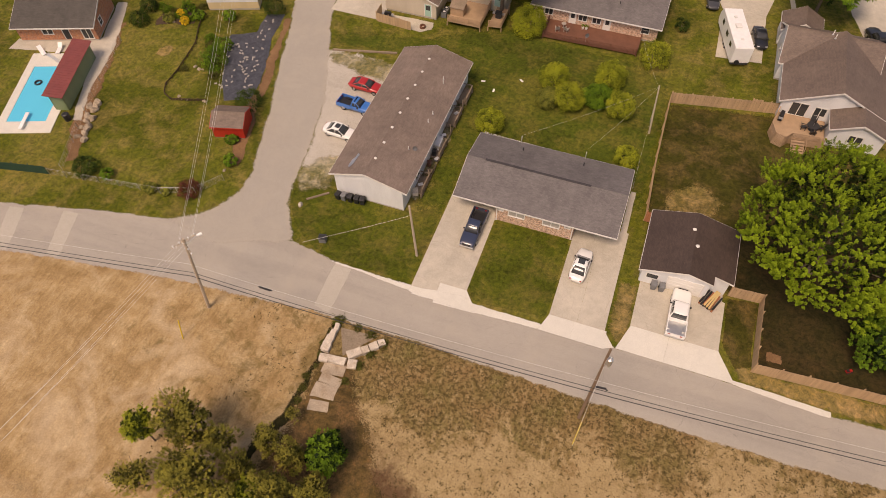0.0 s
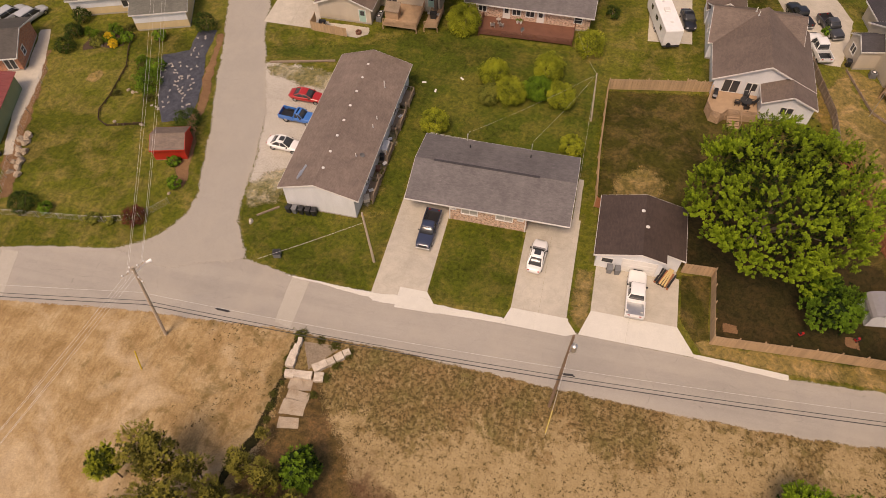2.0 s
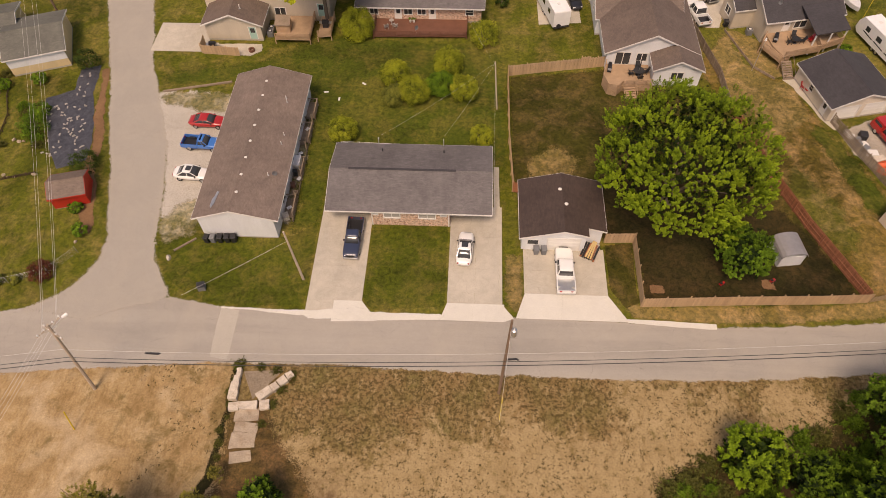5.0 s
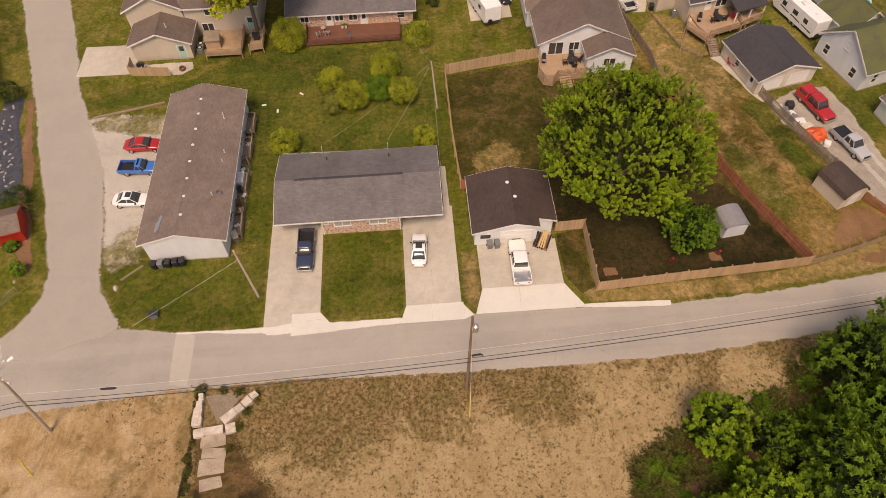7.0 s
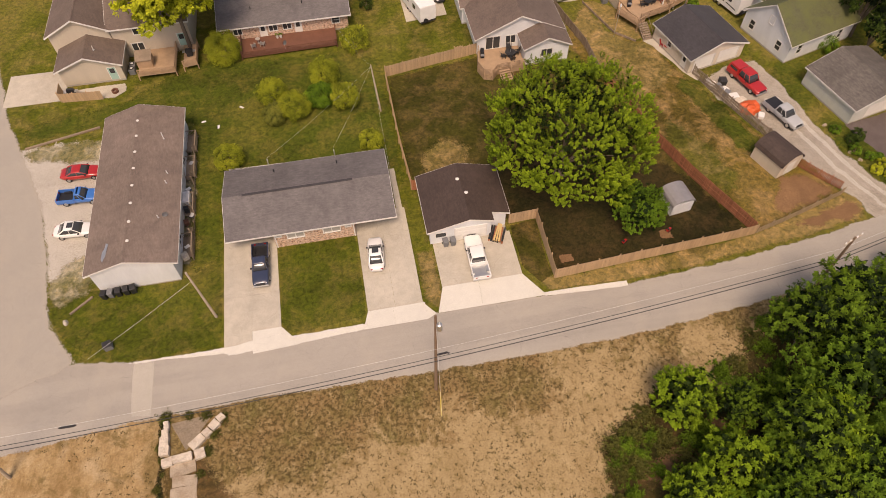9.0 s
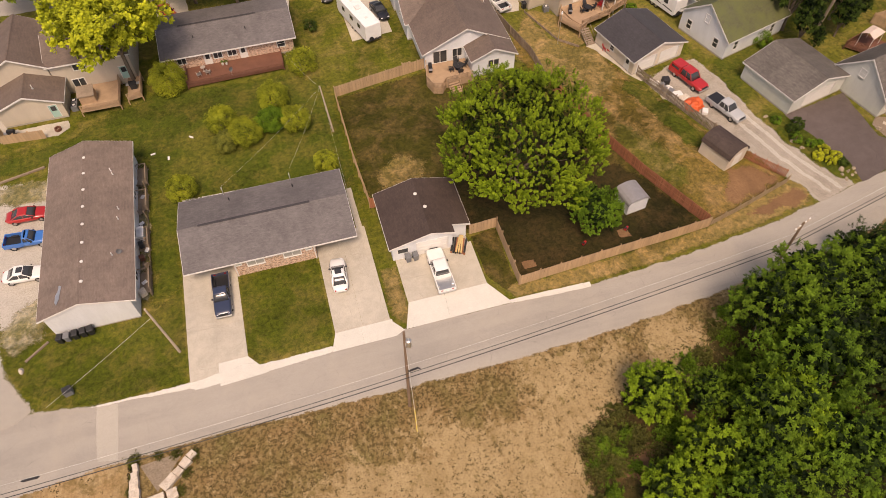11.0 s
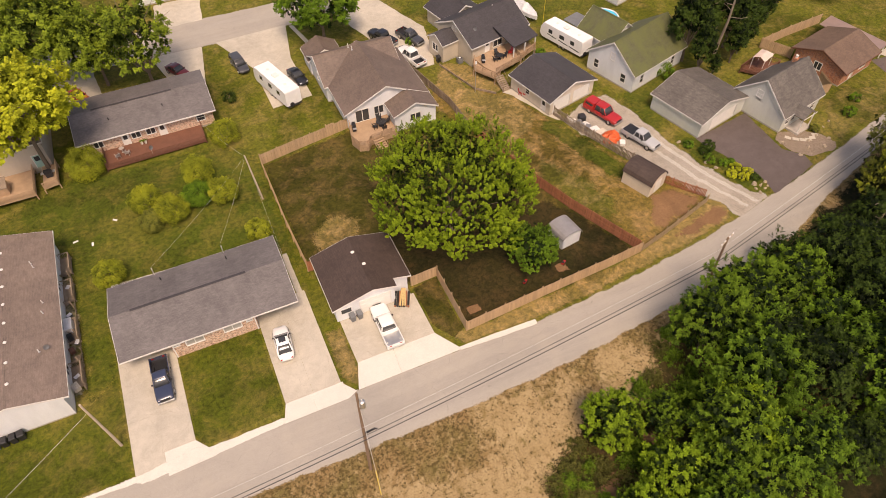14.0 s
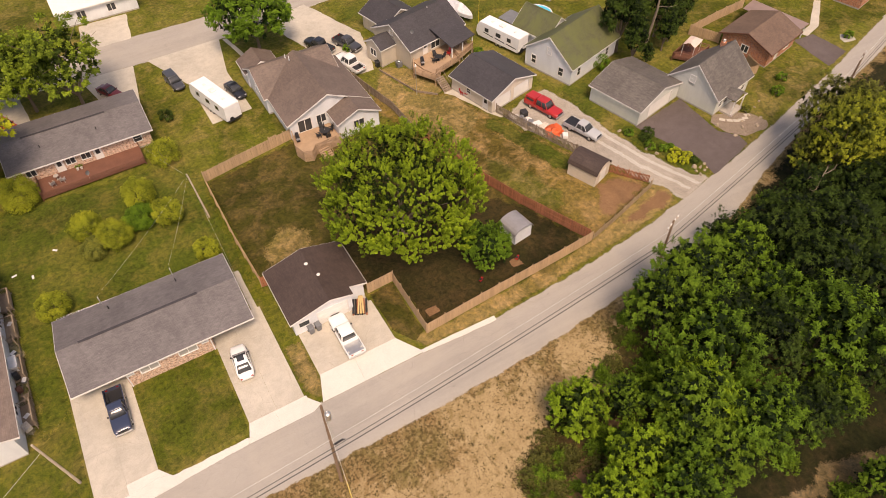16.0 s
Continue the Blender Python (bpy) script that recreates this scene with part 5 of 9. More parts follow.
def rosettes(centers, axes, per, size, slim, rng, tone_light, tall=0.0):
    """Leaves or fronds round each shoot: upright at its tip, drooping farther down its length."""
    n = len(centers) * per
    c, a = np.repeat(centers, per, 0), np.repeat(axes, per, 0)
    i = np.tile(np.arange(per), len(centers))
    phi = i * 2.399963 + np.repeat(rng.random(len(centers)) * 6.283, per) + rng.normal(size=n) * 0.25
    f = (i + 0.5) / per
    tilt = np.radians(30 + 52 * f ** 0.7 + rng.normal(size=n) * 9)[:, None]
    c = c - a * (f * tall + rng.normal(size=n) * 0.03)[:, None]
    u = np.cross(a, np.array([0.31, 0.87, 0.38]))
    u /= np.linalg.norm(u, axis=1, keepdims=True) + 1e-9
    ahead = a * np.cos(tilt) + (u * np.cos(phi)[:, None] + np.cross(a, u) * np.sin(phi)[:, None]) * np.sin(tilt)
    side = np.cross(ahead, a)
    side /= np.linalg.norm(side, axis=1, keepdims=True) + 1e-9
    s = size * (0.7 + 0.6 * rng.random((n, 1)))
    droop = np.array([0, 0, -0.22]) * s * np.sin(tilt)
    mid = c + ahead * s * 0.52
    v = np.stack([c + ahead * s * 0.06, mid + side * s * slim, c + ahead * s + droop, mid - side * s * slim], 1)
    # random tone, plus light painted into the leaves nearest the shoot's tip
    return v, np.repeat(tone_light, per) + 0.22 * (1 - i / per) + 0.08 * rng.random(n)


def leaves_to_mesh(name, v, tone_light, material):
    n = len(v)
    me = bpy.data.meshes.new(name)
    me.vertices.add(4 * n)
    me.vertices.foreach_set("co", v.astype(np.float32).ravel())
    me.loops.add(4 * n)
    me.loops.foreach_set("vertex_index", np.arange(4 * n, dtype=np.int32))
    me.polygons.add(n)
    me.polygons.foreach_set("loop_start", np.arange(0, 4 * n, 4, dtype=np.int32))
    me.update(calc_edges=True)
    me.attributes.new("tone_light", "FLOAT", "FACE").data.foreach_set("value", tone_light.astype(np.float32))
    me.materials.append(material)
    return me


def crown_points(rng, count, rx, ry, rz, lumps=0.22, low=-0.5, inner=0.25):
    """Clump centres spread evenly over an uneven crown, and some inside it."""
    m = int(count * (1 - inner) / (1 - low) * 2)
    i = np.arange(m) + 0.5
    z = 1 - 2 * i / m
    a = i * 2.399963 + rng.normal(size=m) * 0.25
    d = np.stack([np.sqrt(1 - z * z) * np.cos(a), np.sqrt(1 - z * z) * np.sin(a), z], 1) + rng.normal(size=(m, 3)) * 0.6 / math.sqrt(m)
    e = rng.normal(size=(int(count * inner), 3))
    d = np.concatenate([d, e])
    shell = np.concatenate([0.84 + 0.2 * rng.random(m), 0.45 + 0.4 * rng.random(len(e))])
    d /= np.linalg.norm(d, axis=1, keepdims=True)
    keep = d[:, 2] > low
    d, shell = d[keep], shell[keep]
    k = np.array([1 + lumps * (noise.noise(Vector(q) * 1.9 + Vector((rx * 3.1, ry, rz))) + 0.5 * noise.noise(Vector(q) * 4.3 + Vector((rx, 7, 1)))) for q in d])
    return d * (k * shell)[:, None] * np.array([rx, ry, rz]), d


def tree(name, x, y, r, top, base, leaf, label, clumps=260, per=34, clump=0.75, size=0.34, seed=1, trunk=0.22, lumps=0.25, category="tree", squash=1.0, low=-0.45, group="", bare=0, shoots=8, slim=0.3, tall=0.5):
    """A trunk with limbs and a crown of many leaf clumps; base: height of the crown's lower edge."""
    rng = np.random.default_rng(seed)
    root = thing(name, x, y, 0, seed * 47 % 360, label, category, group)
    mid, half = (top + base) / 2, (top - base) / 2
    bm = bmesh.new()
    lean = Vector((rng.normal() * 0.3, rng.normal() * 0.3, 0))
    fork = Vector((0, 0, max(0.3, base * 0.9))) + lean * 0.5
    tube(bm, (0, 0, -0.1), fork, trunk, trunk * 0.75, 9, False)
    tube(bm, fork, Vector((0, 0, mid + half * 0.35)) + lean, trunk * 0.75, trunk * 0.2, 7)
    for k in range(7):
        a = k * 2.4 + rng.random()
        q = Vector((math.cos(a) * r * 0.72, math.sin(a) * r * 0.72 * squash, mid + half * (rng.random() * 0.7 - 0.35)))
        m1 = fork.lerp(q, 0.5) + Vector((0, 0, 0.12 * half))
        tube(bm, fork + Vector((0, 0, 0.12 * k * trunk)), m1, trunk * 0.45, trunk * 0.28, 6, False)
        tube(bm, m1, q, trunk * 0.28, trunk * 0.08, 5)
    for k in range(bare):
        a = k * 1.9 + 0.4
        tube(bm, (0, 0, mid), (math.cos(a) * r * 1.05, math.sin(a) * r * 1.05, top * (0.75 + 0.1 * k)), trunk * 0.3, 0.02, 5)
    part("trunk", bm, M["bark"], root)
    # boughs over the crown's surface, each a dome of leafy shoots
    p, d = crown_points(rng, clumps, r - clump * 0.7, (r - clump * 0.7) * squash, half - clump * 0.4, lumps, low, 0.12)
    axis = d * 0.55 + np.array([0, 0, 0.75])
    axis /= np.linalg.norm(axis, axis=1, keepdims=True)
    m = len(p) * shoots
    q, qa = np.repeat(p, shoots, 0), np.repeat(axis, shoots, 0)
    e = rng.normal(size=(m, 3))
    e /= np.linalg.norm(e, axis=1, keepdims=True)
    up = (e * qa).sum(1, keepdims=True)
    e = np.where(up < -0.15, e - 2 * up * qa, e)
    reach = np.repeat(clump * (0.75 + 0.5 * rng.random(len(p))), shoots)[:, None] * (0.7 + 0.4 * rng.random((m, 1)))
    q = q + e * reach
    qa = e * 0.55 + qa * 0.45 + np.array([0, 0, 0.35])
    qa /= np.linalg.norm(qa, axis=1, keepdims=True)
    v, tone_light = rosettes(q, qa, per, size, slim, rng, 0.34 * np.repeat(rng.random(len(p)), shoots) + 0.28 * rng.random(m), tall)
    # inner leaves, with the crown's inside shade painted on as a near-black tone
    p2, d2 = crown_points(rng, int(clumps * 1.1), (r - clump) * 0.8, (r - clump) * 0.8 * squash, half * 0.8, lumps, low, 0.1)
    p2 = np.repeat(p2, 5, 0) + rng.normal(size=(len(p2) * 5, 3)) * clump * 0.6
    v2, core_shade = rosettes(p2, np.repeat(d2, 5, 0), 8, min(0.5, size * 1.5), 0.3, rng, np.full(len(p2), 0.0))
    v, tone_light = np.concatenate([v, v2]), np.concatenate([tone_light, core_shade * 0.2])
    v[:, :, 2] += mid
    me = leaves_to_mesh("crown", v, tone_light, leaf)
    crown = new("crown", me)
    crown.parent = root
    return root


def shrub(name, x, y, r, h, leaf, label, seed=1, clumps=60, per=26, size=0.22, category="shrub", squash=1.0, group=""):
    rng = np.random.default_rng(seed + 1000)
    root = thing(name, x, y, 0, seed * 61 % 360, label, category, group)
    bm = bmesh.new()
    for k in range(5):
        a = k * 1.26 + rng.random()
        tube(bm, (0.05 * math.cos(a), 0.05 * math.sin(a), -0.05), (math.cos(a) * r * 0.55, math.sin(a) * r * 0.55, h * 0.7), 0.05, 0.015, 5)
    part("stem", bm, M["bark"], root)
    p, d = crown_points(rng, int(clumps * 0.8), r * 0.82, r * 0.82 * squash, h * 0.5, 0.2, -0.7, 0.15)
    p[:, 2] += h * 0.5
    me = leaf_mesh("foliage", p, d, np.full(len(p), max(0.18, r * 0.22)) * (0.7 + 0.6 * rng.random(len(p))), per, size, rng, leaf)
    f = new("foliage", me)
    f.parent = root
    return root


def reuse(ob, x, y, rz, s=1.0, label=""):
    c = copy_thing(ob, pose(x, y, 0, 0, 0, rz))
    c.scale = (s, s, s * (0.92 + 0.16 * ((x * 7.3 + y * 3.1) % 1)))
    if label:
        c["label"] = label
    return c


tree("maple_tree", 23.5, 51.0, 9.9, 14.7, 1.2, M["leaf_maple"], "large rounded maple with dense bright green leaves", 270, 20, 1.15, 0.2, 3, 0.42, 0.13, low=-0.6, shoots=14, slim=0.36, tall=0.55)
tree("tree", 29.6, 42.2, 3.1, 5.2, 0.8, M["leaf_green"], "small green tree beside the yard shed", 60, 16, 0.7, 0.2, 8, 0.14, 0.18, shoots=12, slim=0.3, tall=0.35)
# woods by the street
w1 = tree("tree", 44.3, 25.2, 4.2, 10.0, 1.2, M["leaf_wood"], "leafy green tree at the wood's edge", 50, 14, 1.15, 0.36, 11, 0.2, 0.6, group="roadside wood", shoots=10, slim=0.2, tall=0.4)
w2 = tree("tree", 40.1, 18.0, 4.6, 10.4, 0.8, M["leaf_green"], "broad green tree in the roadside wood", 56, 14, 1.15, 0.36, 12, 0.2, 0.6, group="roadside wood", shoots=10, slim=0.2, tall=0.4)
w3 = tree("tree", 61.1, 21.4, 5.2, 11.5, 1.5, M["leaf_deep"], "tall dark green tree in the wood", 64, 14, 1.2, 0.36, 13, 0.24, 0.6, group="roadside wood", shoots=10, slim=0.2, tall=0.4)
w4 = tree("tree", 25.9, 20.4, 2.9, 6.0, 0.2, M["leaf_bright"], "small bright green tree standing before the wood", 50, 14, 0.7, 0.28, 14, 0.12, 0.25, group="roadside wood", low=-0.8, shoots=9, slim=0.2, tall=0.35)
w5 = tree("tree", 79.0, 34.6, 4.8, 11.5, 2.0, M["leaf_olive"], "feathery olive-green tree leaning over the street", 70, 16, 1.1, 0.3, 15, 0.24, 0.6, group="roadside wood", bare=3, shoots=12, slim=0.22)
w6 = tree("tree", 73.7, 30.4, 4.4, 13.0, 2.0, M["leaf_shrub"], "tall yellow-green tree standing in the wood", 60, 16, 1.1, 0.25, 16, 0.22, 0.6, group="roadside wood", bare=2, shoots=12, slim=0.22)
for k, (src, x, y, s) in enumerate([
    (w1, 30.5, 18.5, 0.55), (w1, 39.9, 24.1, 0.92), (w1, 49.8, 24.4, 1.02), (w2, 49.7, 19.4, 0.85), (w1, 34.1, 14.1, 0.92), (w2, 38.8, 10.4, 0.86), (w2, 50.8, 13.2, 1.08), (w3, 45.4, 15.6, 0.85), (w3, 44.6, 20.2, 0.8), (w1, 34.3, 9.6, 0.75), (w1, 36.4, 17.6, 0.62),
    (w4, 27.8, 13.4, 1.1), (w4, 23.6, 11.6, 1.0), (w2, 28.8, 8.6, 0.7), (w2, 31.4, 11.6, 0.66), (w4, 35.6, 14.6, 1.45), (w1, 47.6, 8.6, 0.62), (w3, 43.4, 8.8, 0.66), (w3, 53.0, 9.6, 0.7), (w3, 55.4, 18.2, 0.95), (w3, 56.4, 24.6, 0.9), (w3, 58.6, 14.0, 1.0), (w3, 65.6, 22.4, 0.8), (w3, 66.8, 28.4, 0.66), (w3, 54.4, 28.8, 0.5),
    (w3, 71.6, 25.0, 0.8), (w5, 73.0, 32.6, 0.6), (w5, 83.6, 35.0, 0.66), (w3, 72.0, 19.6, 1.05), (w6, 78.6, 30.0, 0.85), (w5, 90.0, 35.2, 0.5), (w5, 86.4, 30.6, 0.7), (w3, 95.0, 31.0, 0.6), (w3, 100.0, 35.0, 0.5), (w3, 108.0, 36.0, 0.6), (w3, 82.0, 23.0, 1.1), (w3, 92.0, 26.0, 0.9), (w1, 45.2, 0.8, 0.5), (w1, 49.5, -1.2, 0.6), (w3, 62.0, 6.0, 1.0), (w3, 57.6, 6.8, 0.8), (w3, 100.0, 27.0, 0.9), (w3, 110.0, 30.0, 0.9), (w2, 22.0, 6.0, 0.7)]):
    reuse(src, x, y, 70 * k + 13, s)
def weed_patch(name, x, y, r, h, leaf, label, seed, shoots=90, group=""):
    """A loose patch of tall weeds: leafy stalks thinning out from the middle."""
    rng = np.random.default_rng(seed)
    root = thing(name, x, y, 0, 0, label, "weeds", group)
    d = rng.normal(size=(shoots, 2)) * r * 0.5
    far = np.linalg.norm(d, axis=1) / r
    z = h * np.clip(1.1 - 0.7 * far, 0.15, 1) * (0.5 + 0.6 * rng.random(shoots))
    bm = bmesh.new()
    for k in range(0, shoots, 3):
        tube(bm, (d[k, 0] * 0.9, d[k, 1] * 0.9, -0.03), (d[k, 0], d[k, 1], z[k]), 0.015, 0.008, 4, False)
    part("stalks", bm, M["bark"], root)
    axes = np.concatenate([rng.normal(size=(shoots, 2)) * 0.35, np.ones((shoots, 1))], 1)
    axes /= np.linalg.norm(axes, axis=1, keepdims=True)
    v, tone_light = rosettes(np.concatenate([d, z[:, None]], 1), axes, 12, 0.3, 0.17, rng, 0.5 * rng.random(shoots), h * 0.5)
    f = new("foliage", leaves_to_mesh("foliage", v, tone_light, leaf))
    f.parent = root
    return root


M["leaf_weed"] = foliage("brown_green_weed_leaves", (0.030, 0.028, 0.008), (0.125, 0.130, 0.030))
sb = weed_patch("weed_patch", 31.6, 23.0, 1.2, 1.0, M["leaf_wood"], "tall green weeds at the wood's edge", 31, group="scrub")
wb = weed_patch("weed_patch", 19.0, 17.4, 1.5, 0.9, M["leaf_weed"], "brown-green weeds on the field's edge", 32, 110, group="scrub")
for k, (x, y, s) in enumerate([(18.4, 15.4, 0.8), (20.8, 18.6, 0.9), (22.6, 20.2, 0.8), (20.2, 15.6, 1.0), (23.2, 17.4, 1.0), (29.6, 21.0, 0.8), (33.4, 23.2, 0.9), (36.4, 25.6, 0.9), (39.6, 27.4, 0.9), (43.2, 28.9, 0.9), (46.2, 29.6, 0.8), (25.0, 15.2, 1.0), (28.4, 14.8, 0.9), (17.6, 12.6, 0.9)]):
    reuse(wb, x, y, 67 * k, s)
for k, (x, y, s) in enumerate([(19.6, 15.2, 0.6), (20.6, 15.8, 0.5), (22.0, 14.8, 0.7), (27.0, 16.2, 0.8), (30.0, 16.4, 0.9), (32.6, 18.8, 0.7), (34.6, 20.0, 0.8), (37.4, 22.4, 0.8), (39.4, 25.6, 0.7), (42.6, 27.6, 0.7), (19.6, 17.2, 1.0), (20.4, 17.9, 0.7), (21.0, 16.4, 0.8), (22.6, 18.0, 0.8), (27.4, 18.0, 1.1), (28.6, 16.6, 0.9), (36.8, 24.6, 1.0), (38.2, 27.0, 0.9), (41.2, 28.2, 1.0), (43.4, 29.3, 0.8), (29.0, 20.2, 0.6), (33.2, 20.6, 1.2), (35.8, 20.8, 1.3), (26.0, 16.8, 1.0), (47.6, 29.4, 0.9), (51.8, 30.0, 1.0), (61.5, 30.9, 1.1), (66.0, 31.8, 1.2), (40.6, 6.8, 1.1), (46.5, 8.4, 1.2), (51.6, 7.4, 1.3), (54.0, 3.0, 1.2), (43.0, 1.6, 1.2), (40.0, 0.4, 1.0), (19.0, 13.2, 0.9), (18.4, 16.0, 0.6)]):
    reuse(sb, x, y, 53 * k, s)
def dead_tree(x, y, h, lean, seed, label):
    """A bare grey trunk with broken limbs."""
    rng = np.random.default_rng(seed)
    root = thing("dead_tree", x, y, 0, 0, label, "tree")
    a, tip = Vector((0, 0, -0.1)), Vector((*lean, h))
    bm = bmesh.new()
    mid = a.lerp(tip, 0.5) + Vector((0.25, -0.15, 0))
    tube(bm, a, mid, 0.26, 0.19, 8, False)
    tube(bm, mid, tip, 0.19, 0.05, 7)
    trunk = part("trunk", bm, M["dead_wood"], root)
    for k in range(6):
        q = mid.lerp(tip, 0.1 + 0.14 * k)
        ang, l = rng.uniform(0, 6.28), rng.uniform(0.8, 2.0)
        e = q + Vector((math.cos(ang) * l, math.sin(ang) * l, rng.uniform(0.1, 0.9)))
        bm = bmesh.new()
        tube(bm, q, e, 0.07, 0.035, 6, False)
        tube(bm, e, e + Vector((math.cos(ang + 0.7) * l * 0.6, math.sin(ang + 0.7) * l * 0.6, 0.3)), 0.035, 0.012, 5)
        part("limb", bm, M["dead_wood"], trunk)


M["dead_wood"] = surface("bleached_dead_wood", (0.24, 0.19, 0.14), 0.9, 0.25, 2.0, 20, 0.4, stretch=(1, 1, 0.2))
dead_tree(61.8, 26.2, 8.6, (5.4, 1.7), 3, "thin bare grey trunk leaning out of the wood")
dead_tree(75.6, 66.4, 14.5, (-0.4, -1.0), 5, "tall bare trunk with broken limbs between the houses")
# trees at the foot of the dry field
t1 = tree("tree", -29.4, 12.4, 2.2, 8.6, 1.0, M["leaf_fine"], "narrow straggly olive-green tree in the dry field", 60, 20, 0.62, 0.14, 21, 0.14, 0.9, group="field trees", bare=3, low=-0.85, shoots=18, slim=0.22, tall=0.3)
t2 = tree("tree", -17.1, 14.8, 1.8, 4.2, 0.3, M["leaf_green"], "dense bright green tree in the dry field", 40, 11, 0.55, 0.3, 22, 0.12, 0.3, group="field trees", shoots=9, slim=0.26)
t3 = tree("tree", -33.4, 11.0, 1.5, 5.6, 2.6, M["leaf_shrub"], "slender yellow-green sapling in the dry field", 40, 14, 0.5, 0.18, 23, 0.09, 0.5, group="field trees", shoots=10, slim=0.28)
t4 = tree("tree", -26.0, 12.4, 1.5, 5.4, 1.8, M["leaf_fine"], "thin open sapling with dry olive leaves", 24, 16, 0.55, 0.13, 24, 0.09, 0.9, group="field trees", bare=4, shoots=11, slim=0.22, tall=0.3)
for src, x, y, rz, s in ((t1, -25.8, 8.6, 140, 1.05), (t1, -28.2, 8.6, 40, 0.7), (t4, -31.4, 7.2, 250, 0.95), (t4, -33.0, 6.8, 110, 0.75), (t1, -22.6, 14.0, 200, 0.55), (t4, -21.8, 17.2, 300, 0.45), (t1, -19.8, 13.4, 30, 0.6), (t1, -19.4, 9.8, 80, 0.8), (t1, -23.4, 10.8, 20, 0.6), (t3, -21.4, 9.0, 20, 0.9), (t1, -16.6, 11.2, 160, 0.6), (t1, -22.4, 7.4, 260, 0.8)):
    reuse(src, x, y, rz, s)
# trees along the far street
b1 = tree("tree", -21.4, 83.6, 7.2, 15.8, 5.8, M["leaf_yellow"], "large yellow-green tree rising over the tan house", 130, 12, 1.05, 0.42, 41, 0.32, 0.4, shoots=13, slim=0.34)
b2 = tree("tree", -17.5, 106.4, 6.6, 13.4, 3.0, M["leaf_street"], "big dark green street tree", 110, 11, 1.1, 0.46, 42, 0.34, 0.3, group="street trees", shoots=11, slim=0.3)
b3 = tree("tree", -5.6, 97.6, 5.6, 13.6, 2.6, M["leaf_street"], "loose green street tree with open branches", 60, 11, 1.0, 0.46, 43, 0.3, 0.5, group="street trees", bare=5, shoots=8, slim=0.28)
for src, x, y, rz, s in ((b2, -27.6, 112.0, 80, 1.05), (b2, -12.0, 100.8, 160, 0.8), (b2, -34.5, 105.5, 220, 0.95), (b2, -24.0, 99.0, 30, 0.7)):
    reuse(src, x, y, rz, s)
tree("maple_tree", 22.2, 98.8, 6.2, 11.5, 2.4, M["leaf_green"], "full green street maple beside the far road", 100, 11, 1.0, 0.46, 44, 0.28, shoots=11, slim=0.3)
pn = tree("tree", 71.4, 68.4, 3.2, 13.5, 2.0, M["leaf_deep"], "ragged dark green tree between the houses", 46, 10, 0.95, 0.5, 45, 0.3, 0.5, bare=3, shoots=8, slim=0.26)
for x, y, rz, s in ((71.0, 64.4, 130, 0.6), (77.8, 64.8, 200, 0.5), (79.6, 68.6, 60, 0.9), (84.2, 69.4, 20, 0.62), (76.0, 70.4, 280, 0.8)):
    reuse(pn, x, y, rz, s)
for x, y, rz, s in ((72.6, 62.8, 20, 0.3), (80.4, 66.2, 170, 0.3), (83.0, 67.2, 230, 0.36), (87.6, 70.0, 300, 0.34), (91.6, 72.2, 40, 0.32), (95.6, 74.4, 80, 0.3)):
    reuse(pn, x, y, rz, s)
for k, (x, y, s) in enumerate([(106, 74, 1.0), (118, 84, 1.1), (64, 124, 1.0), (96, 96, 1.0), (40, 128, 1.1), (-64, 112, 1.1), (-92, 88, 1.0)]):
    reuse(b2, x, y, 77 * k, s * 0.8)

# shrubs in the yards
SH = "rounded yellow-green garden shrub on the back lawn"
shrub("shrub", -16.0, 60.5, 1.9, 2.5, M["leaf_shrub"], "round yellow-green shrub at the duplex corner", 1, 140, 50, 0.17)
for k, (x, y, r, h, mt) in enumerate([(-10.3, 71.0, 2.0, 3.0, "leaf_shrub"), (-7.6, 67.9, 2.1, 2.8, "leaf_shrub"), (-10.2, 67.2, 1.5, 2.2, "leaf_olive"), (-3.2, 73.6, 2.1, 3.0, "leaf_shrub"), (-0.9, 68.6, 1.9, 2.6, "leaf_shrub"), (-4.1, 69.4, 1.9, 2.4, "leaf_green")]):
    shrub("shrub", x, y, r * 1.04, h, M[mt], SH if mt == "leaf_shrub" else "rounded green shrub in the back lawn clump", 50 + k, 150, 60, 0.17, group="shrub clump")
shrub("shrub", 1.5, 60.2, 1.6, 2.3, M["leaf_shrub"], "green shrub behind the duplex by the fence", 2, 110, 50, 0.17)
shrub("shrub", -16.6, 81.0, 2.6, 3.6, M["leaf_shrub"], "large dense yellow-green shrub beside the red deck", 3, 200, 50, 0.18)
shrub("shrub", 1.6, 80.0, 2.2, 2.9, M["leaf_shrub"], "broad yellow-green shrub at the deck's end", 4, 130, 30, 0.22)
shrub("shrub", 4.2, 88.7, 1.1, 1.5, M["leaf_deep"], "small dark green shrub on the side lawn", 5, 50, 26, 0.18)
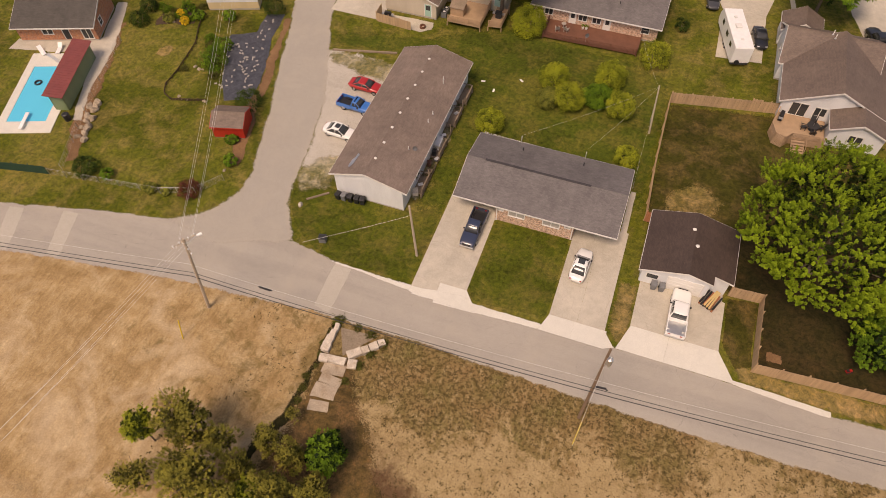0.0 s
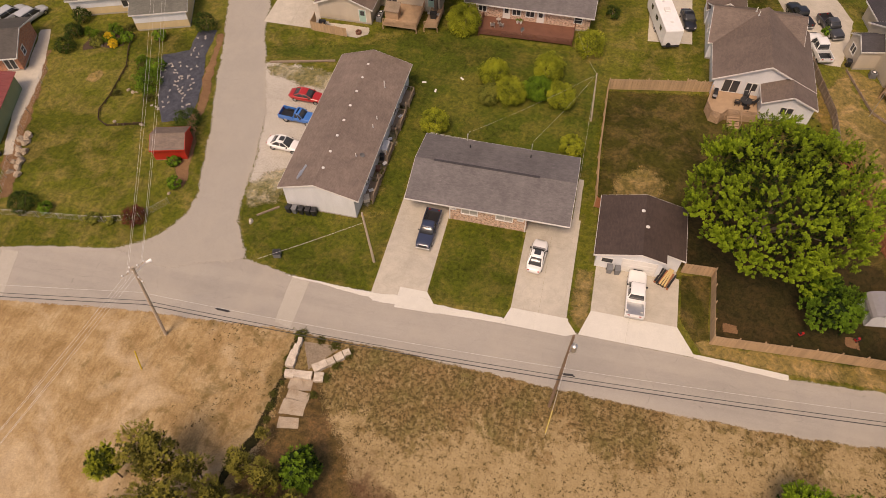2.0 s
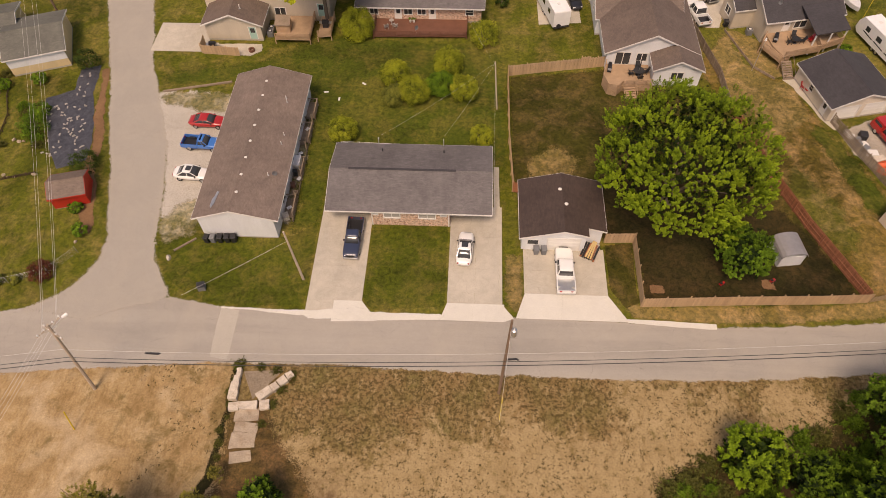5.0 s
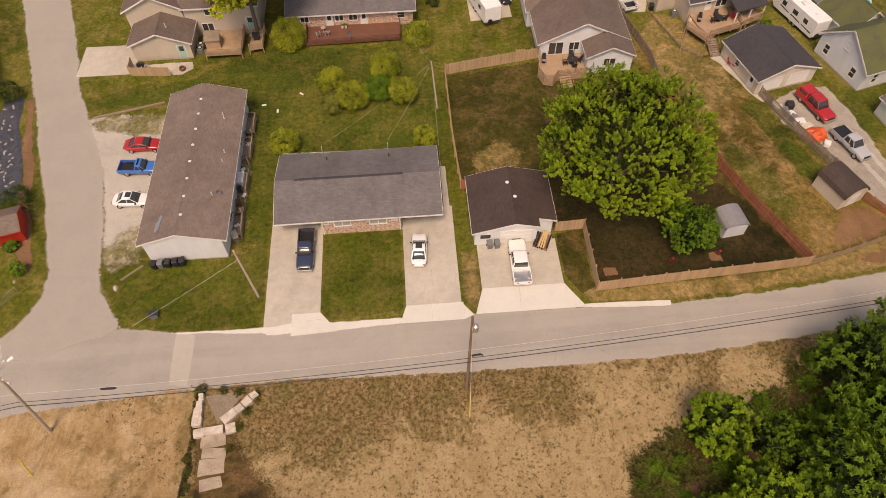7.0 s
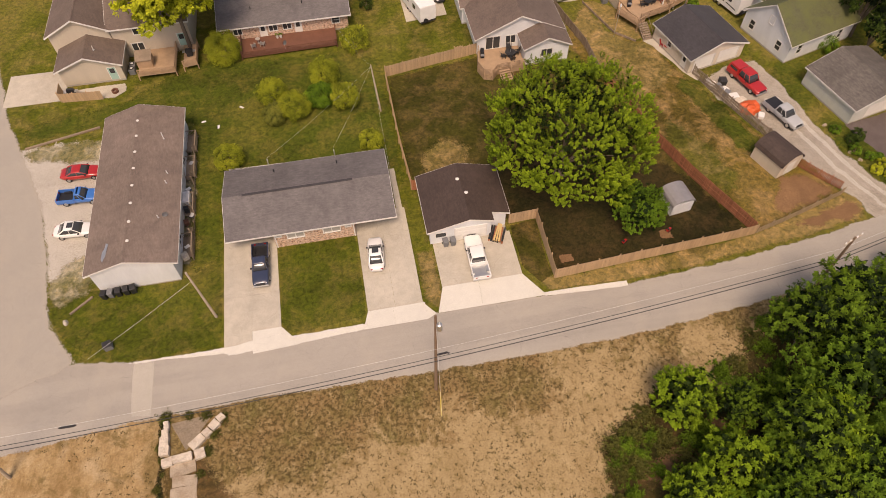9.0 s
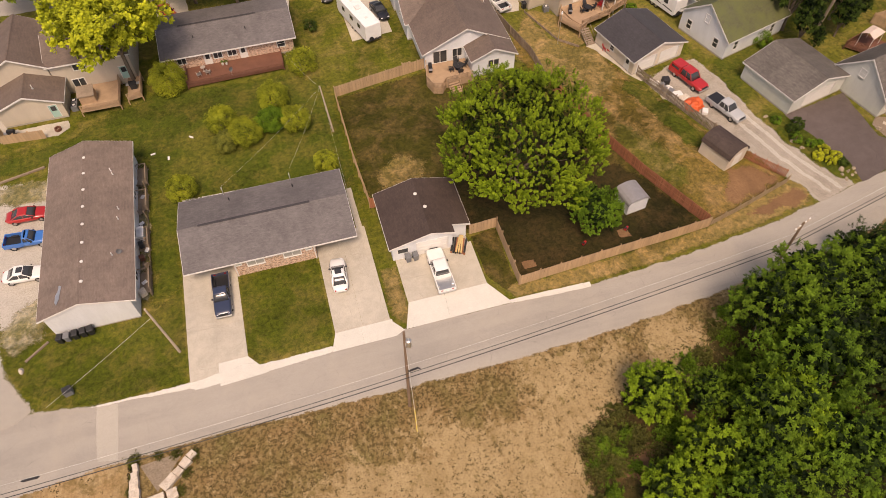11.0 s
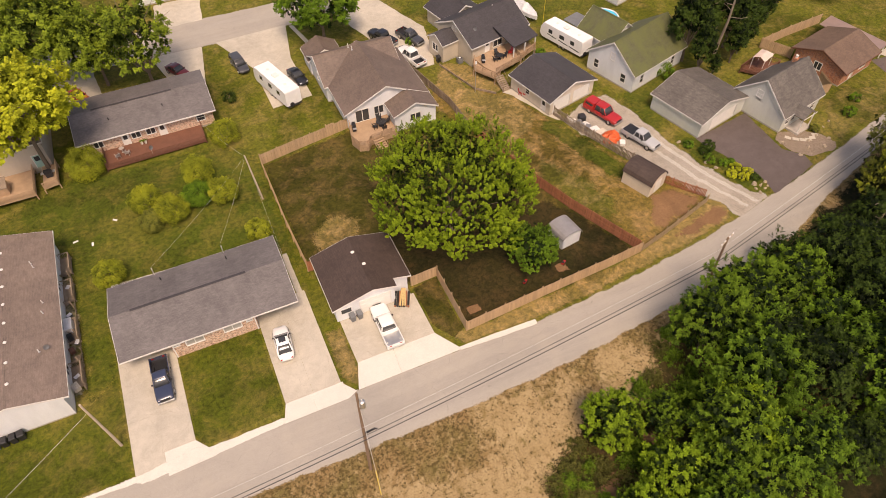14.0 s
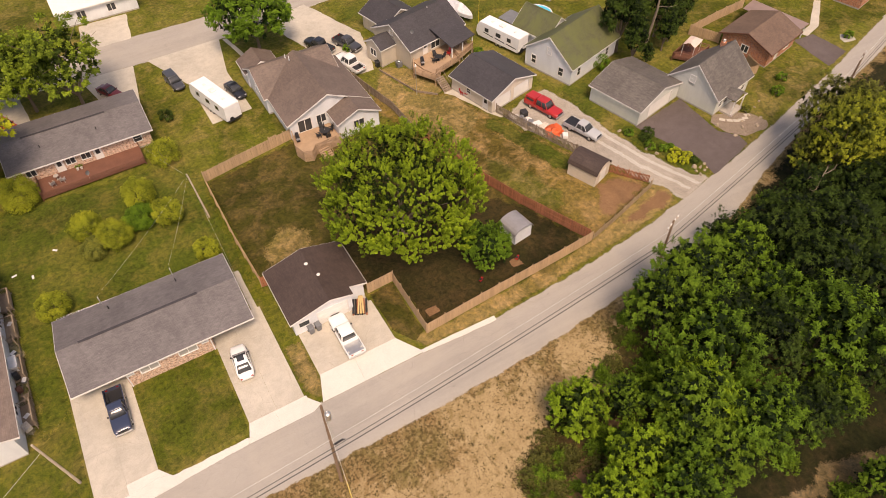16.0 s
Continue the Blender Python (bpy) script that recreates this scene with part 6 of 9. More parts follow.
for k, (x, y, r, h, mt, lb_) in enumerate([
    (-60.6, 37.4, 1.7, 1.5, "leaf_deep", "low dark green juniper by the street fence"), (-57.6, 37.4, 0.9, 1.0, "leaf_green", "small green shrub along the street"), (-51.4, 37.3, 0.9, 1.0, "leaf_olive", "dry scrubby shrub along the street"), (-49.4, 37.6, 0.7, 0.8, "leaf_olive", "dry scrubby shrub along the street"),
    (-46.6, 38.4, 1.5, 1.3, "leaf_red", "low dark red barberry shrub"), (-44.3, 44.2, 0.9, 1.3, "leaf_green", "young green shrub by the side street"), (-47.0, 53.9, 1.9, 2.4, "leaf_deep", "dense green shrub beside the red shed"), (-56.2, 60.2, 2.0, 1.5, "leaf_green", "leafy green shrub by the vegetable bed"),
    (-56.6, 63.4, 1.5, 1.3, "leaf_green", "leafy green shrub by the vegetable bed"), (-53.4, 73.0, 1.7, 2.4, "leaf_deep", "dark green shrub at the yellow house corner"), (-59.1, 69.5, 1.1, 1.2, "leaf_green", "green shrub against the yellow house"), (-66.0, 69.4, 1.1, 1.3, "leaf_green", "green garden shrub in a flower bed"),
    (-63.6, 68.2, 1.0, 1.2, "leaf_green", "green garden shrub in a flower bed"), (-67.6, 66.4, 1.0, 0.9, "leaf_olive", "green garden perennial in a flower bed"), (-65.0, 66.6, 0.6, 0.9, "flower_yellow", "yellow flowering perennials in the garden bed"), (-66.6, 68.0, 0.5, 0.8, "flower_yellow", "yellow flowering perennials in the garden bed"),
    (-46.2, 47.6, 0.9, 0.9, "leaf_green", "small green shrub before the red shed"), (-71.2, 64.4, 1.5, 1.6, "leaf_deep", "dark hedge shrub along the neighbour's wall"), (-71.8, 67.6, 1.4, 1.6, "leaf_deep", "dark hedge shrub along the neighbour's wall"), (-72.4, 71, 1.4, 1.8, "leaf_deep", "dark hedge shrub along the neighbour's wall"),
    (61.4, 49.6, 1.0, 1.4, "leaf_deep", "dark green shrub at the garage corner"), (66.4, 66.4, 1.6, 2.0, "leaf_green", "leafy shrub behind the pale garage"), (88.0, 49.4, 0.9, 1.0, "leaf_green", "green shrub on the front lawn"), (84.6, 47.2, 1.0, 1.2, "leaf_green", "green shrub on the front lawn"), (77.6, 46.6, 0.8, 0.9, "leaf_olive", "pale green shrub by the cottage step"),
    (106.2, 51.8, 0.8, 1.2, "leaf_green", "small round evergreen in a stone bed"), (34.6, 91.4, 0.9, 1.1, "leaf_green", "clipped green shrub by the parked trucks"), (52.2, 79.4, 0.9, 0.9, "leaf_green", "low green shrub at the deck's end")]):
    shrub("shrub", x, y, r, h, M[mt], lb_, 70 + k, int(26 + 26 * r), 26, 0.2)
for k, (x, y) in enumerate([(61.0, 44.2), (62.4, 45.0), (62.0, 43.0), (63.2, 43.6)]):
    shrub("shrub", x, y, 0.75, 0.8, M["leaf_yellow"], "yellow-green hydrangea in the border bed", 120 + k, 34, 26, 0.18, group="border hydrangeas")

for k, (x, y, r, h, mt) in enumerate([(60.2, 47.6, 0.9, 0.9, "leaf_green"), (60.6, 49.4, 0.8, 0.8, "leaf_deep"), (61.4, 46.4, 0.7, 0.7, "leaf_green"), (63.4, 42.4, 0.7, 0.6, "leaf_deep"), (62.6, 46.2, 0.6, 0.5, "leaf_green"), (59.6, 51.4, 0.8, 0.7, "leaf_green")]):
    shrub("shrub", x, y, r, h, M[mt], "leafy green perennial in the border bed", 140 + k, 34, 26, 0.18, group="border plants")

# clumps of coarse grass standing in the dry field
rng = np.random.default_rng(5)
verts, faces = [], []
for _ in range(60000):
    x, y = rng.uniform(-34, 46), rng.uniform(7, 28.2)
    if len(faces) > 30000:
        break
    if -23.5 < x < -16 and y > 17:
        continue
    dens = noise.noise(Vector((x * 0.16, y * 0.16, 3))) + 0.5 * noise.noise(Vector((x * 0.6, y * 0.6, 9)))
    edge = 0.2
    if x < -24:
        edge -= 0.35
    if dens + edge < rng.uniform(-0.25, 0.55):
        continue
    s = rng.uniform(0.06, 0.16)
    for _k in range(8):
        a, l = rng.uniform(0, 6.28), rng.uniform(0.5, 1.0) * s
        ox, oy = rng.normal(0, s * 0.55), rng.normal(0, s * 0.55)
        b = len(verts)
        verts += [(x + ox - math.sin(a) * l * 0.4, y + oy + math.cos(a) * l * 0.4, 0.01), (x + ox + math.sin(a) * l * 0.4, y + oy - math.cos(a) * l * 0.4, 0.01), (x + ox + math.cos(a) * l, y + oy + math.sin(a) * l, s * 0.3)]
        faces.append((b, b + 1, b + 2))
me = bpy.data.meshes.new("grass_clumps")
me.from_pydata(verts, [], faces)
me.materials.append(foliage("coarse_dry_grass", (0.060, 0.044, 0.015), (0.155, 0.110, 0.040)))
tagged(new("grass_clumps", me), "coarse brown-green grass clumps in the dry field", "grass", kind="stuff")


# ---- vehicles ----
PAINT = {k: paint(k + "_car_paint", c) for k, c in {"white": (0.78, 0.77, 0.74), "red": (0.42, 0.02, 0.018), "blue": (0.03, 0.16, 0.48), "navy": (0.03, 0.04, 0.075), "black": (0.015, 0.015, 0.018), "silver": (0.42, 0.43, 0.43), "maroon": (0.12, 0.012, 0.014), "charcoal": (0.05, 0.05, 0.052)}.items()}


def hull_ring(x, hw, z0, z1):
    """A rounded body section at x: full sides, a slightly crowned top."""
    ring = []
    for j in range(20):
        a = 2 * math.pi * (j + 0.5) / 20
        c, w = math.cos(a), math.sin(a)
        ring.append((x, hw * math.copysign(abs(c) ** 0.4, c), (z0 + z1) / 2 + (z1 - z0) / 2 * math.copysign(abs(w) ** 0.5, w)))
    return ring


def wheels(root, xs, hw, r, material=None):
    for x in xs:
        for sg in (-1, 1):
            bm = bmesh.new()
            tube(bm, (x, sg * (hw - 0.24), r), (x, sg * (hw - 0.02), r), r, r, 18)
            tyre = part("wheel", bm, M["rubber"], root)
            bm = bmesh.new()
            tube(bm, (x, sg * (hw - 0.05), r), (x, sg * (hw + 0.005), r), r * 0.62, r * 0.58, 14)
            part("rim", bm, material or M["rim"], tyre)


def oblong(x0, x1, hw, z, r, n=5):
    """A rounded rectangle in plan."""
    out = []
    for cx, cy, a0 in ((x1 - r, hw - r, 0), (x0 + r, hw - r, 90), (x0 + r, -hw + r, 180), (x1 - r, -hw + r, 270)):
        for k in range(n):
            a = radians(a0 + 90 * k / (n - 1))
            out.append((cx + r * math.cos(a), cy + r * math.sin(a), z))
    return out


def cabin(root, coat, base, roof, zb, zr, hwb, hwr, sunroof=False):
    """Dark glass, a painted crowned roof, and pillars. base and roof: (rear x, front x)."""
    bm = bmesh.new()
    loft(bm, [oblong(*base, hwb, zb, 0.25), oblong(base[0] * 0.45 + roof[0] * 0.55, base[1] * 0.5 + roof[1] * 0.5, hwb * 0.42 + hwr * 0.58, (zb + zr) / 2, 0.24), oblong(*roof, hwr, zr, 0.22)])
    part("glass", bm, M["glass"], root, "dark tinted windows", smooth=True)
    bm = bmesh.new()
    loft(bm, [oblong(roof[0] - 0.05, roof[1] + 0.05, hwr + 0.03, zr - 0.05, 0.24), oblong(roof[0] - 0.03, roof[1] + 0.03, hwr + 0.01, zr + 0.01, 0.24), oblong(roof[0] + 0.08, roof[1] - 0.08, hwr * 0.9, zr + 0.05, 0.2), oblong(roof[0] + 0.3, roof[1] - 0.3, hwr * 0.6, zr + 0.07, 0.12)])
    rf = part("roof", bm, coat, root, smooth=True)
    if sunroof:
        m = sum(roof) / 2 + 0.15
        part_box("sunroof", (m - 0.32, -hwr * 0.55, zr + 0.06, m + 0.32, hwr * 0.55, zr + 0.078), M["glass"], rf)
    mid_lo, mid_hi = (base[0] * 0.48 + base[1] * 0.52), (roof[0] * 0.45 + roof[1] * 0.55)
    for sg in (-1, 1):
        for xb, xt, i in ((base[0] + 0.1, roof[0] + 0.08, 0.07), (base[1] - 0.1, roof[1] - 0.06, 0.045), (mid_lo, mid_hi, 0.035)):
            bm = bmesh.new()
            edge = 0.95 if xb != mid_lo else 1.0
            tube(bm, (xb, sg * hwb * edge, zb), (xt, sg * hwr * edge, zr), i, i, 6)
            part("pillar", bm, coat, root)


def shell(bm, h, hw, z0, tops, n=15):
    """A car body: a rounded plan, a bellied section, and a top line given as (x, height)."""
    rings = []
    for k in range(n):
        u = -1 + 2 * k / (n - 1)
        u = math.copysign(abs(u) ** 0.75, u)
        x = h * u
        w = hw * (1 - min(1, abs(u)) ** 7 * 0.32) * (1 - 0.06 * max(0, u))
        z1 = next((za + (zb_ - za) * (x - xa) / (xb - xa) for (xa, za), (xb, zb_) in zip(tops, tops[1:]) if xa <= x <= xb), tops[-1][1])
        lift = z0 + 0.16 * abs(u) ** 6
        ring = []
        for j in range(16):
            a = 2 * math.pi * (j + 0.5) / 16
            c, s = math.cos(a), math.sin(a)
            ring.append((x, w * math.copysign(abs(c) ** 0.45, c), (lift + z1) / 2 + (z1 - lift) / 2 * math.copysign(abs(s) ** 0.55, s)))
        rings.append(ring)
    loft(bm, rings)


def lamps(root, front, rear, hw, z):
    for sg in (-1, 1):
        part_box("headlight", (front - 0.2, sg * hw * 0.56 - 0.17, z, front - 0.02, sg * hw * 0.56 + 0.17, z + 0.13), M["lamp_glass"], root, bevel=0.02)
        part_box("tail_light", (rear - 0.01, sg * hw * 0.6 - 0.12, z + 0.06, rear + 0.12, sg * hw * 0.6 + 0.12, z + 0.24), M["tail_red"], root, bevel=0.02)
        bm = bmesh.new()
        box(bm, 0.62, sg * (hw + 0.02) - 0.09, z + 0.3, 0.78, sg * (hw + 0.02) + 0.09, z + 0.44)
        part("mirror", bm, M["black_plastic"], root, bevel=0.02)


def car(name, x, y, rz, coat, label, L=4.6, Wd=1.82, top=1.45, hatch=False, sunroof=False, stripe=False):
    root = thing(name, x, y, 0.04, rz, label, "car")
    h, hw = L / 2, Wd / 2
    bm = bmesh.new()
    if hatch:
        tops = [(-h, 0.84), (-h + 0.15, 1.0), (-h * 0.3, 1.02), (h * 0.4, 0.99), (h * 0.75, 0.88), (h, 0.66)]
    else:
        tops = [(-h, 0.76), (-h + 0.2, 0.92), (-h * 0.5, 0.98), (h * 0.38, 0.97), (h * 0.75, 0.84), (h, 0.6)]
    shell(bm, h, hw, 0.2, tops)
    part("body", bm, coat, root, smooth=True)
    if hatch:
        cabin(root, coat, (-h + 0.1, h * 0.46), (-h + 0.26, h * 0.1), 0.97, top, hw * 0.9, hw * 0.78, sunroof)
    else:
        cabin(root, coat, (-h * 0.72, h * 0.44), (-h * 0.36, h * 0.06), 0.93, top, hw * 0.9, hw * 0.73, sunroof)
    bm = bmesh.new()
    box(bm, h - 0.1, -hw * 0.45, 0.32, h + 0.015, hw * 0.45, 0.5)
    part("grille", bm, M["black_plastic"], root)
    wheels(root, (-h * 0.6, h * 0.62), hw, 0.33)
    lamps(root, h - 0.12, -h + 0.02, hw, 0.55)
    return root


def pickup(name, x, y, rz, coat, label, L=5.7, Wd=1.95, top=1.85, crew=True, bed=None, cover=False, cap=False):
    root = thing(name, x, y, 0.04, rz, label, "pickup truck")
    h, hw = L / 2, Wd / 2
    split = -h + (1.85 if crew else 2.1)
    bm = bmesh.new()
    loft(bm, [hull_ring(split, hw, 0.4, 1.12), hull_ring(split + 0.8, hw, 0.38, 1.14), hull_ring(h * 0.35, hw, 0.38, 1.14), hull_ring(h - 0.9, hw * 0.98, 0.4, 1.12), hull_ring(h - 0.4, hw * 0.95, 0.4, 1.06), hull_ring(h - 0.12, hw * 0.89, 0.42, 0.98), hull_ring(h, hw * 0.78, 0.5, 0.86)])
    part("body", bm, coat, root, smooth=True)
    front = h * 0.42
    cabin(root, coat, (split + 0.04, front), (split + 0.18, front - 0.62), 1.12, top, hw * 0.9, hw * 0.73)
    bm = bmesh.new()
    t = 0.09
    box(bm, -h, -hw, 0.5, split, -hw + t, 1.1)
    box(bm, -h, hw - t, 0.5, split, hw, 1.1)
    box(bm, -h, -hw + t, 0.5, -h + 0.07, hw - t, 1.08)
    box(bm, split - 0.06, -hw + t, 0.5, split, hw - t, 1.1)
    bedp = part("bed", bm, coat, root)
    bm = bmesh.new()
    box(bm, -h + 0.07, -hw + t, 0.5, split - 0.06, hw - t, 0.62)
    for sg in (-1, 1):
        box(bm, -h * 0.75, sg * (hw - 0.22) - 0.12, 0.62, -h * 0.75 + 0.8, sg * (hw - 0.22) + 0.12, 0.82)
    part("bed_floor", bm, bed or M["black_plastic"], bedp)
    if cover:
        part_box("bed_cover", (-h + 0.04, -hw + 0.05, 1.1, split - 0.02, hw - 0.05, 1.14), M["black_plastic"], root, "black folding bed cover", bevel=0.015)
    if cap:
        bm = bmesh.new()
        loft(bm, [[(a, -hw * 0.93, 1.1), (b, -hw * 0.8, 1.78)][0:1] + [(split - 0.02, -hw * 0.93, 1.1), (split - 0.02, hw * 0.93, 1.1), (a, hw * 0.93, 1.1)] for a, b in ((-h, -h),)] + [[(-h + 0.12, -hw * 0.78, 1.8), (split - 0.04, -hw * 0.78, 1.82), (split - 0.04, hw * 0.78, 1.82), (-h + 0.12, hw * 0.78, 1.8)]])
        cp = part("canopy", bm, coat, root, "truck cap in body colour")
        for sg in (-1, 1):
            part_box("window", (-h + 0.3, sg * hw * 0.875 - 0.02, 1.3, split - 0.25, sg * hw * 0.875 + 0.02, 1.62), M["glass"], cp)
    part_box("bumper", (-h - 0.1, -hw * 0.95, 0.5, -h, hw * 0.95, 0.68), M["metal"], root, "chrome rear bumper", bevel=0.02)
    part_box("bumper", (h - 0.05, -hw * 0.9, 0.45, h + 0.1, hw * 0.9, 0.66), M["metal"], root, bevel=0.02)
    part_box("grille", (h - 0.06, -hw * 0.5, 0.68, h + 0.03, hw * 0.5, 0.95), M["black_plastic"], root)
    wheels(root, (-h * 0.6, h * 0.63), hw, 0.4)
    lamps(root, h - 0.02, -h - 0.01, hw, 0.78)
    return root


def travel_trailer(name, x, y, rz, label, L=9.0, Wd=2.5, top=3.2, stripes=True):
    root = thing(name, x, y, 0.0, rz, label, "travel trailer")
    h, hw = L / 2, Wd / 2
    bm = bmesh.new()
    side = [(-h, 0.7), (-h + 0.15, 0.55), (h - 0.5, 0.55), (h, 1.1), (h - 0.12, 2.2), (h - 0.7, top), (-h + 0.1, top), (-h, top - 0.15)]
    loft(bm, [[(a, -hw, b) for a, b in side], [(a, hw, b) for a, b in side]])
    body = part("body", bm, M["white_plastic"], root)
    part_box("roof_unit", (-0.5, -0.42, top, 0.4, 0.42, top + 0.26), M["trim"], root, "roof air-conditioning unit", bevel=0.05)
    for a in (-h * 0.6, h * 0.45):
        part_box("roof_vent", (a - 0.22, -0.22, top, a + 0.22, 0.22, top + 0.1), M["trim"], root, bevel=0.03)
    for sg in (-1, 1):
        for a, w in ((-h * 0.55, 0.8), (-h * 0.05, 1.0), (h * 0.5, 0.8)):
            part_box("window", (a - w / 2, sg * hw - 0.02, 1.75, a + w / 2, sg * hw + 0.02, 2.4), M["glass"], root)
        if stripes:
            bm = bmesh.new()
            for k in range(3):
                slab(bm, [(-h * 0.9 + k * 2.4, sg * (hw + 0.012), 1.2 + 0.1 * k), (-h * 0.9 + k * 2.4 + 2.0, sg * (hw + 0.012), 1.35 + 0.1 * k), (-h * 0.9 + k * 2.4 + 2.0, sg * (hw - 0.01), 1.35 + 0.1 * k), (-h * 0.9 + k * 2.4, sg * (hw - 0.01), 1.2 + 0.1 * k)], 0.16)
            part("stripe", bm, M["steel_dark"], body, "dark curved graphic stripes")
    part_box("bumper", (-h - 0.18, -hw * 0.9, 0.5, -h, hw * 0.9, 0.62), M["steel_dark"], root)
    bm = bmesh.new()
    tube(bm, (-h - 0.28, 0.45, 0.85), (-h - 0.08, 0.45, 0.85), 0.33, 0.33, 14)
    part("spare_wheel", bm, M["rubber"], root)
    part_box("door", (h * 0.18, -hw - 0.025, 0.75, h * 0.18 + 0.7, -hw + 0.01, 2.5), M["trim"], root)
    bm = bmesh.new()
    for sg in (-1, 1):
        tube(bm, (h - 0.3, sg * 0.5, 0.5), (h + 1.1, 0, 0.5), 0.05, 0.05, 6)
    part("hitch", bm, M["steel_dark"], root)
    wheels(root, (-0.75, 0.1), hw, 0.36)
    return root


pickup("pickup_truck", -12.75, 44.2, -91, PAINT["navy"], "dark navy pickup parked on the duplex driveway", 5.4, 1.85, 1.72, crew=False)
car("sedan_car", -0.15, 43.3, 86, PAINT["white"], "white sedan with dark glass parked on the driveway", 4.5, 1.8, 1.45, sunroof=True)
pickup("pickup_truck", 10.75, 40.7, 90, PAINT["white"], "white crew-cab pickup with an open bed", 5.8, 1.98, 1.9, bed=M["metal"])
car("muscle_car", -33.9, 62.2, -2, PAINT["red"], "red muscle car parked on the gravel lot", 4.8, 1.88, 1.32)
pickup("pickup_truck", -33.6, 58.2, -5, PAINT["blue"], "bright blue pickup with a black bed", 5.0, 1.8, 1.65, crew=False)
car("sedan_car", -33.6, 53.2, -4, PAINT["white"], "white sedan with dark windows on the gravel lot", 4.6, 1.84, 1.45, sunroof=True)
car("sport_utility_vehicle", 7.6, 96.6, -80, PAINT["charcoal"], "dark grey utility vehicle parked on the lawn edge", 4.6, 1.85, 1.7, hatch=True)
car("sedan_car", 15.0, 89.7, -78, PAINT["black"], "black sedan parked beside the camper", 4.7, 1.82, 1.42)
travel_trailer("travel_trailer", 11.4, 87.6, 106, "white camper trailer parked on the side lawn", 9.4, 2.5, 3.1, stripes=False)
car("sedan_car", -1.6, 99.2, -60, PAINT["maroon"], "dark maroon car half hidden behind the duplex", 4.6, 1.82, 1.45)
car("sedan_car", -16.4, 98.9, -60, PAINT["red"], "red car parked behind the duplex", 4.6, 1.82, 1.45)
pickup("pickup_truck", 30.7, 94.0, 111, PAINT["black"], "black truck with a covered bed", 5.6, 1.95, 1.85, cover=True)
pickup("pickup_truck", 34.9, 92.2, -70, PAINT["charcoal"], "dark grey pickup with an open bed", 5.3, 1.9, 1.8)
pickup("pickup_truck", 32.9, 87.0, 103, PAINT["white"], "white crew-cab pickup with a dark bed", 5.9, 1.98, 1.95)
pickup("pickup_truck", 52.5, 62.0, -74, PAINT["red"], "bright red pickup with a matching cap", 5.9, 2.0, 1.95, cap=True)
pickup("pickup_truck", 54.2, 55.0, -73, PAINT["silver"], "silver pickup with a black bed cover", 5.4, 1.9, 1.8, cover=True)
travel_trailer("travel_trailer", 57.0, 80.0, 107, "white travel trailer with dark stripes beside the house", 8.8, 2.5, 3.1)
car("sport_utility_vehicle", -83.4, 69.6, 70, PAINT["silver"], "silver utility vehicle on the neighbour's drive", 4.6, 1.85, 1.7, hatch=True)
car("sport_utility_vehicle", -80.1, 70.0, 72, PAINT["silver"], "pale silver van on the neighbour's drive", 4.8, 1.9, 1.75, hatch=True)

# boat under a cover
boat = thing("boat", 55.7, 91.2, 0, -83, "boat under a pale grey fitted cover on a trailer", "boat")
bm = bmesh.new()
loft(bm, [[(x, -w, 0.75), (x, w, 0.75), (x, w * 1.0, 1.35), (x, w * 0.35, h), (x, -w * 0.35, h), (x, -w, 1.35)] for x, w, h in ((-3.3, 1.0, 1.5), (-2.2, 1.15, 1.7), (-0.6, 1.2, 2.0), (0.3, 1.15, 2.2), (0.9, 1.05, 1.7), (2.4, 0.7, 1.5), (3.5, 0.12, 1.4))])
part("cover", bm, surface("pale_boat_cover", (0.6, 0.6, 0.6), 0.7, 0.15, 2.0), boat)
bm = bmesh.new()
loft(bm, [[(x, -w, 0.75), (x, 0, z), (x, w, 0.75)] for x, w, z in ((-3.2, 0.95, 0.45), (0, 1.1, 0.4), (2.4, 0.6, 0.5), (3.3, 0.1, 0.7))])
part("hull", bm, M["white_plastic"], boat)
wheels(boat, (-1.2, -0.5), 1.15, 0.3)


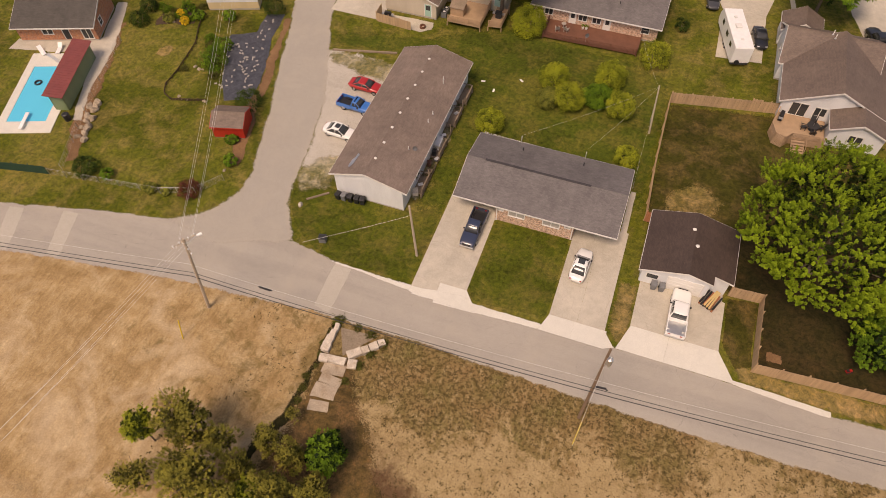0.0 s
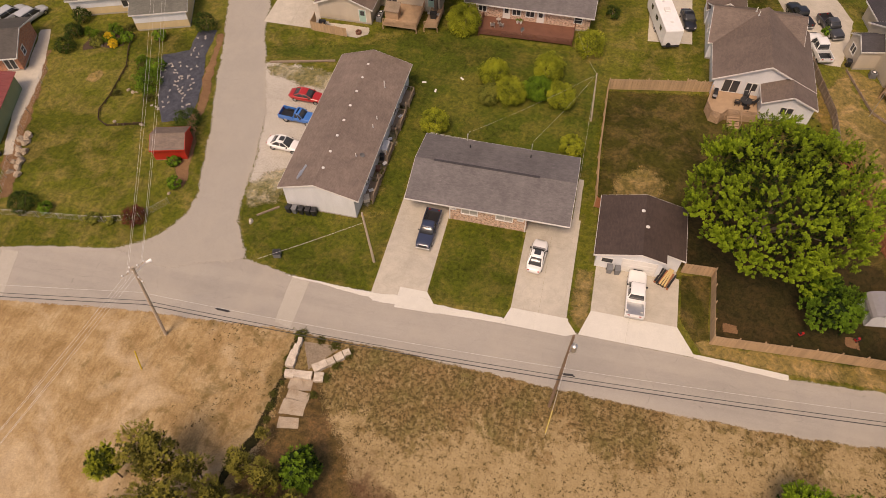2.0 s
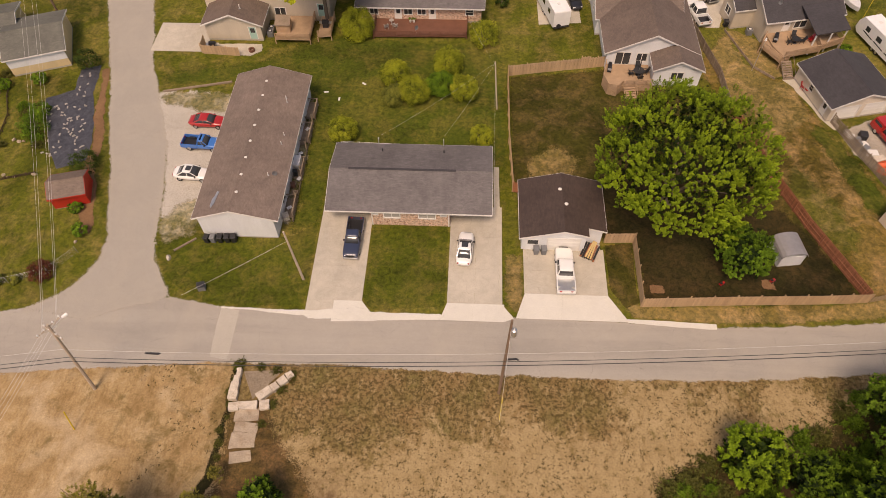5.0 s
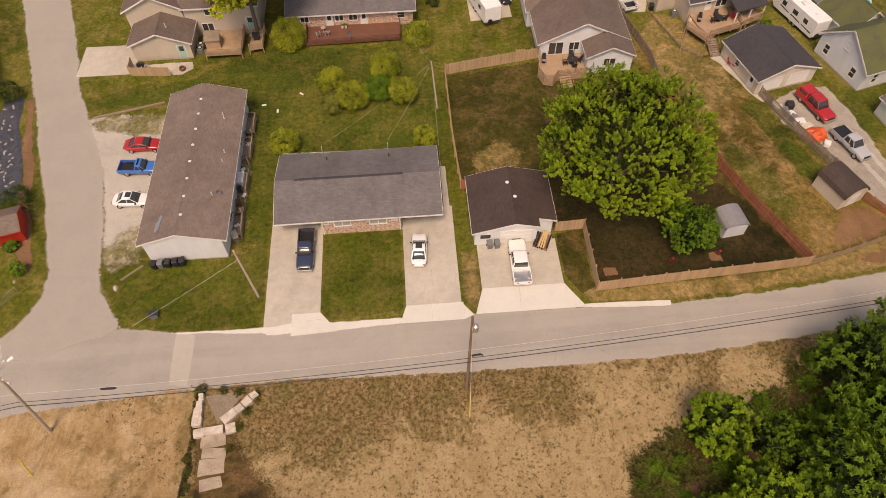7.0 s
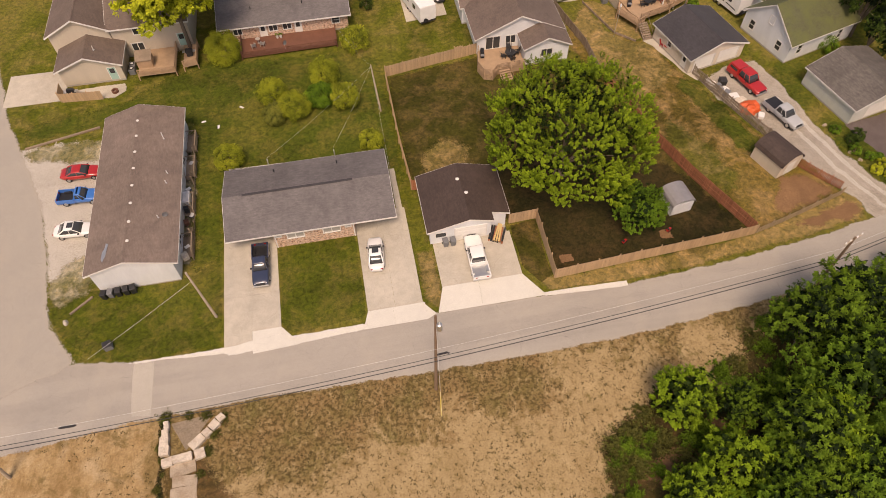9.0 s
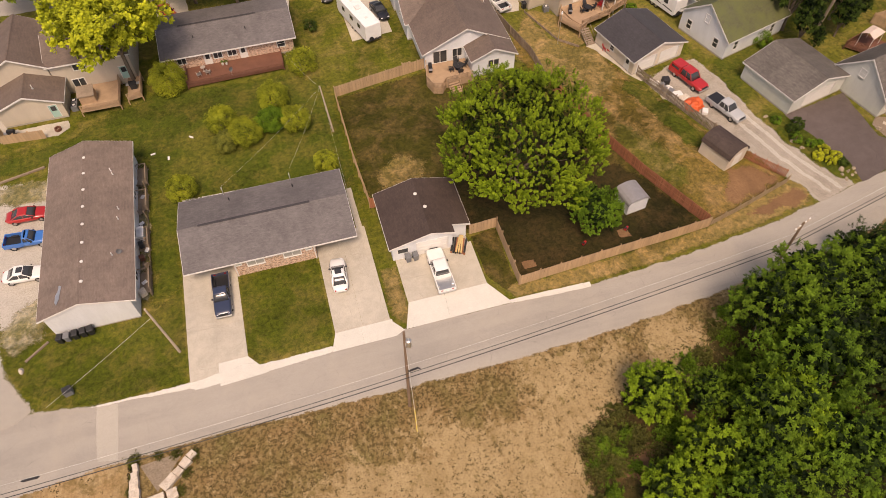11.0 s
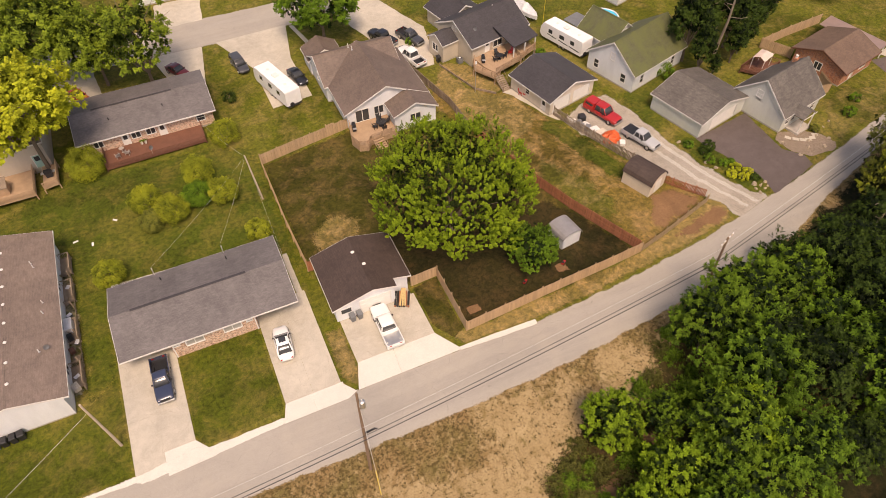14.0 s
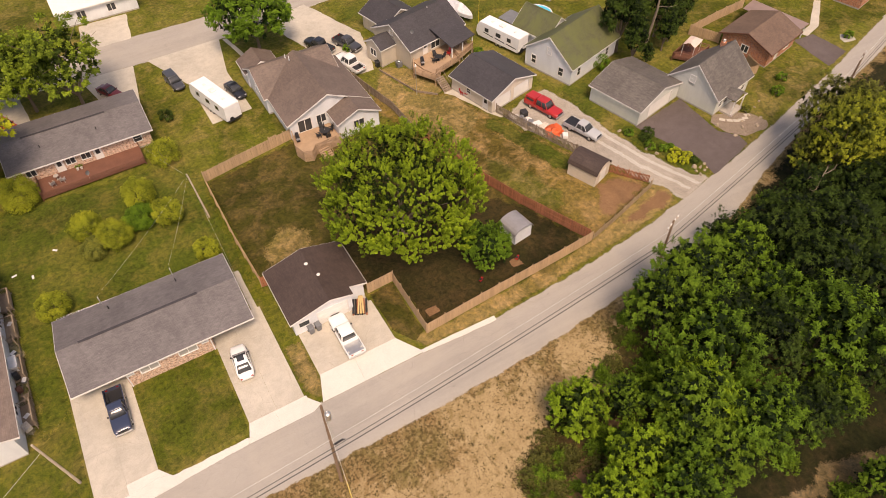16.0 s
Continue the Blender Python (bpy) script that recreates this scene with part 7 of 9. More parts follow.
# ---- fences ----
def fence(name, pts, material, label, height=1.8, panel=2.4, gap=0.006, picket=0.14, dog=True, rails=2, post=None):
    """Posts, rails and boards along a line, each a part."""
    root = thing(name, pts[0][0], pts[0][1], 0, 0, label, "fence")
    o = Vector((pts[0][0], pts[0][1], 0))

    def put(kind, data, m):
        ob = new(kind, data)
        ob.parent = root
        ob.matrix_basis = m

    for a, b in zip(pts, pts[1:]):
        a, b = Vector((*a, 0)) - o, Vector((*b, 0)) - o
        n = max(1, round((b - a).length / panel))
        L = (b - a).length / n
        ang = math.degrees(math.atan2(b.y - a.y, b.x - a.x))
        k = max(2, int(L / (picket + gap)))
        w = L / k
        kinds = []
        for v in range(3):
            h, x1 = height + 0.03 * (v - 1), w - gap
            if dog:
                prof = [(0, 0.04), (x1, 0.04), (x1, h - 0.04), (x1 - 0.035, h), (0.035, h), (0, h - 0.04)]
            else:
                prof = [(0, 0.04), (x1, 0.04), (x1, h - 0.07), (x1 / 2, h), (0, h - 0.07)]
            bm = bmesh.new()
            prism(bm, [(p, q) for p, q in prof], -0.012, 0.01)
            me = bpy.data.meshes.new("picket")
            bm.transform(pose(0, 0, 0, 90, 0, 0))
            bm.to_mesh(me)
            bm.free()
            me.materials.append(material)
            kinds.append(me)
        bm = bmesh.new()
        box(bm, 0.0, 0.012, 0, L, 0.055, 0.09)
        rail = bpy.data.meshes.new("rail")
        bm.to_mesh(rail)
        bm.free()
        rail.materials.append(material)
        bm = bmesh.new()
        box(bm, -0.055, 0.014, -0.1, 0.055, 0.11, height + 0.08)
        stake = bpy.data.meshes.new("post")
        bm.to_mesh(stake)
        bm.free()
        stake.materials.append(post or material)
        for i in range(n):
            q = a.lerp(b, i / n)
            m = pose(q.x, q.y, 0, 0, 0, ang)
            put("post", stake, m @ pose(0, 0.045, 0))
            for c in range(rails):
                put("rail", rail, m @ pose(0, 0, 0.3 + (height - 0.6) * c / max(1, rails - 1)))
            for c in range(k):
                put("picket", kinds[(c * 7 + i * 3) % 3 if c % 4 else 1], m @ pose(c * w + gap / 2, 0, 0, 0, 0.5 * math.sin(c * 2.3 + i)))
    return root


fence("wooden_fence", [(15.5, 45.0), (18.7, 45.15), (18.6, 36.75), (28.4, 37.35), (38.0, 37.85), (42.5, 38.2)], M["cedar"], "tan cedar privacy fence along the street corner")
fence("picket_fence", [(42.7, 38.25), (47.0, 39.3), (55.0, 41.6), (55.6, 42.0)], M["cedar_old"], "sun-bleached tan picket fence along the verge", 1.15, 2.3, 0.06, 0.1, dog=False)
fence("wooden_fence", [(42.4, 38.5), (38.6, 48.0), (36.3, 55.2), (33.8, 66.5)], M["cedar_red"], "red-brown stained privacy fence across the yards", rails=3)
fence("wooden_fence", [(33.7, 67.0), (33.6, 73.5), (32.5, 79.0), (31.6, 84.0)], M["grey_wood"], "weathered brown fence between the two houses", 1.5)
fence("wooden_fence", [(5.0, 72.8), (10.0, 73.75), (14.9, 74.6)], M["cedar"], "cedar privacy fence closing the back yard")
fence("gate", [(14.95, 74.6), (16.1, 74.8)], M["cedar"], "arched cedar garden gate in the back fence", 2.05, 1.2)
fence("wooden_fence", [(16.15, 74.8), (18.3, 75.2)], M["cedar"], "short cedar fence against the white house", 1.8, 1.1)
fence("wooden_fence", [(5.35, 52.2), (5.0, 60.0), (4.95, 72.6)], M["cedar"], "thin brown fence along the lot line", 1.7)
fence("wooden_fence", [(5.35, 52.1), (6.2, 52.05)], M["cedar_red"], "short brown fence end at the garage", 1.8, 0.9)
fence("picket_fence", [(46.2, 65.2), (47.6, 60.6), (50.0, 53.6), (51.4, 50.4)], M["grey_wood"], "spaced picket fence beside the gravel drive", 1.6, 2.3, 0.07, 0.11, dog=False)
fence("picket_fence", [(51.9, 47.2), (53.6, 44.6), (55.3, 42.4)], M["cedar_red"], "reddish picket fence by the drive entrance", 1.4, 1.6, 0.06, 0.11, dog=False)
fence("wooden_fence", [(-38.2, 76.2), (-32.8, 75.8)], M["cedar"], "orange cedar screen round a small patio", 1.5, 1.8)
fence("wooden_fence", [(-38.3, 76.4), (-38.4, 78.4)], M["cedar"], "short cedar screen beside the driveway", 1.6, 2.0)
fence("wooden_fence", [(87.2, 61.6), (84.9, 65.9), (91.5, 66.8), (98.8, 67.4)], M["cedar"], "tan wooden fence behind the cottage", 1.8)
fence("wooden_fence", [(82.4, 53.0), (86.0, 52.4), (87.0, 55.5)], M["cedar"], "tan wooden fence between cottage and brick house", 1.6)
fence("screen_fence", [(-74.0, 33.4), (-71.1, 34.0), (-64.8, 35.3)], surface("dark_green_screen", (0.012, 0.05, 0.03), 0.7, 0.2), "dark green screened fence by the street", 1.4, 2.4, 0.002, 0.3)


def wire_fence(name, pts, label, height=1.1, span=2.6):
    root = thing(name, pts[0][0], pts[0][1], 0, 0, label, "fence")
    o = Vector((pts[0][0], pts[0][1], 0))
    for a, b in zip(pts, pts[1:]):
        a, b = Vector((*a, 0)) - o, Vector((*b, 0)) - o
        n = max(1, round((b - a).length / span))
        bm = bmesh.new()
        for z in (0.15, height * 0.35, height * 0.6, height * 0.8, height):
            tube(bm, a + Vector((0, 0, z)), b + Vector((0, 0, z)), 0.014 if z == height else 0.004, None, 4)
        k = int((b - a).length / 0.25)
        for i in range(k):
            q = a.lerp(b, i / k)
            tube(bm, q + Vector((0, 0, 0.1)), a.lerp(b, (i + 1) / k) + Vector((0, 0, height)), 0.003, None, 3)
            tube(bm, q + Vector((0, 0, height)), a.lerp(b, (i + 1) / k) + Vector((0, 0, 0.1)), 0.003, None, 3)
        part("mesh", bm, M["metal"], root)
        for i in range(n + 1):
            bm = bmesh.new()
            q = a.lerp(b, i / n)
            tube(bm, q + Vector((0, 0, -0.05)), q + Vector((0, 0, height + 0.06)), 0.035, None, 7)
            part("post", bm, M["metal"], root)
    return root


wire_fence("chain_link_fence", [(-64.6, 35.3), (-58, 36.2), (-50.0, 37.2), (-46.0, 38.6), (-43.8, 41.5)], "chain-link fence half grown over along the street")
wire_fence("chain_link_fence", [(-63.6, 36.4), (-66.2, 43.0), (-69.0, 51.5), (-71.6, 60.0)], "chain-link fence between the pool and the lawn")
fence("garden_edging", [(-63.4, 69.4), (-62.6, 66.4), (-61.0, 62.9), (-60.6, 60.0), (-60.2, 57.0), (-60.2, 54.0), (-59.4, 52.4), (-57.8, 51.6), (-55.4, 52.3), (-53.2, 53.0)], M["mulch"], "low dark garden edging curving across the lawn", 0.35, 1.4, 0.09, 0.1, dog=False, rails=1)
wire_fence("wire_fence", [(-16.0, 58.6), (-9.0, 58.4), (1.0, 58.2)], "thin wire fence along the back of the duplex", 1.2)


# ---- decks and porches ----
def deck(name, outline, z, material, label, rails=(), height=0.95, boards="x", skirt=()):
    """A board deck on posts. outline counter-clockwise; rails: indices of edges that carry a railing."""
    o, rods = outline[0], {}
    root = thing(name, o[0], o[1], 0, 0, label, "deck")
    pts = [(x - o[0], y - o[1]) for x, y in outline]
    bm = bmesh.new()
    prism(bm, pts, z - 0.22, z - 0.03)
    part("frame", bm, material, root)
    # boards clipped to the outline
    bm = bmesh.new()
    ax = 0 if boards == "y" else 1
    lo, hi = min(p[ax] for p in pts), max(p[ax] for p in pts)
    c = lo
    while c < hi - 0.02:
        m = c + 0.07
        hits = []
        for i, p in enumerate(pts):
            q = pts[(i + 1) % len(pts)]
            if (p[ax] - m) * (q[ax] - m) < 0:
                f = (m - p[ax]) / (q[ax] - p[ax])
                hits.append(p[1 - ax] + f * (q[1 - ax] - p[1 - ax]))
        hits.sort()
        for a, b in zip(hits[::2], hits[1::2]):
            d = (a, c + 0.005, z - 0.03, b, c + 0.135, z) if ax == 1 else (c + 0.005, a, z - 0.03, c + 0.135, b, z)
            box(bm, *d)
        c += 0.14
    tagged(part("decking", bm, material, root), kind="stuff")
    for i, p in enumerate(pts):
        bm = bmesh.new()
        box(bm, p[0] - 0.06, p[1] - 0.06, -0.05, p[0] + 0.06, p[1] + 0.06, z - 0.2)
        part("post", bm, material, root)
    for i in skirt:
        a, b = Vector((*pts[i], 0)), Vector((*pts[(i + 1) % len(pts)], 0))
        turn = pose(a.x, a.y, 0, 0, 0, math.degrees(math.atan2(b.y - a.y, b.x - a.x)))
        n = max(2, int((b - a).length / 0.15))
        w = (b - a).length / n
        for k in range(n):
            ob = part_box("skirt_board", (k * w + 0.008, -0.05, 0.02, (k + 1) * w - 0.008, -0.02, z - 0.03), material, root)
            ob.matrix_basis = turn
    for i in rails:
        a, b = Vector((*pts[i], z)), Vector((*pts[(i + 1) % len(pts)], z))
        turn = pose(a.x, a.y, z, 0, 0, math.degrees(math.atan2(b.y - a.y, b.x - a.x)))
        L = (b - a).length
        for dims in ((0, -0.06, height - 0.05, L, 0.06, height), (0, -0.02, 0.1, L, 0.02, 0.17)):
            ob = part_box("handrail", dims, material, root)
            ob.matrix_basis = turn
        n = max(2, int(L / 0.16))
        for k in range(n + 1):
            big = k % 10 == 0 or k == n
            w = 0.045 if big else 0.018
            if (big, height) not in rods:
                bm = bmesh.new()
                box(bm, -w, -w, 0.0, w, w, height - 0.03)
                rods[big, height] = bpy.data.meshes.new("baluster")
                bm.to_mesh(rods[big, height])
                bm.free()
                rods[big, height].materials.append(material)
            ob = new("rail_post" if big else "baluster", rods[big, height])
            ob.parent = root
            ob.matrix_basis = turn @ pose(min(max(L * k / n, w), L - w), 0, 0)
    return root


def steps(name, x, y, rz, material, label, n=4, w=1.2, rise=0.18, run=0.28):
    root = thing(name, x, y, 0, rz, label, "steps")
    for k in range(n):
        part_box("tread", (-w / 2, -run * (k + 1), (n - k - 1) * rise + 0.02, w / 2, -run * k, (n - k) * rise - rise * 0.4), material, root)
    for sg in (-1, 1):
        bm = bmesh.new()
        slab(bm, [(sg * w / 2 - 0.03, -run * n, 0.15), (sg * w / 2 + 0.03, -run * n, 0.15), (sg * w / 2 + 0.03, 0, n * rise), (sg * w / 2 - 0.03, 0, n * rise)], 0.2)
        part("stringer", bm, material, root)
        bm = bmesh.new()
        tube(bm, (sg * w / 2, -run * n, 0.95), (sg * w / 2, 0, n * rise + 0.9), 0.035, None, 5)
        tube(bm, (sg * w / 2, -run * n, 0.0), (sg * w / 2, -run * n, 0.98), 0.045, None, 5)
        part("handrail", bm, material, root)
    return root


deck("deck", [(-14.3, 80.3), (-0.9, 80.6), (-0.9, 84.35), (-14.3, 84.35)], 0.5, M["deck_red"], "long dark red stained deck behind the brick duplex", (0, 1, 3), 0.8)
deck("deck", [(18.1, 69.7), (19.2, 69.3), (20.0, 70.3), (24.0, 70.6), (24.0, 74.6), (18.3, 74.6), (17.6, 71.4)], 0.95, M["deck_tan"], "tan wooden deck with angled rails at the white house", (0, 1, 2, 5, 6), 0.9, skirt=(0, 1, 2, 5, 6))
steps("deck_steps", 21.0, 70.2, 8, M["deck_tan"], "wooden steps from the deck to the yard", 5, 1.5)
deck("deck", [(-28.2, 78.7), (-23.2, 78.7), (-23.2, 84.0), (-28.2, 84.0)], 0.9, M["deck_tan"], "tan wooden deck behind the tan house", (0, 1), 0.9)
deck("deck", [(-22.2, 79.4), (-20.3, 79.7), (-20.3, 84.0), (-22.2, 84.0)], 0.9, M["deck_tan"], "small tan wooden landing by the green door", (0, 1), 0.9)
deck("deck", [(42.5, 76.2), (47.6, 77.7), (47.9, 82.6), (41.1, 81.1), (41.6, 78.2)], 1.5, M["deck_tan"], "raised tan wooden deck of the taupe house", (0, 1), 0.9)
deck("deck", [(40.0, 78.8), (41.9, 75.4), (43.2, 76.1), (41.5, 79.2), (41.2, 81.0)], 1.2, M["deck_tan"], "lower tan deck landing with a railing", (0, 1, 4), 0.9)
steps("deck_steps", 42.6, 75.5, 8, M["grey_wood"], "long wooden steps down from the raised deck", 8, 1.3)
deck("deck", [(47.8, 78.0), (51.2, 79.6), (50.4, 83.4), (47.9, 82.8)], 1.5, M["deck_tan"], "covered deck under the porch roof", (0, 1), 0.9)
deck("deck", [(79.6, 59.2), (83.6, 60.4), (82.0, 63.4), (77.3, 61.9)], 0.6, M["deck_red"], "low dark red deck behind the cottage", (0, 1, 2, 3), 0.9)
cv = thing("garden_awning", 80.5, 61.3, 0.6, 22, "pale pink canvas awning on slim posts over the deck", "awning")
bm = bmesh.new()
slab(bm, [(-1.5, -1.0, 2.0), (1.5, -1.0, 2.0), (1.1, 0.1, 2.3), (-1.1, 0.1, 2.3)], 0.03)
slab(bm, [(-1.1, 0.1, 2.3), (1.1, 0.1, 2.3), (1.5, 1.0, 2.0), (-1.5, 1.0, 2.0)], 0.03)
part("canvas", bm, surface("pale_pink_canvas", (0.62, 0.50, 0.43), 0.8, 0.1), cv)
for a in (-1.4, 1.4):
    for b in (-0.9, 0.9):
        part_box("post", (a - 0.03, b - 0.03, 0, a + 0.03, b + 0.03, 2.0), M["trim"], cv)
pr = thing("porch_roof", 46.3, 78.2, 0, 0, "charcoal shingled porch roof on white posts", "porch roof")
bm = bmesh.new()
slab(bm, [(0.3, 0.2, 3.5), (5.3, 1.6, 3.5), (4.2, 6.3, 4.7), (-0.9, 5.0, 4.7)], 0.14)
part("roof", bm, M["roof_dark_y"], pr)
for a, b in ((0.5, 0.5), (5.0, 1.8), (2.8, 1.15)):
    part_box("post", (a - 0.08, b - 0.08, 0, a + 0.08, b + 0.08, 3.38), M["trim"], pr)
# landings and rails on the east side of the apartments
for k, y in enumerate((47.2, 53.2, 59.2, 63.6)):
    deck("porch", [(-21.55, y), (-20.2, y), (-20.2, y + 2.6), (-21.55, y + 2.6)], 0.35, M["grey_wood"], "weathered wooden back porch of an apartment", (1, 2), 0.9)
fence("wooden_fence", [(-20.1, 46.8), (-20.2, 52.0), (-20.3, 58.0), (-20.5, 64.2)], M["grey_wood"], "low weathered rail behind the apartments", 0.55, 2.1, 0.25, 0.12)


# ---- poles and cables ----
def utility_pole(x, y, h, lean, label, material, arms=1, tank=False, lamp=False, r=0.17, arm_rz=0.0):
    root = thing("utility_pole", x, y, 0, 0, label, "utility pole")
    top = Vector((lean[0], lean[1], h))
    bm = bmesh.new()
    tube(bm, (0, 0, -0.2), top, r, r * 0.66, 10)
    part("pole", bm, material, root)
    for k in range(arms):
        z = h - 0.35 - 0.9 * k
        c = top * (z / h)
        d = Vector((math.cos(radians(arm_rz + 90 * k)), math.sin(radians(arm_rz + 90 * k)), 0))
        bm = bmesh.new()
        tube(bm, c - d * 1.25, c + d * 1.25, 0.065, None, 4)
        for sg in (-1, 1):
            tube(bm, c - Vector((0, 0, 0.6)), c + d * 0.75 * sg, 0.025, None, 4)
        arm = part("crossarm", bm, M["pole_pale"], root)
        for s in (-1.1, -0.45, 0.45, 1.1):
            bm = bmesh.new()
            tube(bm, c + d * s, c + d * s + Vector((0, 0, 0.16)), 0.06, 0.05, 7)
            tube(bm, c + d * s + Vector((0, 0, 0.16)), c + d * s + Vector((0, 0, 0.26)), 0.085, 0.04, 7)
            part("insulator", bm, M["white_plastic"], arm)
    if tank:
        bm = bmesh.new()
        c = top * ((h - 1.6) / h)
        tube(bm, c + Vector((0.32, -0.12, -0.45)), c + Vector((0.32, -0.12, 0.45)), 0.26, None, 12)
        tube(bm, c + Vector((0.32, -0.12, 0.45)), c + Vector((0.32, -0.12, 0.55)), 0.26, 0.1, 12)
        tk = part("transformer", bm, M["metal"], root, "grey pole transformer")
        bm = bmesh.new()
        tube(bm, c + Vector((0.32, -0.12, 0.5)), c + Vector((0.32, -0.12, 0.8)), 0.05, 0.03, 7)
        part("bushing", bm, M["white_plastic"], tk)
    if lamp:
        bm = bmesh.new()
        c = top * ((h - 0.9) / h)
        tube(bm, c, c + Vector((0.9, 0.9, 0.7)), 0.03, None, 6)
        br = part("bracket", bm, M["metal"], root)
        bm = bmesh.new()
        e = c + Vector((0.9, 0.9, 0.7))
        tube(bm, e, e + Vector((0.35, 0.35, 0.02)), 0.12, 0.16, 8)
        part("lamp_head", bm, M["white_plastic"], br)
    return root


PA, PC, PE = (-36.25, 25.35), (3.6, 26.5), (44.7, 29.7)
utility_pole(*PA, 12.2, (1.1, 0.55), "leaning wooden utility pole with crossarms and street lamp", M["pole_pale"], 2, lamp=True, arm_rz=60)
utility_pole(*PC, 12.6, (0.4, 1.1), "brown wooden utility pole with a grey transformer", M["pole_wood"], 0, tank=True)
utility_pole(*PE, 10.6, (-0.4, -0.2), "wooden utility pole with a crossarm at the bend", M["pole_wood"], 1, arm_rz=20)
utility_pole(-17.7, 38.9, 8.7, (-0.45, 0.0), "bleached wooden service pole on the corner lawn", M["pole_pale"], 0, r=0.15)
utility_pole(3.45, 66.3, 7.5, (-0.6, 0.3), "slim bleached service pole in the back yards", M["pole_pale"], 0, r=0.12)
utility_pole(87.0, 39.3, 10.5, (0, 0), "wooden utility pole among the roadside trees", M["pole_wood"], 1, arm_rz=20)
utility_pole(-62.0, 84.0, 11.5, (0.0, 0.0), "wooden utility pole behind the yellow house", M["pole_wood"], 2, arm_rz=20)
utility_pole(-92.0, 17.0, 11.0, (0.0, 0.0), "wooden utility pole farther along the street", M["pole_wood"], 1)
utility_pole(-46.0, -22.0, 11.0, (0.0, 0.0), "wooden utility pole beyond the dry field", M["pole_wood"], 1)


def cable(name, p, q, sag, r, material, label):
    p, q = Vector(p), Vector(q)
    n = 24
    bm = bmesh.new()
    rows = []
    side = (q - p).cross(Vector((0, 0, 1))).normalized()
    up = side.cross((q - p).normalized())
    for i in range(n + 1):
        f = i / n
        c = p.lerp(q, f) - Vector((0, 0, 4 * sag * f * (1 - f)))
        rows.append([bm.verts.new(c + side * r * math.cos(a) + up * r * math.sin(a)) for a in (0, 1.571, 3.142, 4.712)])
    for a, b in zip(rows, rows[1:]):
        for i in range(4):
            bm.faces.new((a[i], a[(i + 1) % 4], b[(i + 1) % 4], b[i]))
    ob = part(name, bm, material)
    return tagged(ob, label, "cable", "overhead cables")


SP = [(-92, 17), PA, PC, PE, (87.0, 39.3), (150, 58.5)]
for (a, b), dz in zip(zip(SP, SP[1:]), (0, 0, 0, 0, 0)):
    for z, dy, r, mt, lb_ in ((5.9, 0.15, 0.04, "wire", "black telephone cable strung along the street"), (6.3, 0.35, 0.03, "wire", "black telephone cable strung along the street"), (7.6, 0.5, 0.011, "wire_pale", "pale bare neutral wire along the street")):
        cable("overhead_cable", (a[0], a[1] + dy, z), (b[0], b[1] + dy, z), 0.5, r, M[mt], lb_)
for k, dx in enumerate((-1.0, -0.4, 0.5, 1.05)):
    top = (PA[0] + 1.0 + dx * 0.5, PA[1] + 0.5 + dx * 0.85, 12.0 if k % 2 else 11.2)
    cable("overhead_cable", top, (-62.0 + dx, 84.0 + dx * 0.3, 11.3), 1.1, 0.010, M["wire_pale"], "pale power wire crossing the lawn")
    cable("overhead_cable", top, (-46.0 + dx, -22.0, 10.8), 1.1, 0.010, M["wire_pale"], "pale power wire crossing the field")
tp = (2.85, 66.6, 7.3)
for q in ((-10.9, 57.2, 3.7), (-3.1, 57.4, 3.7), (3.0, 46.4, 3.0), (-0.5, 80.6, 3.0)):
    cable("service_cable", tp, q, 0.35, 0.006, M["wire_pale"], "twisted service drop from the yard pole")
cable("guy_wire", (-18.0, 38.9, 7.2), (-30.6, 36.3, 0.1), 0.1, 0.014, M["wire_pale"], "guy wire from the service pole to the verge")
cable("guy_wire", (4.0, 27.5, 11.5), (3.65, 23.6, 0.1), 0.0, 0.015, M["wire_pale"], "steel guy wire of the utility pole")


for x0, y0, x1, y1, z, r in ((-29.3, 26.7, -28.2, 26.68, 5.72, 0.11), (4.0, 27.3, 4.95, 27.4, 5.85, 0.1)):
    sc = thing("splice_case", x0, y0, z, 0, "black splice case lashed under the telephone cable", "splice case")
    bm = bmesh.new()
    tube(bm, (0, 0, 0), (x1 - x0, y1 - y0, 0), r, None, 9)
    part("barrel", bm, M["black_plastic"], sc)
    for e in (-0.18, 1.0):
        bm = bmesh.new()
        tube(bm, ((x1 - x0) * e, 0, 0), ((x1 - x0) * (e + 0.18), 0, 0), r * (0.4 if e < 0 else 0.95), r * (0.95 if e < 0 else 0.4), 9)
        part("end_cone", bm, M["black_plastic"], sc)


def guy_guard(x0, y0, x1, y1, h):
    root = thing("guy_guard", x0, y0, 0, 0, "yellow plastic guard on a guy wire", "guy guard")
    bm = bmesh.new()
    tube(bm, (0, 0, 0.0), (x1 - x0, y1 - y0, h), 0.06, None, 7)
    part("sleeve", bm, M["yellow"], root)


M["yellow"] = surface("yellow_plastic", (0.62, 0.45, 0.02), 0.5, 0.1)
guy_guard(3.65, 23.8, 3.8, 25.0, 2.7)
guy_guard(-36.8, 21.2, -37.0, 22.0, 2.4)

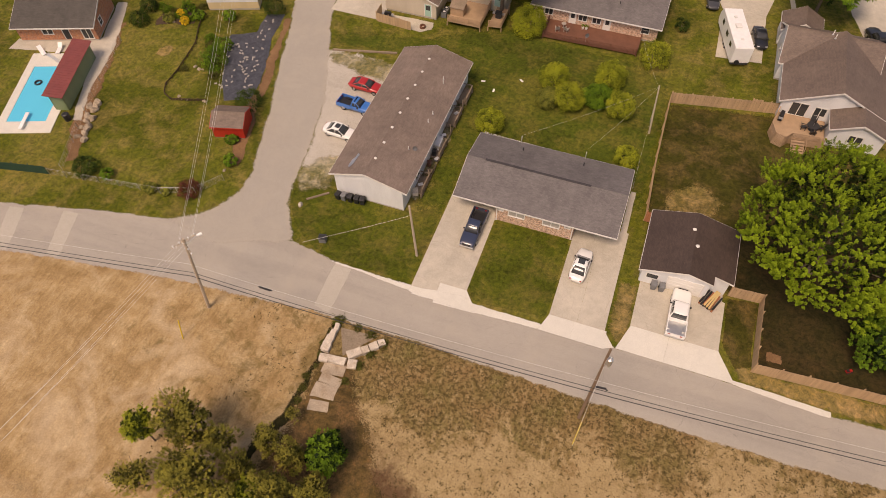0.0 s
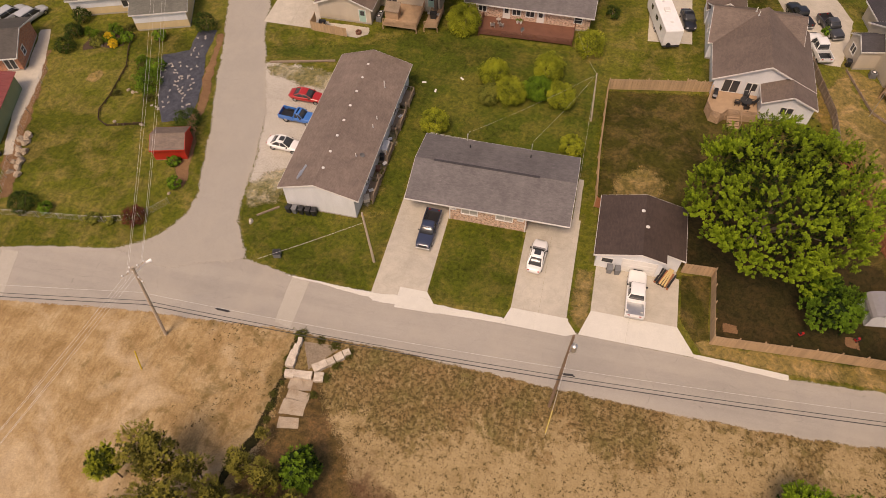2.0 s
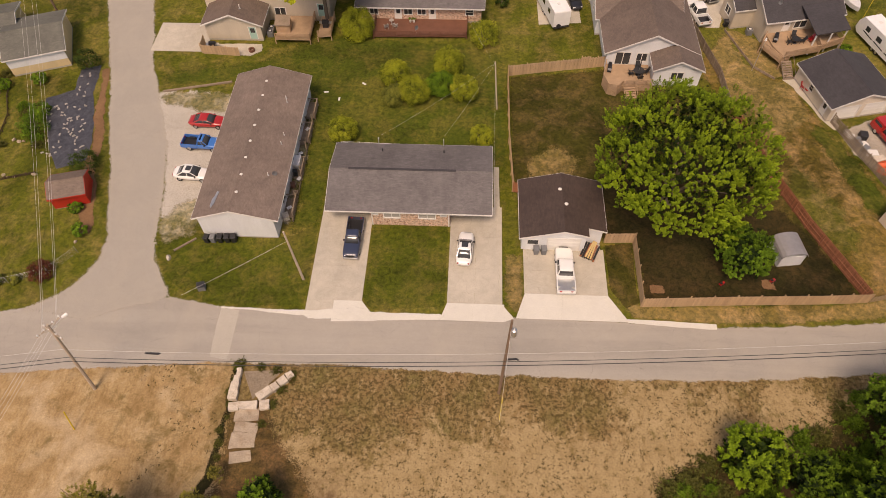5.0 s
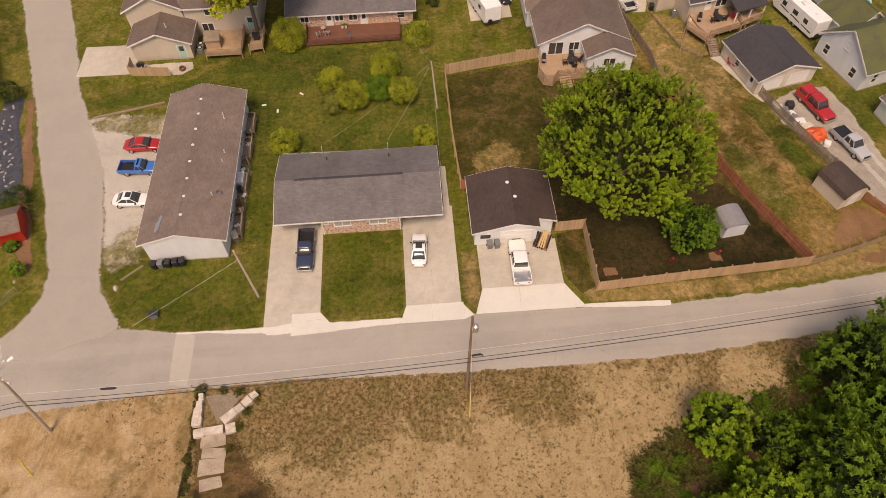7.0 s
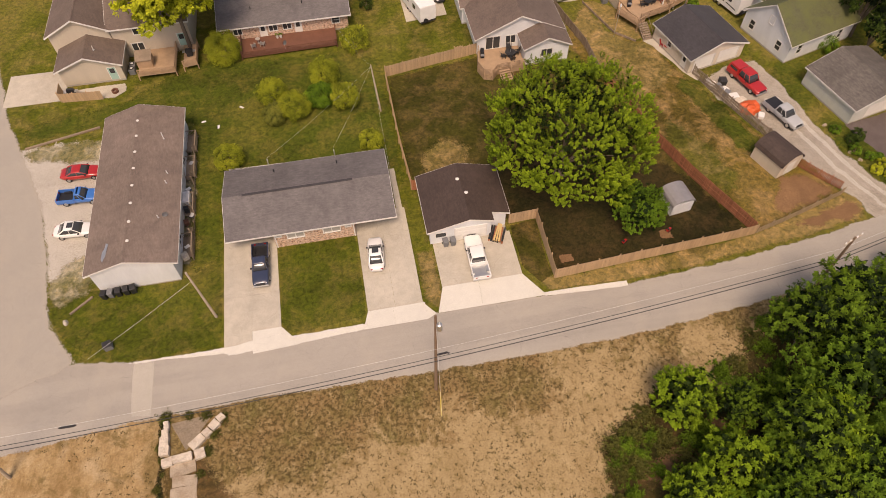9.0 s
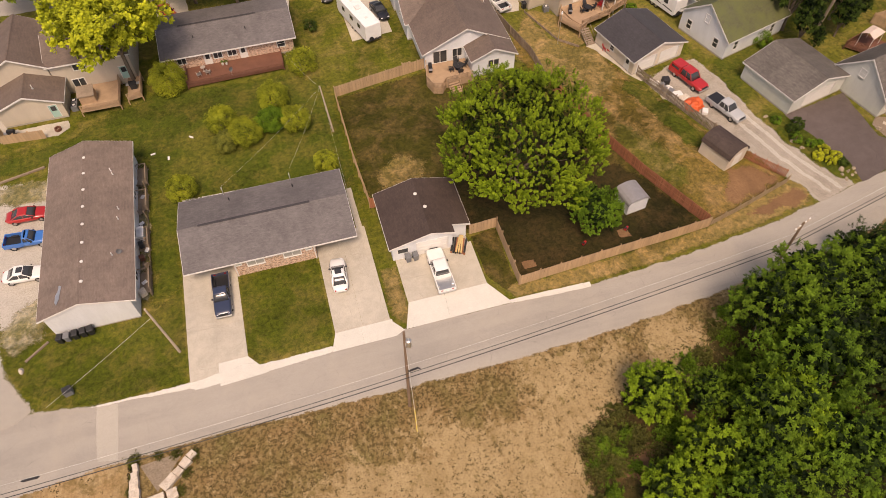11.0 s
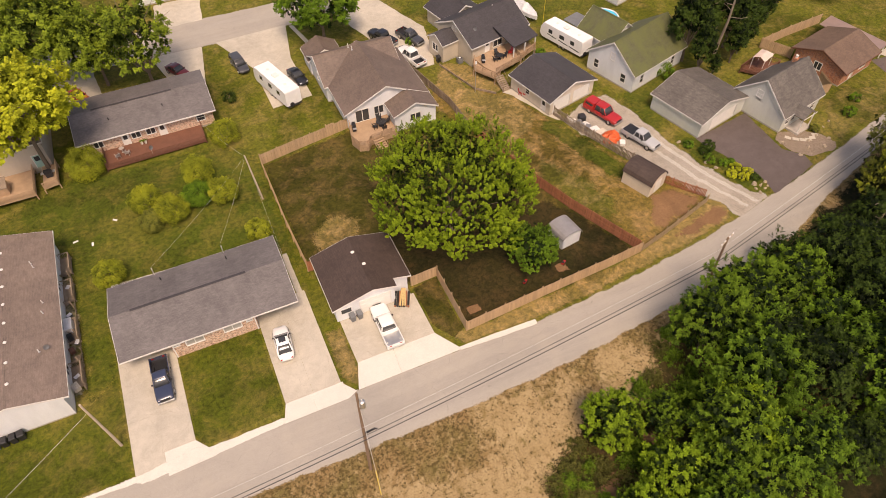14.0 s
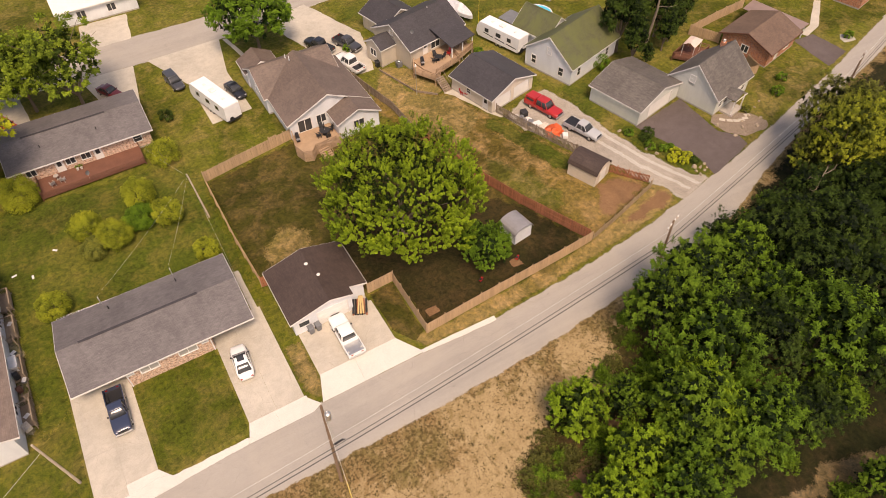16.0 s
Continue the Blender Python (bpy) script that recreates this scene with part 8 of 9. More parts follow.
# ---- stone basin and chute in the field ----
sbn = thing("stone_basin", -20.5, 25.5, 0, 0, "limestone block basin with a concrete floor beside the street", "stone basin")
bm = bmesh.new()
prism(bm, [(-1.4, 2.3), (0.1, -0.6), (2.6, 2.6)], -0.05, 0.04)
part("floor", bm, M["basin_floor"], sbn, "stained concrete basin floor with debris")
for k, (x, y, rz, w, d, h) in enumerate([(-1.75, 2.1, 95, 0.7, 0.5, 0.45), (-1.8, 1.35, 92, 0.75, 0.6, 0.5), (-1.85, 0.5, 88, 0.9, 0.8, 0.55), (-1.8, -0.4, 90, 0.85, 0.9, 0.55), (-1.5, -1.5, 6, 1.0, 0.85, 0.4), (-0.1, -1.35, 5, 1.7, 0.8, 0.45), (1.45, -1.2, 12, 0.95, 0.95, 0.4), (1.2, -0.05, 42, 1.5, 0.85, 0.5), (2.1, 0.65, 45, 0.75, 0.8, 0.5), (2.75, 1.3, 42, 0.9, 0.8, 0.5), (3.35, 1.95, 40, 0.7, 0.7, 0.45)]):
    bm = bmesh.new()
    box(bm, -w / 2, -d / 2, -0.1, w / 2, d / 2, h)
    bmesh.ops.subdivide_edges(bm, edges=bm.edges[:], cuts=2, use_grid_fill=True)
    for v in bm.verts:
        v.co += Vector((noise.noise(v.co * 3 + Vector((k, 0, 0))), noise.noise(v.co * 3 + Vector((0, k, 0))), noise.noise(v.co * 3 + Vector((0, 0, k))))) * 0.08
    ob = part("stone", bm, M["limestone"], sbn)
    ob.matrix_basis = pose(x, y, 0, 0, 0, rz)
ch = thing("concrete_chute", -20.4, 21.0, 0, 4, "broken concrete slabs of a drainage chute", "concrete chute")
for k, (x, y, rz, w, d) in enumerate([(-0.05, 2.2, 3, 2.2, 1.15), (0.1, 1.1, -3, 2.25, 0.9), (-0.1, -0.2, 2, 2.4, 1.5), (-0.1, -2.2, 6, 2.0, 2.0)]):
    bm = bmesh.new()
    prism(bm, rough_outline([(-w / 2, -d / 2), (w / 2, -d / 2), (w / 2, d / 2), (-w / 2, d / 2)], 0.4, 0.09, k), -0.05, 0.12 - 0.03 * k)
    ob = part("slab", bm, M["slab_concrete"], ch)
    ob.matrix_basis = pose(x, y, 0, 3 * (k - 1), 0, rz)
# flat strip: the overgrown ditch's shadow line is painted as dark colour
sheet("ditch", [(-23.1, 28.4), (-22.5, 28.6), (-22.1, 24), (-22.2, 20), (-22.9, 15.6), (-24.6, 11), (-25.6, 11.4), (-23.7, 16), (-22.9, 20.4), (-22.8, 24.4)], 0.02, M["forest_floor"], "overgrown ditch beside the chute, its shadow line painted dark", "ditch", 0.25, 0.5, fade=0.8)
sheet("bare_earth", [(-21.9, 24.6), (-18.4, 24.4), (-17.6, 21.6), (-15.4, 19.6), (-13.6, 16.8), (-11.0, 12.6), (-10.0, 8.0), (-16, 6), (-24, 9), (-23, 15), (-22.2, 20)], 0.022, M["chute_earth"], "dark reddish-brown earth round the drainage chute", "dirt", 0.5, 0.5, fade=3.0)
for k, (x, y, s) in enumerate([(-18.6, 28.0, 0.4), (-17.0, 27.4, 0.45), (-17.8, 26.0, 0.4), (-18.4, 24.4, 0.4), (-20.2, 28.3, 0.35), (-19.0, 22.4, 0.35), (-22.4, 28.4, 0.5)]):
    reuse(wb, x, y, 71 * k, s)
for k in range(9):
    reuse(wb if k else sb, -22.6 - 0.02 * k + 0.25 * math.sin(k * 2.1), 28.2 - 1.3 * k, 40 * k, 0.27 + 0.07 * math.sin(k * 1.3))

# ---- pool and its house ----
PX, PY, PR = -75.5, 47.0, 20
pd_ = thing("swimming_pool", PX, PY, 0, PR, "turquoise in-ground pool with a pale concrete surround", "swimming pool")
for dims in ((-3.7, -7.6, 3.9, -5.5), (-3.7, 5.4, 3.9, 8.2), (-3.7, -5.5, -2.6, 5.4), (2.6, -5.5, 3.9, 5.4)):
    part_box("surround", (dims[0], dims[1], -0.1, dims[2], dims[3], 0.08), M["apron"], pd_)
wm, nt, bs = nodes_of("pool_water")
bs.inputs["Base Color"].default_value = (0.055, 0.52, 0.74, 1)
bs.inputs["Roughness"].default_value = 0.08
bump_(nt, bs, noise_(nt, place(nt), 2.5, 3), 0.15, 0.02)
part_box("water", (-2.6, -5.5, -0.1, 2.6, 5.4, 0.03), wm, pd_, "clear turquoise water")
part_box("diving_board", (-0.25, -7.2, 0.42, 0.25, -4.2, 0.48), M["white_plastic"], pd_, "white diving board", bevel=0.015)
part_box("board_stand", (-0.2, -7.0, 0.08, 0.2, -6.2, 0.42), M["white_plastic"], pd_)
bm = bmesh.new()
for k in range(8):
    a, b = k / 8, (k + 1) / 8
    slab(bm, [(-0.3 + 1.2 * a, 5.9 - 0.2 * a, 1.6 - 1.4 * a), (-0.3 + 1.2 * b, 5.9 - 0.2 * b, 1.6 - 1.4 * b), (-0.3 + 1.2 * b, 6.5 - 0.2 * b, 1.6 - 1.4 * b), (-0.3 + 1.2 * a, 6.5 - 0.2 * a, 1.6 - 1.4 * a)][::1], 0.06)
part("slide", bm, M["white_plastic"], pd_, "small white pool slide")
bm = bmesh.new()
for k in range(16):
    a, b = k * math.pi / 8, (k + 1) * math.pi / 8
    tube(bm, (-0.9 + 0.42 * math.cos(a), 2.0 + 0.42 * math.sin(a), 0.1), (-0.9 + 0.42 * math.cos(b), 2.0 + 0.42 * math.sin(b), 0.1), 0.13, None, 6, False)
tagged(part("pool_float", bm, M["steel_dark"], None), "dark inflatable ring floating on the pool", "pool float").matrix_basis = pose(PX, PY, 0, 0, 0, PR)
ph = thing("pool_house", -72.0, 50.3, 0, 18, "green-sided pool house with a red metal roof", "pool house")
for dims in ((-0.9, -5.3, 0, 0.9, -5.15, 2.5), (-0.9, 5.15, 0, 0.9, 5.3, 2.5), (0.75, -5.3, 0, 0.9, 5.3, 2.3), (-0.9, -5.3, 0, -0.75, 5.3, 2.6)):
    part_box("wall", dims, M["green_board"], ph)
bm = bmesh.new()
slab(bm, [(-1.3, -5.8, 2.95), (1.2, -5.8, 2.55), (1.2, 5.8, 2.55), (-1.3, 5.8, 2.95)], 0.06)
rf = part("roof", bm, M["roof_metal_red"], ph)
for k in range(26):
    y = -5.7 + 11.4 * k / 25
    bm = bmesh.new()
    slab(bm, [(-1.3, y - 0.025, 2.99), (1.2, y - 0.025, 2.59), (1.2, y + 0.025, 2.59), (-1.3, y + 0.025, 2.99)], 0.04)
    part("rib", bm, M["roof_metal_red"], rf)
sheet("patio", [(-86, 53), (-77, 55.4), (-73.4, 55.6), (-70.9, 50.0), (-68.0, 44.0), (-66.9, 44.4), (-69.7, 50.6), (-71.3, 57.4), (-76.0, 68.2), (-77.6, 67.6), (-74.6, 59.6), (-78, 58.5), (-86, 55.5)], 0.034, M["concrete"], "pale concrete path and patio by the brick house", "patio", 0.12, fade=0.35)
for x, y, rz in ((-80.6, 54.0, 60), (-78.6, 55.2, 20)):
    lg = thing("sun_lounger", x, y, 0.03, rz, "white plastic sun lounger by the pool", "lounger")
    part_box("seat", (-0.3, -0.9, 0.25, 0.3, 0.4, 0.31), M["white_plastic"], lg, bevel=0.01)
    bm = bmesh.new()
    slab(bm, [(-0.3, 0.4, 0.31), (0.3, 0.4, 0.31), (0.3, 0.9, 0.8), (-0.3, 0.9, 0.8)], 0.06)
    part("backrest", bm, M["white_plastic"], lg)
    for a, b in ((-0.25, -0.8), (0.25, -0.8), (-0.25, 0.35), (0.25, 0.35)):
        part_box("leg", (a - 0.025, b - 0.025, 0, a + 0.025, b + 0.025, 0.26), M["white_plastic"], lg)
tk = thing("rain_barrel", -68.6, 44.0, 0, 0, "black plastic barrel at the pool house corner", "barrel")
bm = bmesh.new()
tube(bm, (0, 0, 0), (0, 0, 1.0), 0.42, 0.46, 14)
tube(bm, (0, 0, 1.0), (0, 0, 1.1), 0.46, 0.3, 14)
part("drum", bm, M["black_plastic"], tk)


# ---- rocks, garden bed ----
def rock(x, y, r, label, group, material=None, seed=0):
    bm = bmesh.new()
    blob(bm, (0, 0, r * 0.35), r, (1.0, 0.8, 0.6), 2, 0.5)
    for v in bm.verts:
        v.co.z = max(v.co.z, -0.03)
        v.co += Vector((1, 1, 0)) * 0.06 * r * noise.noise(v.co * 4 + Vector((seed, seed, 0)))
    chips = random.Random(seed)
    for _ in range(8):
        n = Vector((chips.uniform(-1, 1), chips.uniform(-1, 1), chips.uniform(-0.1, 0.9))).normalized()
        cut = max(n.dot(v.co) for v in bm.verts) - r * chips.uniform(0.12, 0.38)
        for v in bm.verts:
            v.co -= n * max(0.0, n.dot(v.co) - cut)
    for v in bm.verts:
        v.co.z = max(v.co.z, -0.03)
    ob = part("rock", bm, material or M["limestone"])
    ob.matrix_basis = pose(x, y, 0, 0, 0, seed * 77)
    return tagged(ob, label, "rock", group)


for k in range(15):
    f = k / 14
    rock(-67.3 + 2.6 * f + 0.5 * math.sin(k * 2.3), 48.2 - 6.6 * f + 0.3 * math.cos(k * 1.7), 0.42 + 0.34 * abs(math.sin(k * 1.9)), "rough tan limestone boulder in a heap by the fence", "boulder heap", M["field_stone"], seed=k)
for k, (x, y) in enumerate([(-56.6, 52.3), (-55.8, 52.4), (-57.2, 52.6), (-53.4, 52.9), (-58.4, 58.6), (-57.6, 58.2), (-57.0, 58.4), (64.0, 40.6), (63.4, 40.4), (64.2, 41.3), (62.2, 40.0), (59.6, 47.6), (60.2, 46.2), (77.0, 45.6), (79.4, 46.6), (81.0, 47.2), (-44.6, 42.9), (-66.8, 66.2)]):
    rock(x, y, 0.2 + 0.16 * abs(math.sin(k * 2.7)), "pale rounded landscaping stone", "landscape stones", M["field_stone"], seed=k + 30)
tarp, nt, bs = nodes_of("black_weed_sheet")
wv = noise_(nt, place(nt), 1.2, 6, 0.7, 1.0)
nt.links.new(ramp(nt, wv, [(0.35, (0.03, 0.032, 0.038)), (0.7, (0.10, 0.10, 0.115))]), bs.inputs["Base Color"])
bs.inputs["Roughness"].default_value = 0.42
bump_(nt, bs, wv, 0.8, 0.1)
sheet("garden_sheet", [(-51.0, 53.9), (-48.0, 55.4), (-48.0, 57.5), (-49.4, 62.4), (-51.2, 67.4), (-52.0, 73.1), (-54.4, 72.4), (-53.8, 68.0), (-57.2, 66.3), (-55.0, 61.0), (-53.4, 57.6)], 0.03, tarp, "wrinkled black weed sheet over a vegetable bed", "garden bed", 0.12, 0.5, fade=0.2)
rng = np.random.default_rng(9)
count = 0
while count < 70:
    f, s = rng.random(), rng.random()
    x, y = -53.6 + 5.2 * s - f * 3.6, 55.6 + f * 11.0 + s * 0.8
    if f > 0.85:
        x, y = -53.6 + 1.6 * s - (f - 0.85) * 4, 66.5 + (f - 0.85) * 34
    blk = part_box("brick", (-0.17, -0.08, 0, 0.17, 0.08, 0.11), M["concrete_wall"], None)
    blk.matrix_basis = pose(x, y, 0.03, 0, 0, rng.uniform(0, 180))
    tagged(blk, "pale concrete brick weighing down the garden sheet", "brick", "sheet weights")
    count += 1
sheet("dirt_path", [(-74.6, 63.6), (-72.9, 58.8), (-70.6, 52.8), (-69.6, 48.3), (-67.2, 43.0), (-64.2, 37.4), (-63.0, 37.8), (-65.2, 43.2), (-67.6, 48.8), (-69.2, 53.4), (-71.6, 59.4), (-73.4, 64.0)], 0.02, M["dirt"], "worn brown earth along the chain-link fence", "dirt", 0.3, 0.5, fade=0.9)
sheet("dirt_path", [(-47.2, 56.0), (-46.2, 56.2), (-47.8, 62.4), (-50.6, 72.6), (-51.6, 72.4), (-49.2, 62.6)], 0.024, M["dirt"], "brown leaf litter along the garden's edge", "dirt", 0.25, 0.5, fade=0.7)
for k in range(26):
    f = (k * 0.618) % 1
    reuse(sb if k % 3 else wb, -71.6 + 7.2 * f + 0.5 * math.sin(k * 2.7), 65.6 + 3.6 * ((k * 0.377) % 1) + 2.0 * f, 50 * k, 0.4 + 0.25 * ((k * 0.71) % 1), "leafy garden plants in the flower bed")
for k in range(14):
    reuse(sb if k % 2 else wb, -59.6 + 5.0 * ((k * 0.618) % 1), 57.6 + 7.6 * ((k * 0.377) % 1), 40 * k, 0.5 + 0.3 * ((k * 0.53) % 1), "leafy weeds beside the vegetable bed")
sheet("flower_bed", [(-69, 64.8), (-63.8, 66.8), (-64.6, 70.4), (-69.6, 69)], 0.02, M["mulch"], "mulched flower bed beside the yellow house", "flower bed", 0.3, 0.5, fade=0.6)
sheet("flower_bed", [(63.6, 39.4), (64.9, 40.6), (64.6, 42.4), (61.6, 52.0), (59.2, 54.4), (58.4, 53.6), (60.4, 46), (61.2, 40.6)], 0.028, M["back_grass"], "planted border between the two drives", "flower bed", 0.25, 0.5, fade=0.6)
sheet("gravel_bed", [(71.4, 47.4), (71.6, 44.4), (73.4, 42.6), (76.8, 42.2), (78.6, 43.4), (77.6, 46.2), (75.2, 47.6), (73.0, 48.4)], 0.04, M["bed_gravel"], "brown gravel front bed before the cottage", "gravel bed", 0.15, 0.5, fade=0.2)
sheet("bare_mound", [(-65.2, 59.2), (-64.2, 58.9), (-63.4, 59.6), (-63.3, 60.6), (-64.0, 61.4), (-65.0, 61.3), (-65.5, 60.3)], 0.05, M["strip_grass"], "dry tan tuft of weeds in the lawn", "mound", 0.2, 0.4, fade=0.7)
sheet("flower_bed", [(-43.2, 44.0), (-45.0, 45.0), (-48.2, 56), (-47.0, 56.4), (-44.6, 50)], 0.02, M["dirt"], "bare planting strip along the side street", "flower bed", 0.3, 0.5, fade=0.6)


# ---- roof fittings ----
def roof_vent(x, y, z, label="white metal roof vent", material=None, r=0.17):
    root = thing("roof_vent", x, y, z, 0, label, "roof vent", "roof vents")
    bm = bmesh.new()
    tube(bm, (0, 0, -0.12), (0, 0, 0.14), r * 0.7, None, 8)
    part("neck", bm, material or M["trim"], root)
    bm = bmesh.new()
    tube(bm, (0, 0, 0.12), (0, 0, 0.2), r * 1.15, r * 0.7, 8)
    part("hood", bm, material or M["trim"], root)


def vent_pipe(x, y, z, h=0.5, material=None, label="black roof vent pipe", bend=False):
    root = thing("vent_pipe", x, y, z, 0, label, "vent pipe", "roof vents")
    bm = bmesh.new()
    tube(bm, (0, 0, -0.15), (0, 0, h), 0.06, None, 8)
    part("pipe", bm, material or M["black_plastic"], root)
    bm = bmesh.new()
    tube(bm, (0, 0, -0.06), (0, 0, 0.06), 0.16, 0.08, 8)
    part("flashing", bm, M["metal"], root)


for k in range(8):
    roof_vent(-25.62 - 0.03 * k, 46.9 + 2.6 * k, 4.86)
for x, y in ((-22.9, 50.2), (-22.3, 56.8), (-22.35, 55.3), (-22.9, 62.3), (-23.1, 62.9)):
    vent_pipe(x, y, 4.92 - (x + 25.95) * 0.283, 0.45, M["trim"], "pale roof vent pipe")
for x in (-10.3, -3.0):
    vent_pipe(x, 55.2, 3.15, 0.55)
for x in (-12.3, -5.0):
    vent_pipe(x, 89.0 + 3.0 - 5.2, 3.4, 0.5)
for x, y in ((10.3, 49.5), (10.9, 47.4)):
    roof_vent(x, y, 3.75 - abs(x - 10.55) * 0.28 + 0.1, r=0.2)
for x in (-10.9, -3.1):
    root = thing("service_mast", x, 56.6, 2.76, 0, "metal service mast on the duplex eave", "service mast")
    bm = bmesh.new()
    tube(bm, (0, 0, 0), (0, 0, 1.1), 0.04, None, 7)
    tube(bm, (0, 0, 1.1), (0, 0.15, 1.2), 0.06, 0.05, 7)
    part("mast", bm, M["metal"], root)
for x, y in ((23.0, 85.4), (22.7, 86.2), (47.0, 86.8), (-33.0, 81.0)):
    vent_pipe(x, y, 5.6 if y > 82 else 4.2, 0.6, M["trim"], "pale roof flue pipe")
for x, y in ((24.9, 84.0), (25.0, 82.0), (25.1, 79.8), (25.2, 77.8), (28.2, 76.6)):
    roof_vent(x, y, 5.7 - (x - 24.2) * 0.47, "brown roof box vent", M["roof_brown"], 0.2)
chm = thing("chimney", 79.2, 55.0, 5.6, 12, "short brick chimney on the cottage roof", "chimney")
part_box("stack", (-0.3, -0.3, -0.6, 0.3, 0.3, 0.8), M["red_brick"], chm)
bm = bmesh.new()
tube(bm, (0, 0, 0.8), (0, 0, 1.2), 0.16, 0.2, 9)
part("pot", bm, M["trim"], chm)


def dish(x, y, z, rz, h=0.5):
    root = thing("satellite_dish", x, y, z, rz, "grey satellite dish on a short mast", "satellite dish")
    bm = bmesh.new()
    tube(bm, (0, 0, -0.1), (0, 0, h), 0.03, None, 6)
    part("mast", bm, M["metal"], root)
    bm = bmesh.new()
    for k in range(12):
        a, b = k * math.pi / 6, (k + 1) * math.pi / 6
        c = [bm.verts.new(p) for p in ((0, -0.1, h), (0.3 * math.cos(a), -0.22, h + 0.12 + 0.38 * math.sin(a)), (0.3 * math.cos(b), -0.22, h + 0.12 + 0.38 * math.sin(b)))]
        bm.faces.new(c)
    part("reflector", bm, M["grey_plastic"], root)


dish(-8.2, 81.0, 0.5, 30, 1.0)
dish(42.4, 83.4, 4.3, -30, 0.7)
dish(-22.2, 50.5, 3.87, 20, 0.35)
bm = bmesh.new()
prism(bm, [(-0.1, -1.2), (0.22, -0.5), (0.3, 0.3), (0.42, 1.0), (0.1, 1.2), (0.0, 0.5), (-0.25, 0.1), (-0.3, -0.8)], 0.0, 0.012)
sm = part("roof_patch", bm, M["metal"], None)
sm.matrix_basis = pose(-28.2, 46.3, 4.97 - 2.25 * 0.3135, 0, -17.4, 0)
tagged(sm, "pale metal patch on the apartment roof", "roof patch")


# ---- bins, boxes, yard things ----
def bin_(x, y, rz, material, label, group=""):
    root = thing("trash_bin", x, y, 0.02, rz, label, "trash bin", group)
    bm = bmesh.new()
    loft(bm, [[(-0.24, -0.28, 0.06), (0.24, -0.28, 0.06), (0.24, 0.28, 0.06), (-0.24, 0.28, 0.06)], [(-0.3, -0.36, 1.0), (0.3, -0.36, 1.0), (0.3, 0.36, 1.0), (-0.3, 0.36, 1.0)]])
    part("body", bm, material, root)
    bm = bmesh.new()
    loft(bm, [[(-0.32, -0.4, 1.0), (0.32, -0.4, 1.0), (0.32, 0.4, 1.0), (-0.32, 0.4, 1.0)], [(-0.27, -0.32, 1.09), (0.27, -0.32, 1.09), (0.27, 0.34, 1.09), (-0.27, 0.34, 1.09)]])
    part("lid", bm, material, root)
    for sg in (-1, 1):
        bm = bmesh.new()
        tube(bm, (sg * 0.22, 0.3, 0.12), (sg * 0.3, 0.3, 0.12), 0.12, None, 10)
        part("wheel", bm, M["rubber"], root)


for k, x in enumerate((-29.4, -28.7, -27.9, -27.1, -26.4)):
    bin_(x, 43.55 + 0.05 * k, 4 * k - 8, M["black_plastic"] if k != 1 else M["grey_plastic"], "black wheeled trash bin against the apartment wall", "apartment bins")
for x in (7.75, 8.6):
    bin_(x, 43.35, 5, M["grey_plastic"], "grey wheeled trash bin before the garage", "garage bins")
bin_(36.6, 87.0 - 2.4, 0, M["black_plastic"], "black trash bin beside the house")
for x, y in ((-29.3, 81.5), (-29.3, 80.5), (39.6, 83.0)):
    ac = thing("air_conditioner", x, y, 0, 0, "grey outdoor air-conditioning unit with a fan grille", "air conditioner")
    part_box("case", (-0.42, -0.42, 0, 0.42, 0.42, 0.85), M["grey_plastic"], ac, bevel=0.03)
    bm = bmesh.new()
    tube(bm, (0, 0, 0.85), (0, 0, 0.88), 0.34, None, 14)
    gr = part("grille", bm, M["black_plastic"], ac)
    bm = bmesh.new()
    tube(bm, (0, 0, 0.88), (0, 0, 0.9), 0.2, None, 10)
    part("fan_hub", bm, M["white_plastic"], gr)
ub = thing("utility_box", -28.5, 37.3, 0, 15, "dark metal utility pedestal on the corner lawn", "utility box")
part_box("case", (-0.4, -0.35, 0, 0.4, 0.35, 0.75), M["grey_plastic"], ub, bevel=0.03)
part_box("lid", (-0.44, -0.39, 0.75, 0.44, 0.39, 0.82), M["steel_dark"], ub, bevel=0.02)
lg = thing("timber_log", -31.9, 43.0, 0.1, 40, "grey landscape timber lying on the lawn", "timber")
part_box("beam", (-1.4, -0.1, -0.1, 1.4, 0.1, 0.12), M["grey_wood"], lg, bevel=0.02)
lg = thing("timber_log", -37.2, 69.2, 0.1, 14, "long grey timber edging the gravel lot", "timber")
part_box("beam", (-4.6, -0.12, -0.1, 4.6, 0.12, 0.16), M["grey_wood"], lg, bevel=0.02)
rock(-33.2, 41.2, 0.45, "flat pale stone on the corner lawn", "", seed=90)
# woodpile beside the garage
wp = thing("woodpile", 13.75, 43.6, 0.05, -24, "dark stacked wood with yellow planks on top", "woodpile")
for k in range(14):
    bm = bmesh.new()
    a = -0.75 + 0.25 * (k % 7)
    tube(bm, (a, -1.0 + 0.1 * math.sin(k * 3), 0.13 + 0.22 * (k // 7)), (a + 0.05 * math.sin(k), 1.0, 0.14 + 0.22 * (k // 7)), 0.11, None, 7)
    part("log", bm, M["steel_dark"] if k % 3 else M["cedar_red"], wp)
for k in range(3):
    ob = part_box("plank", (-0.09, -1.25, 0, 0.09, 1.25, 0.06), M["plank_yellow"], wp, "pale yellow plank")
    ob.matrix_basis = pose(-0.1 + 0.22 * k, 0.1, 0.48, 0, 0, 3 * k - 3)
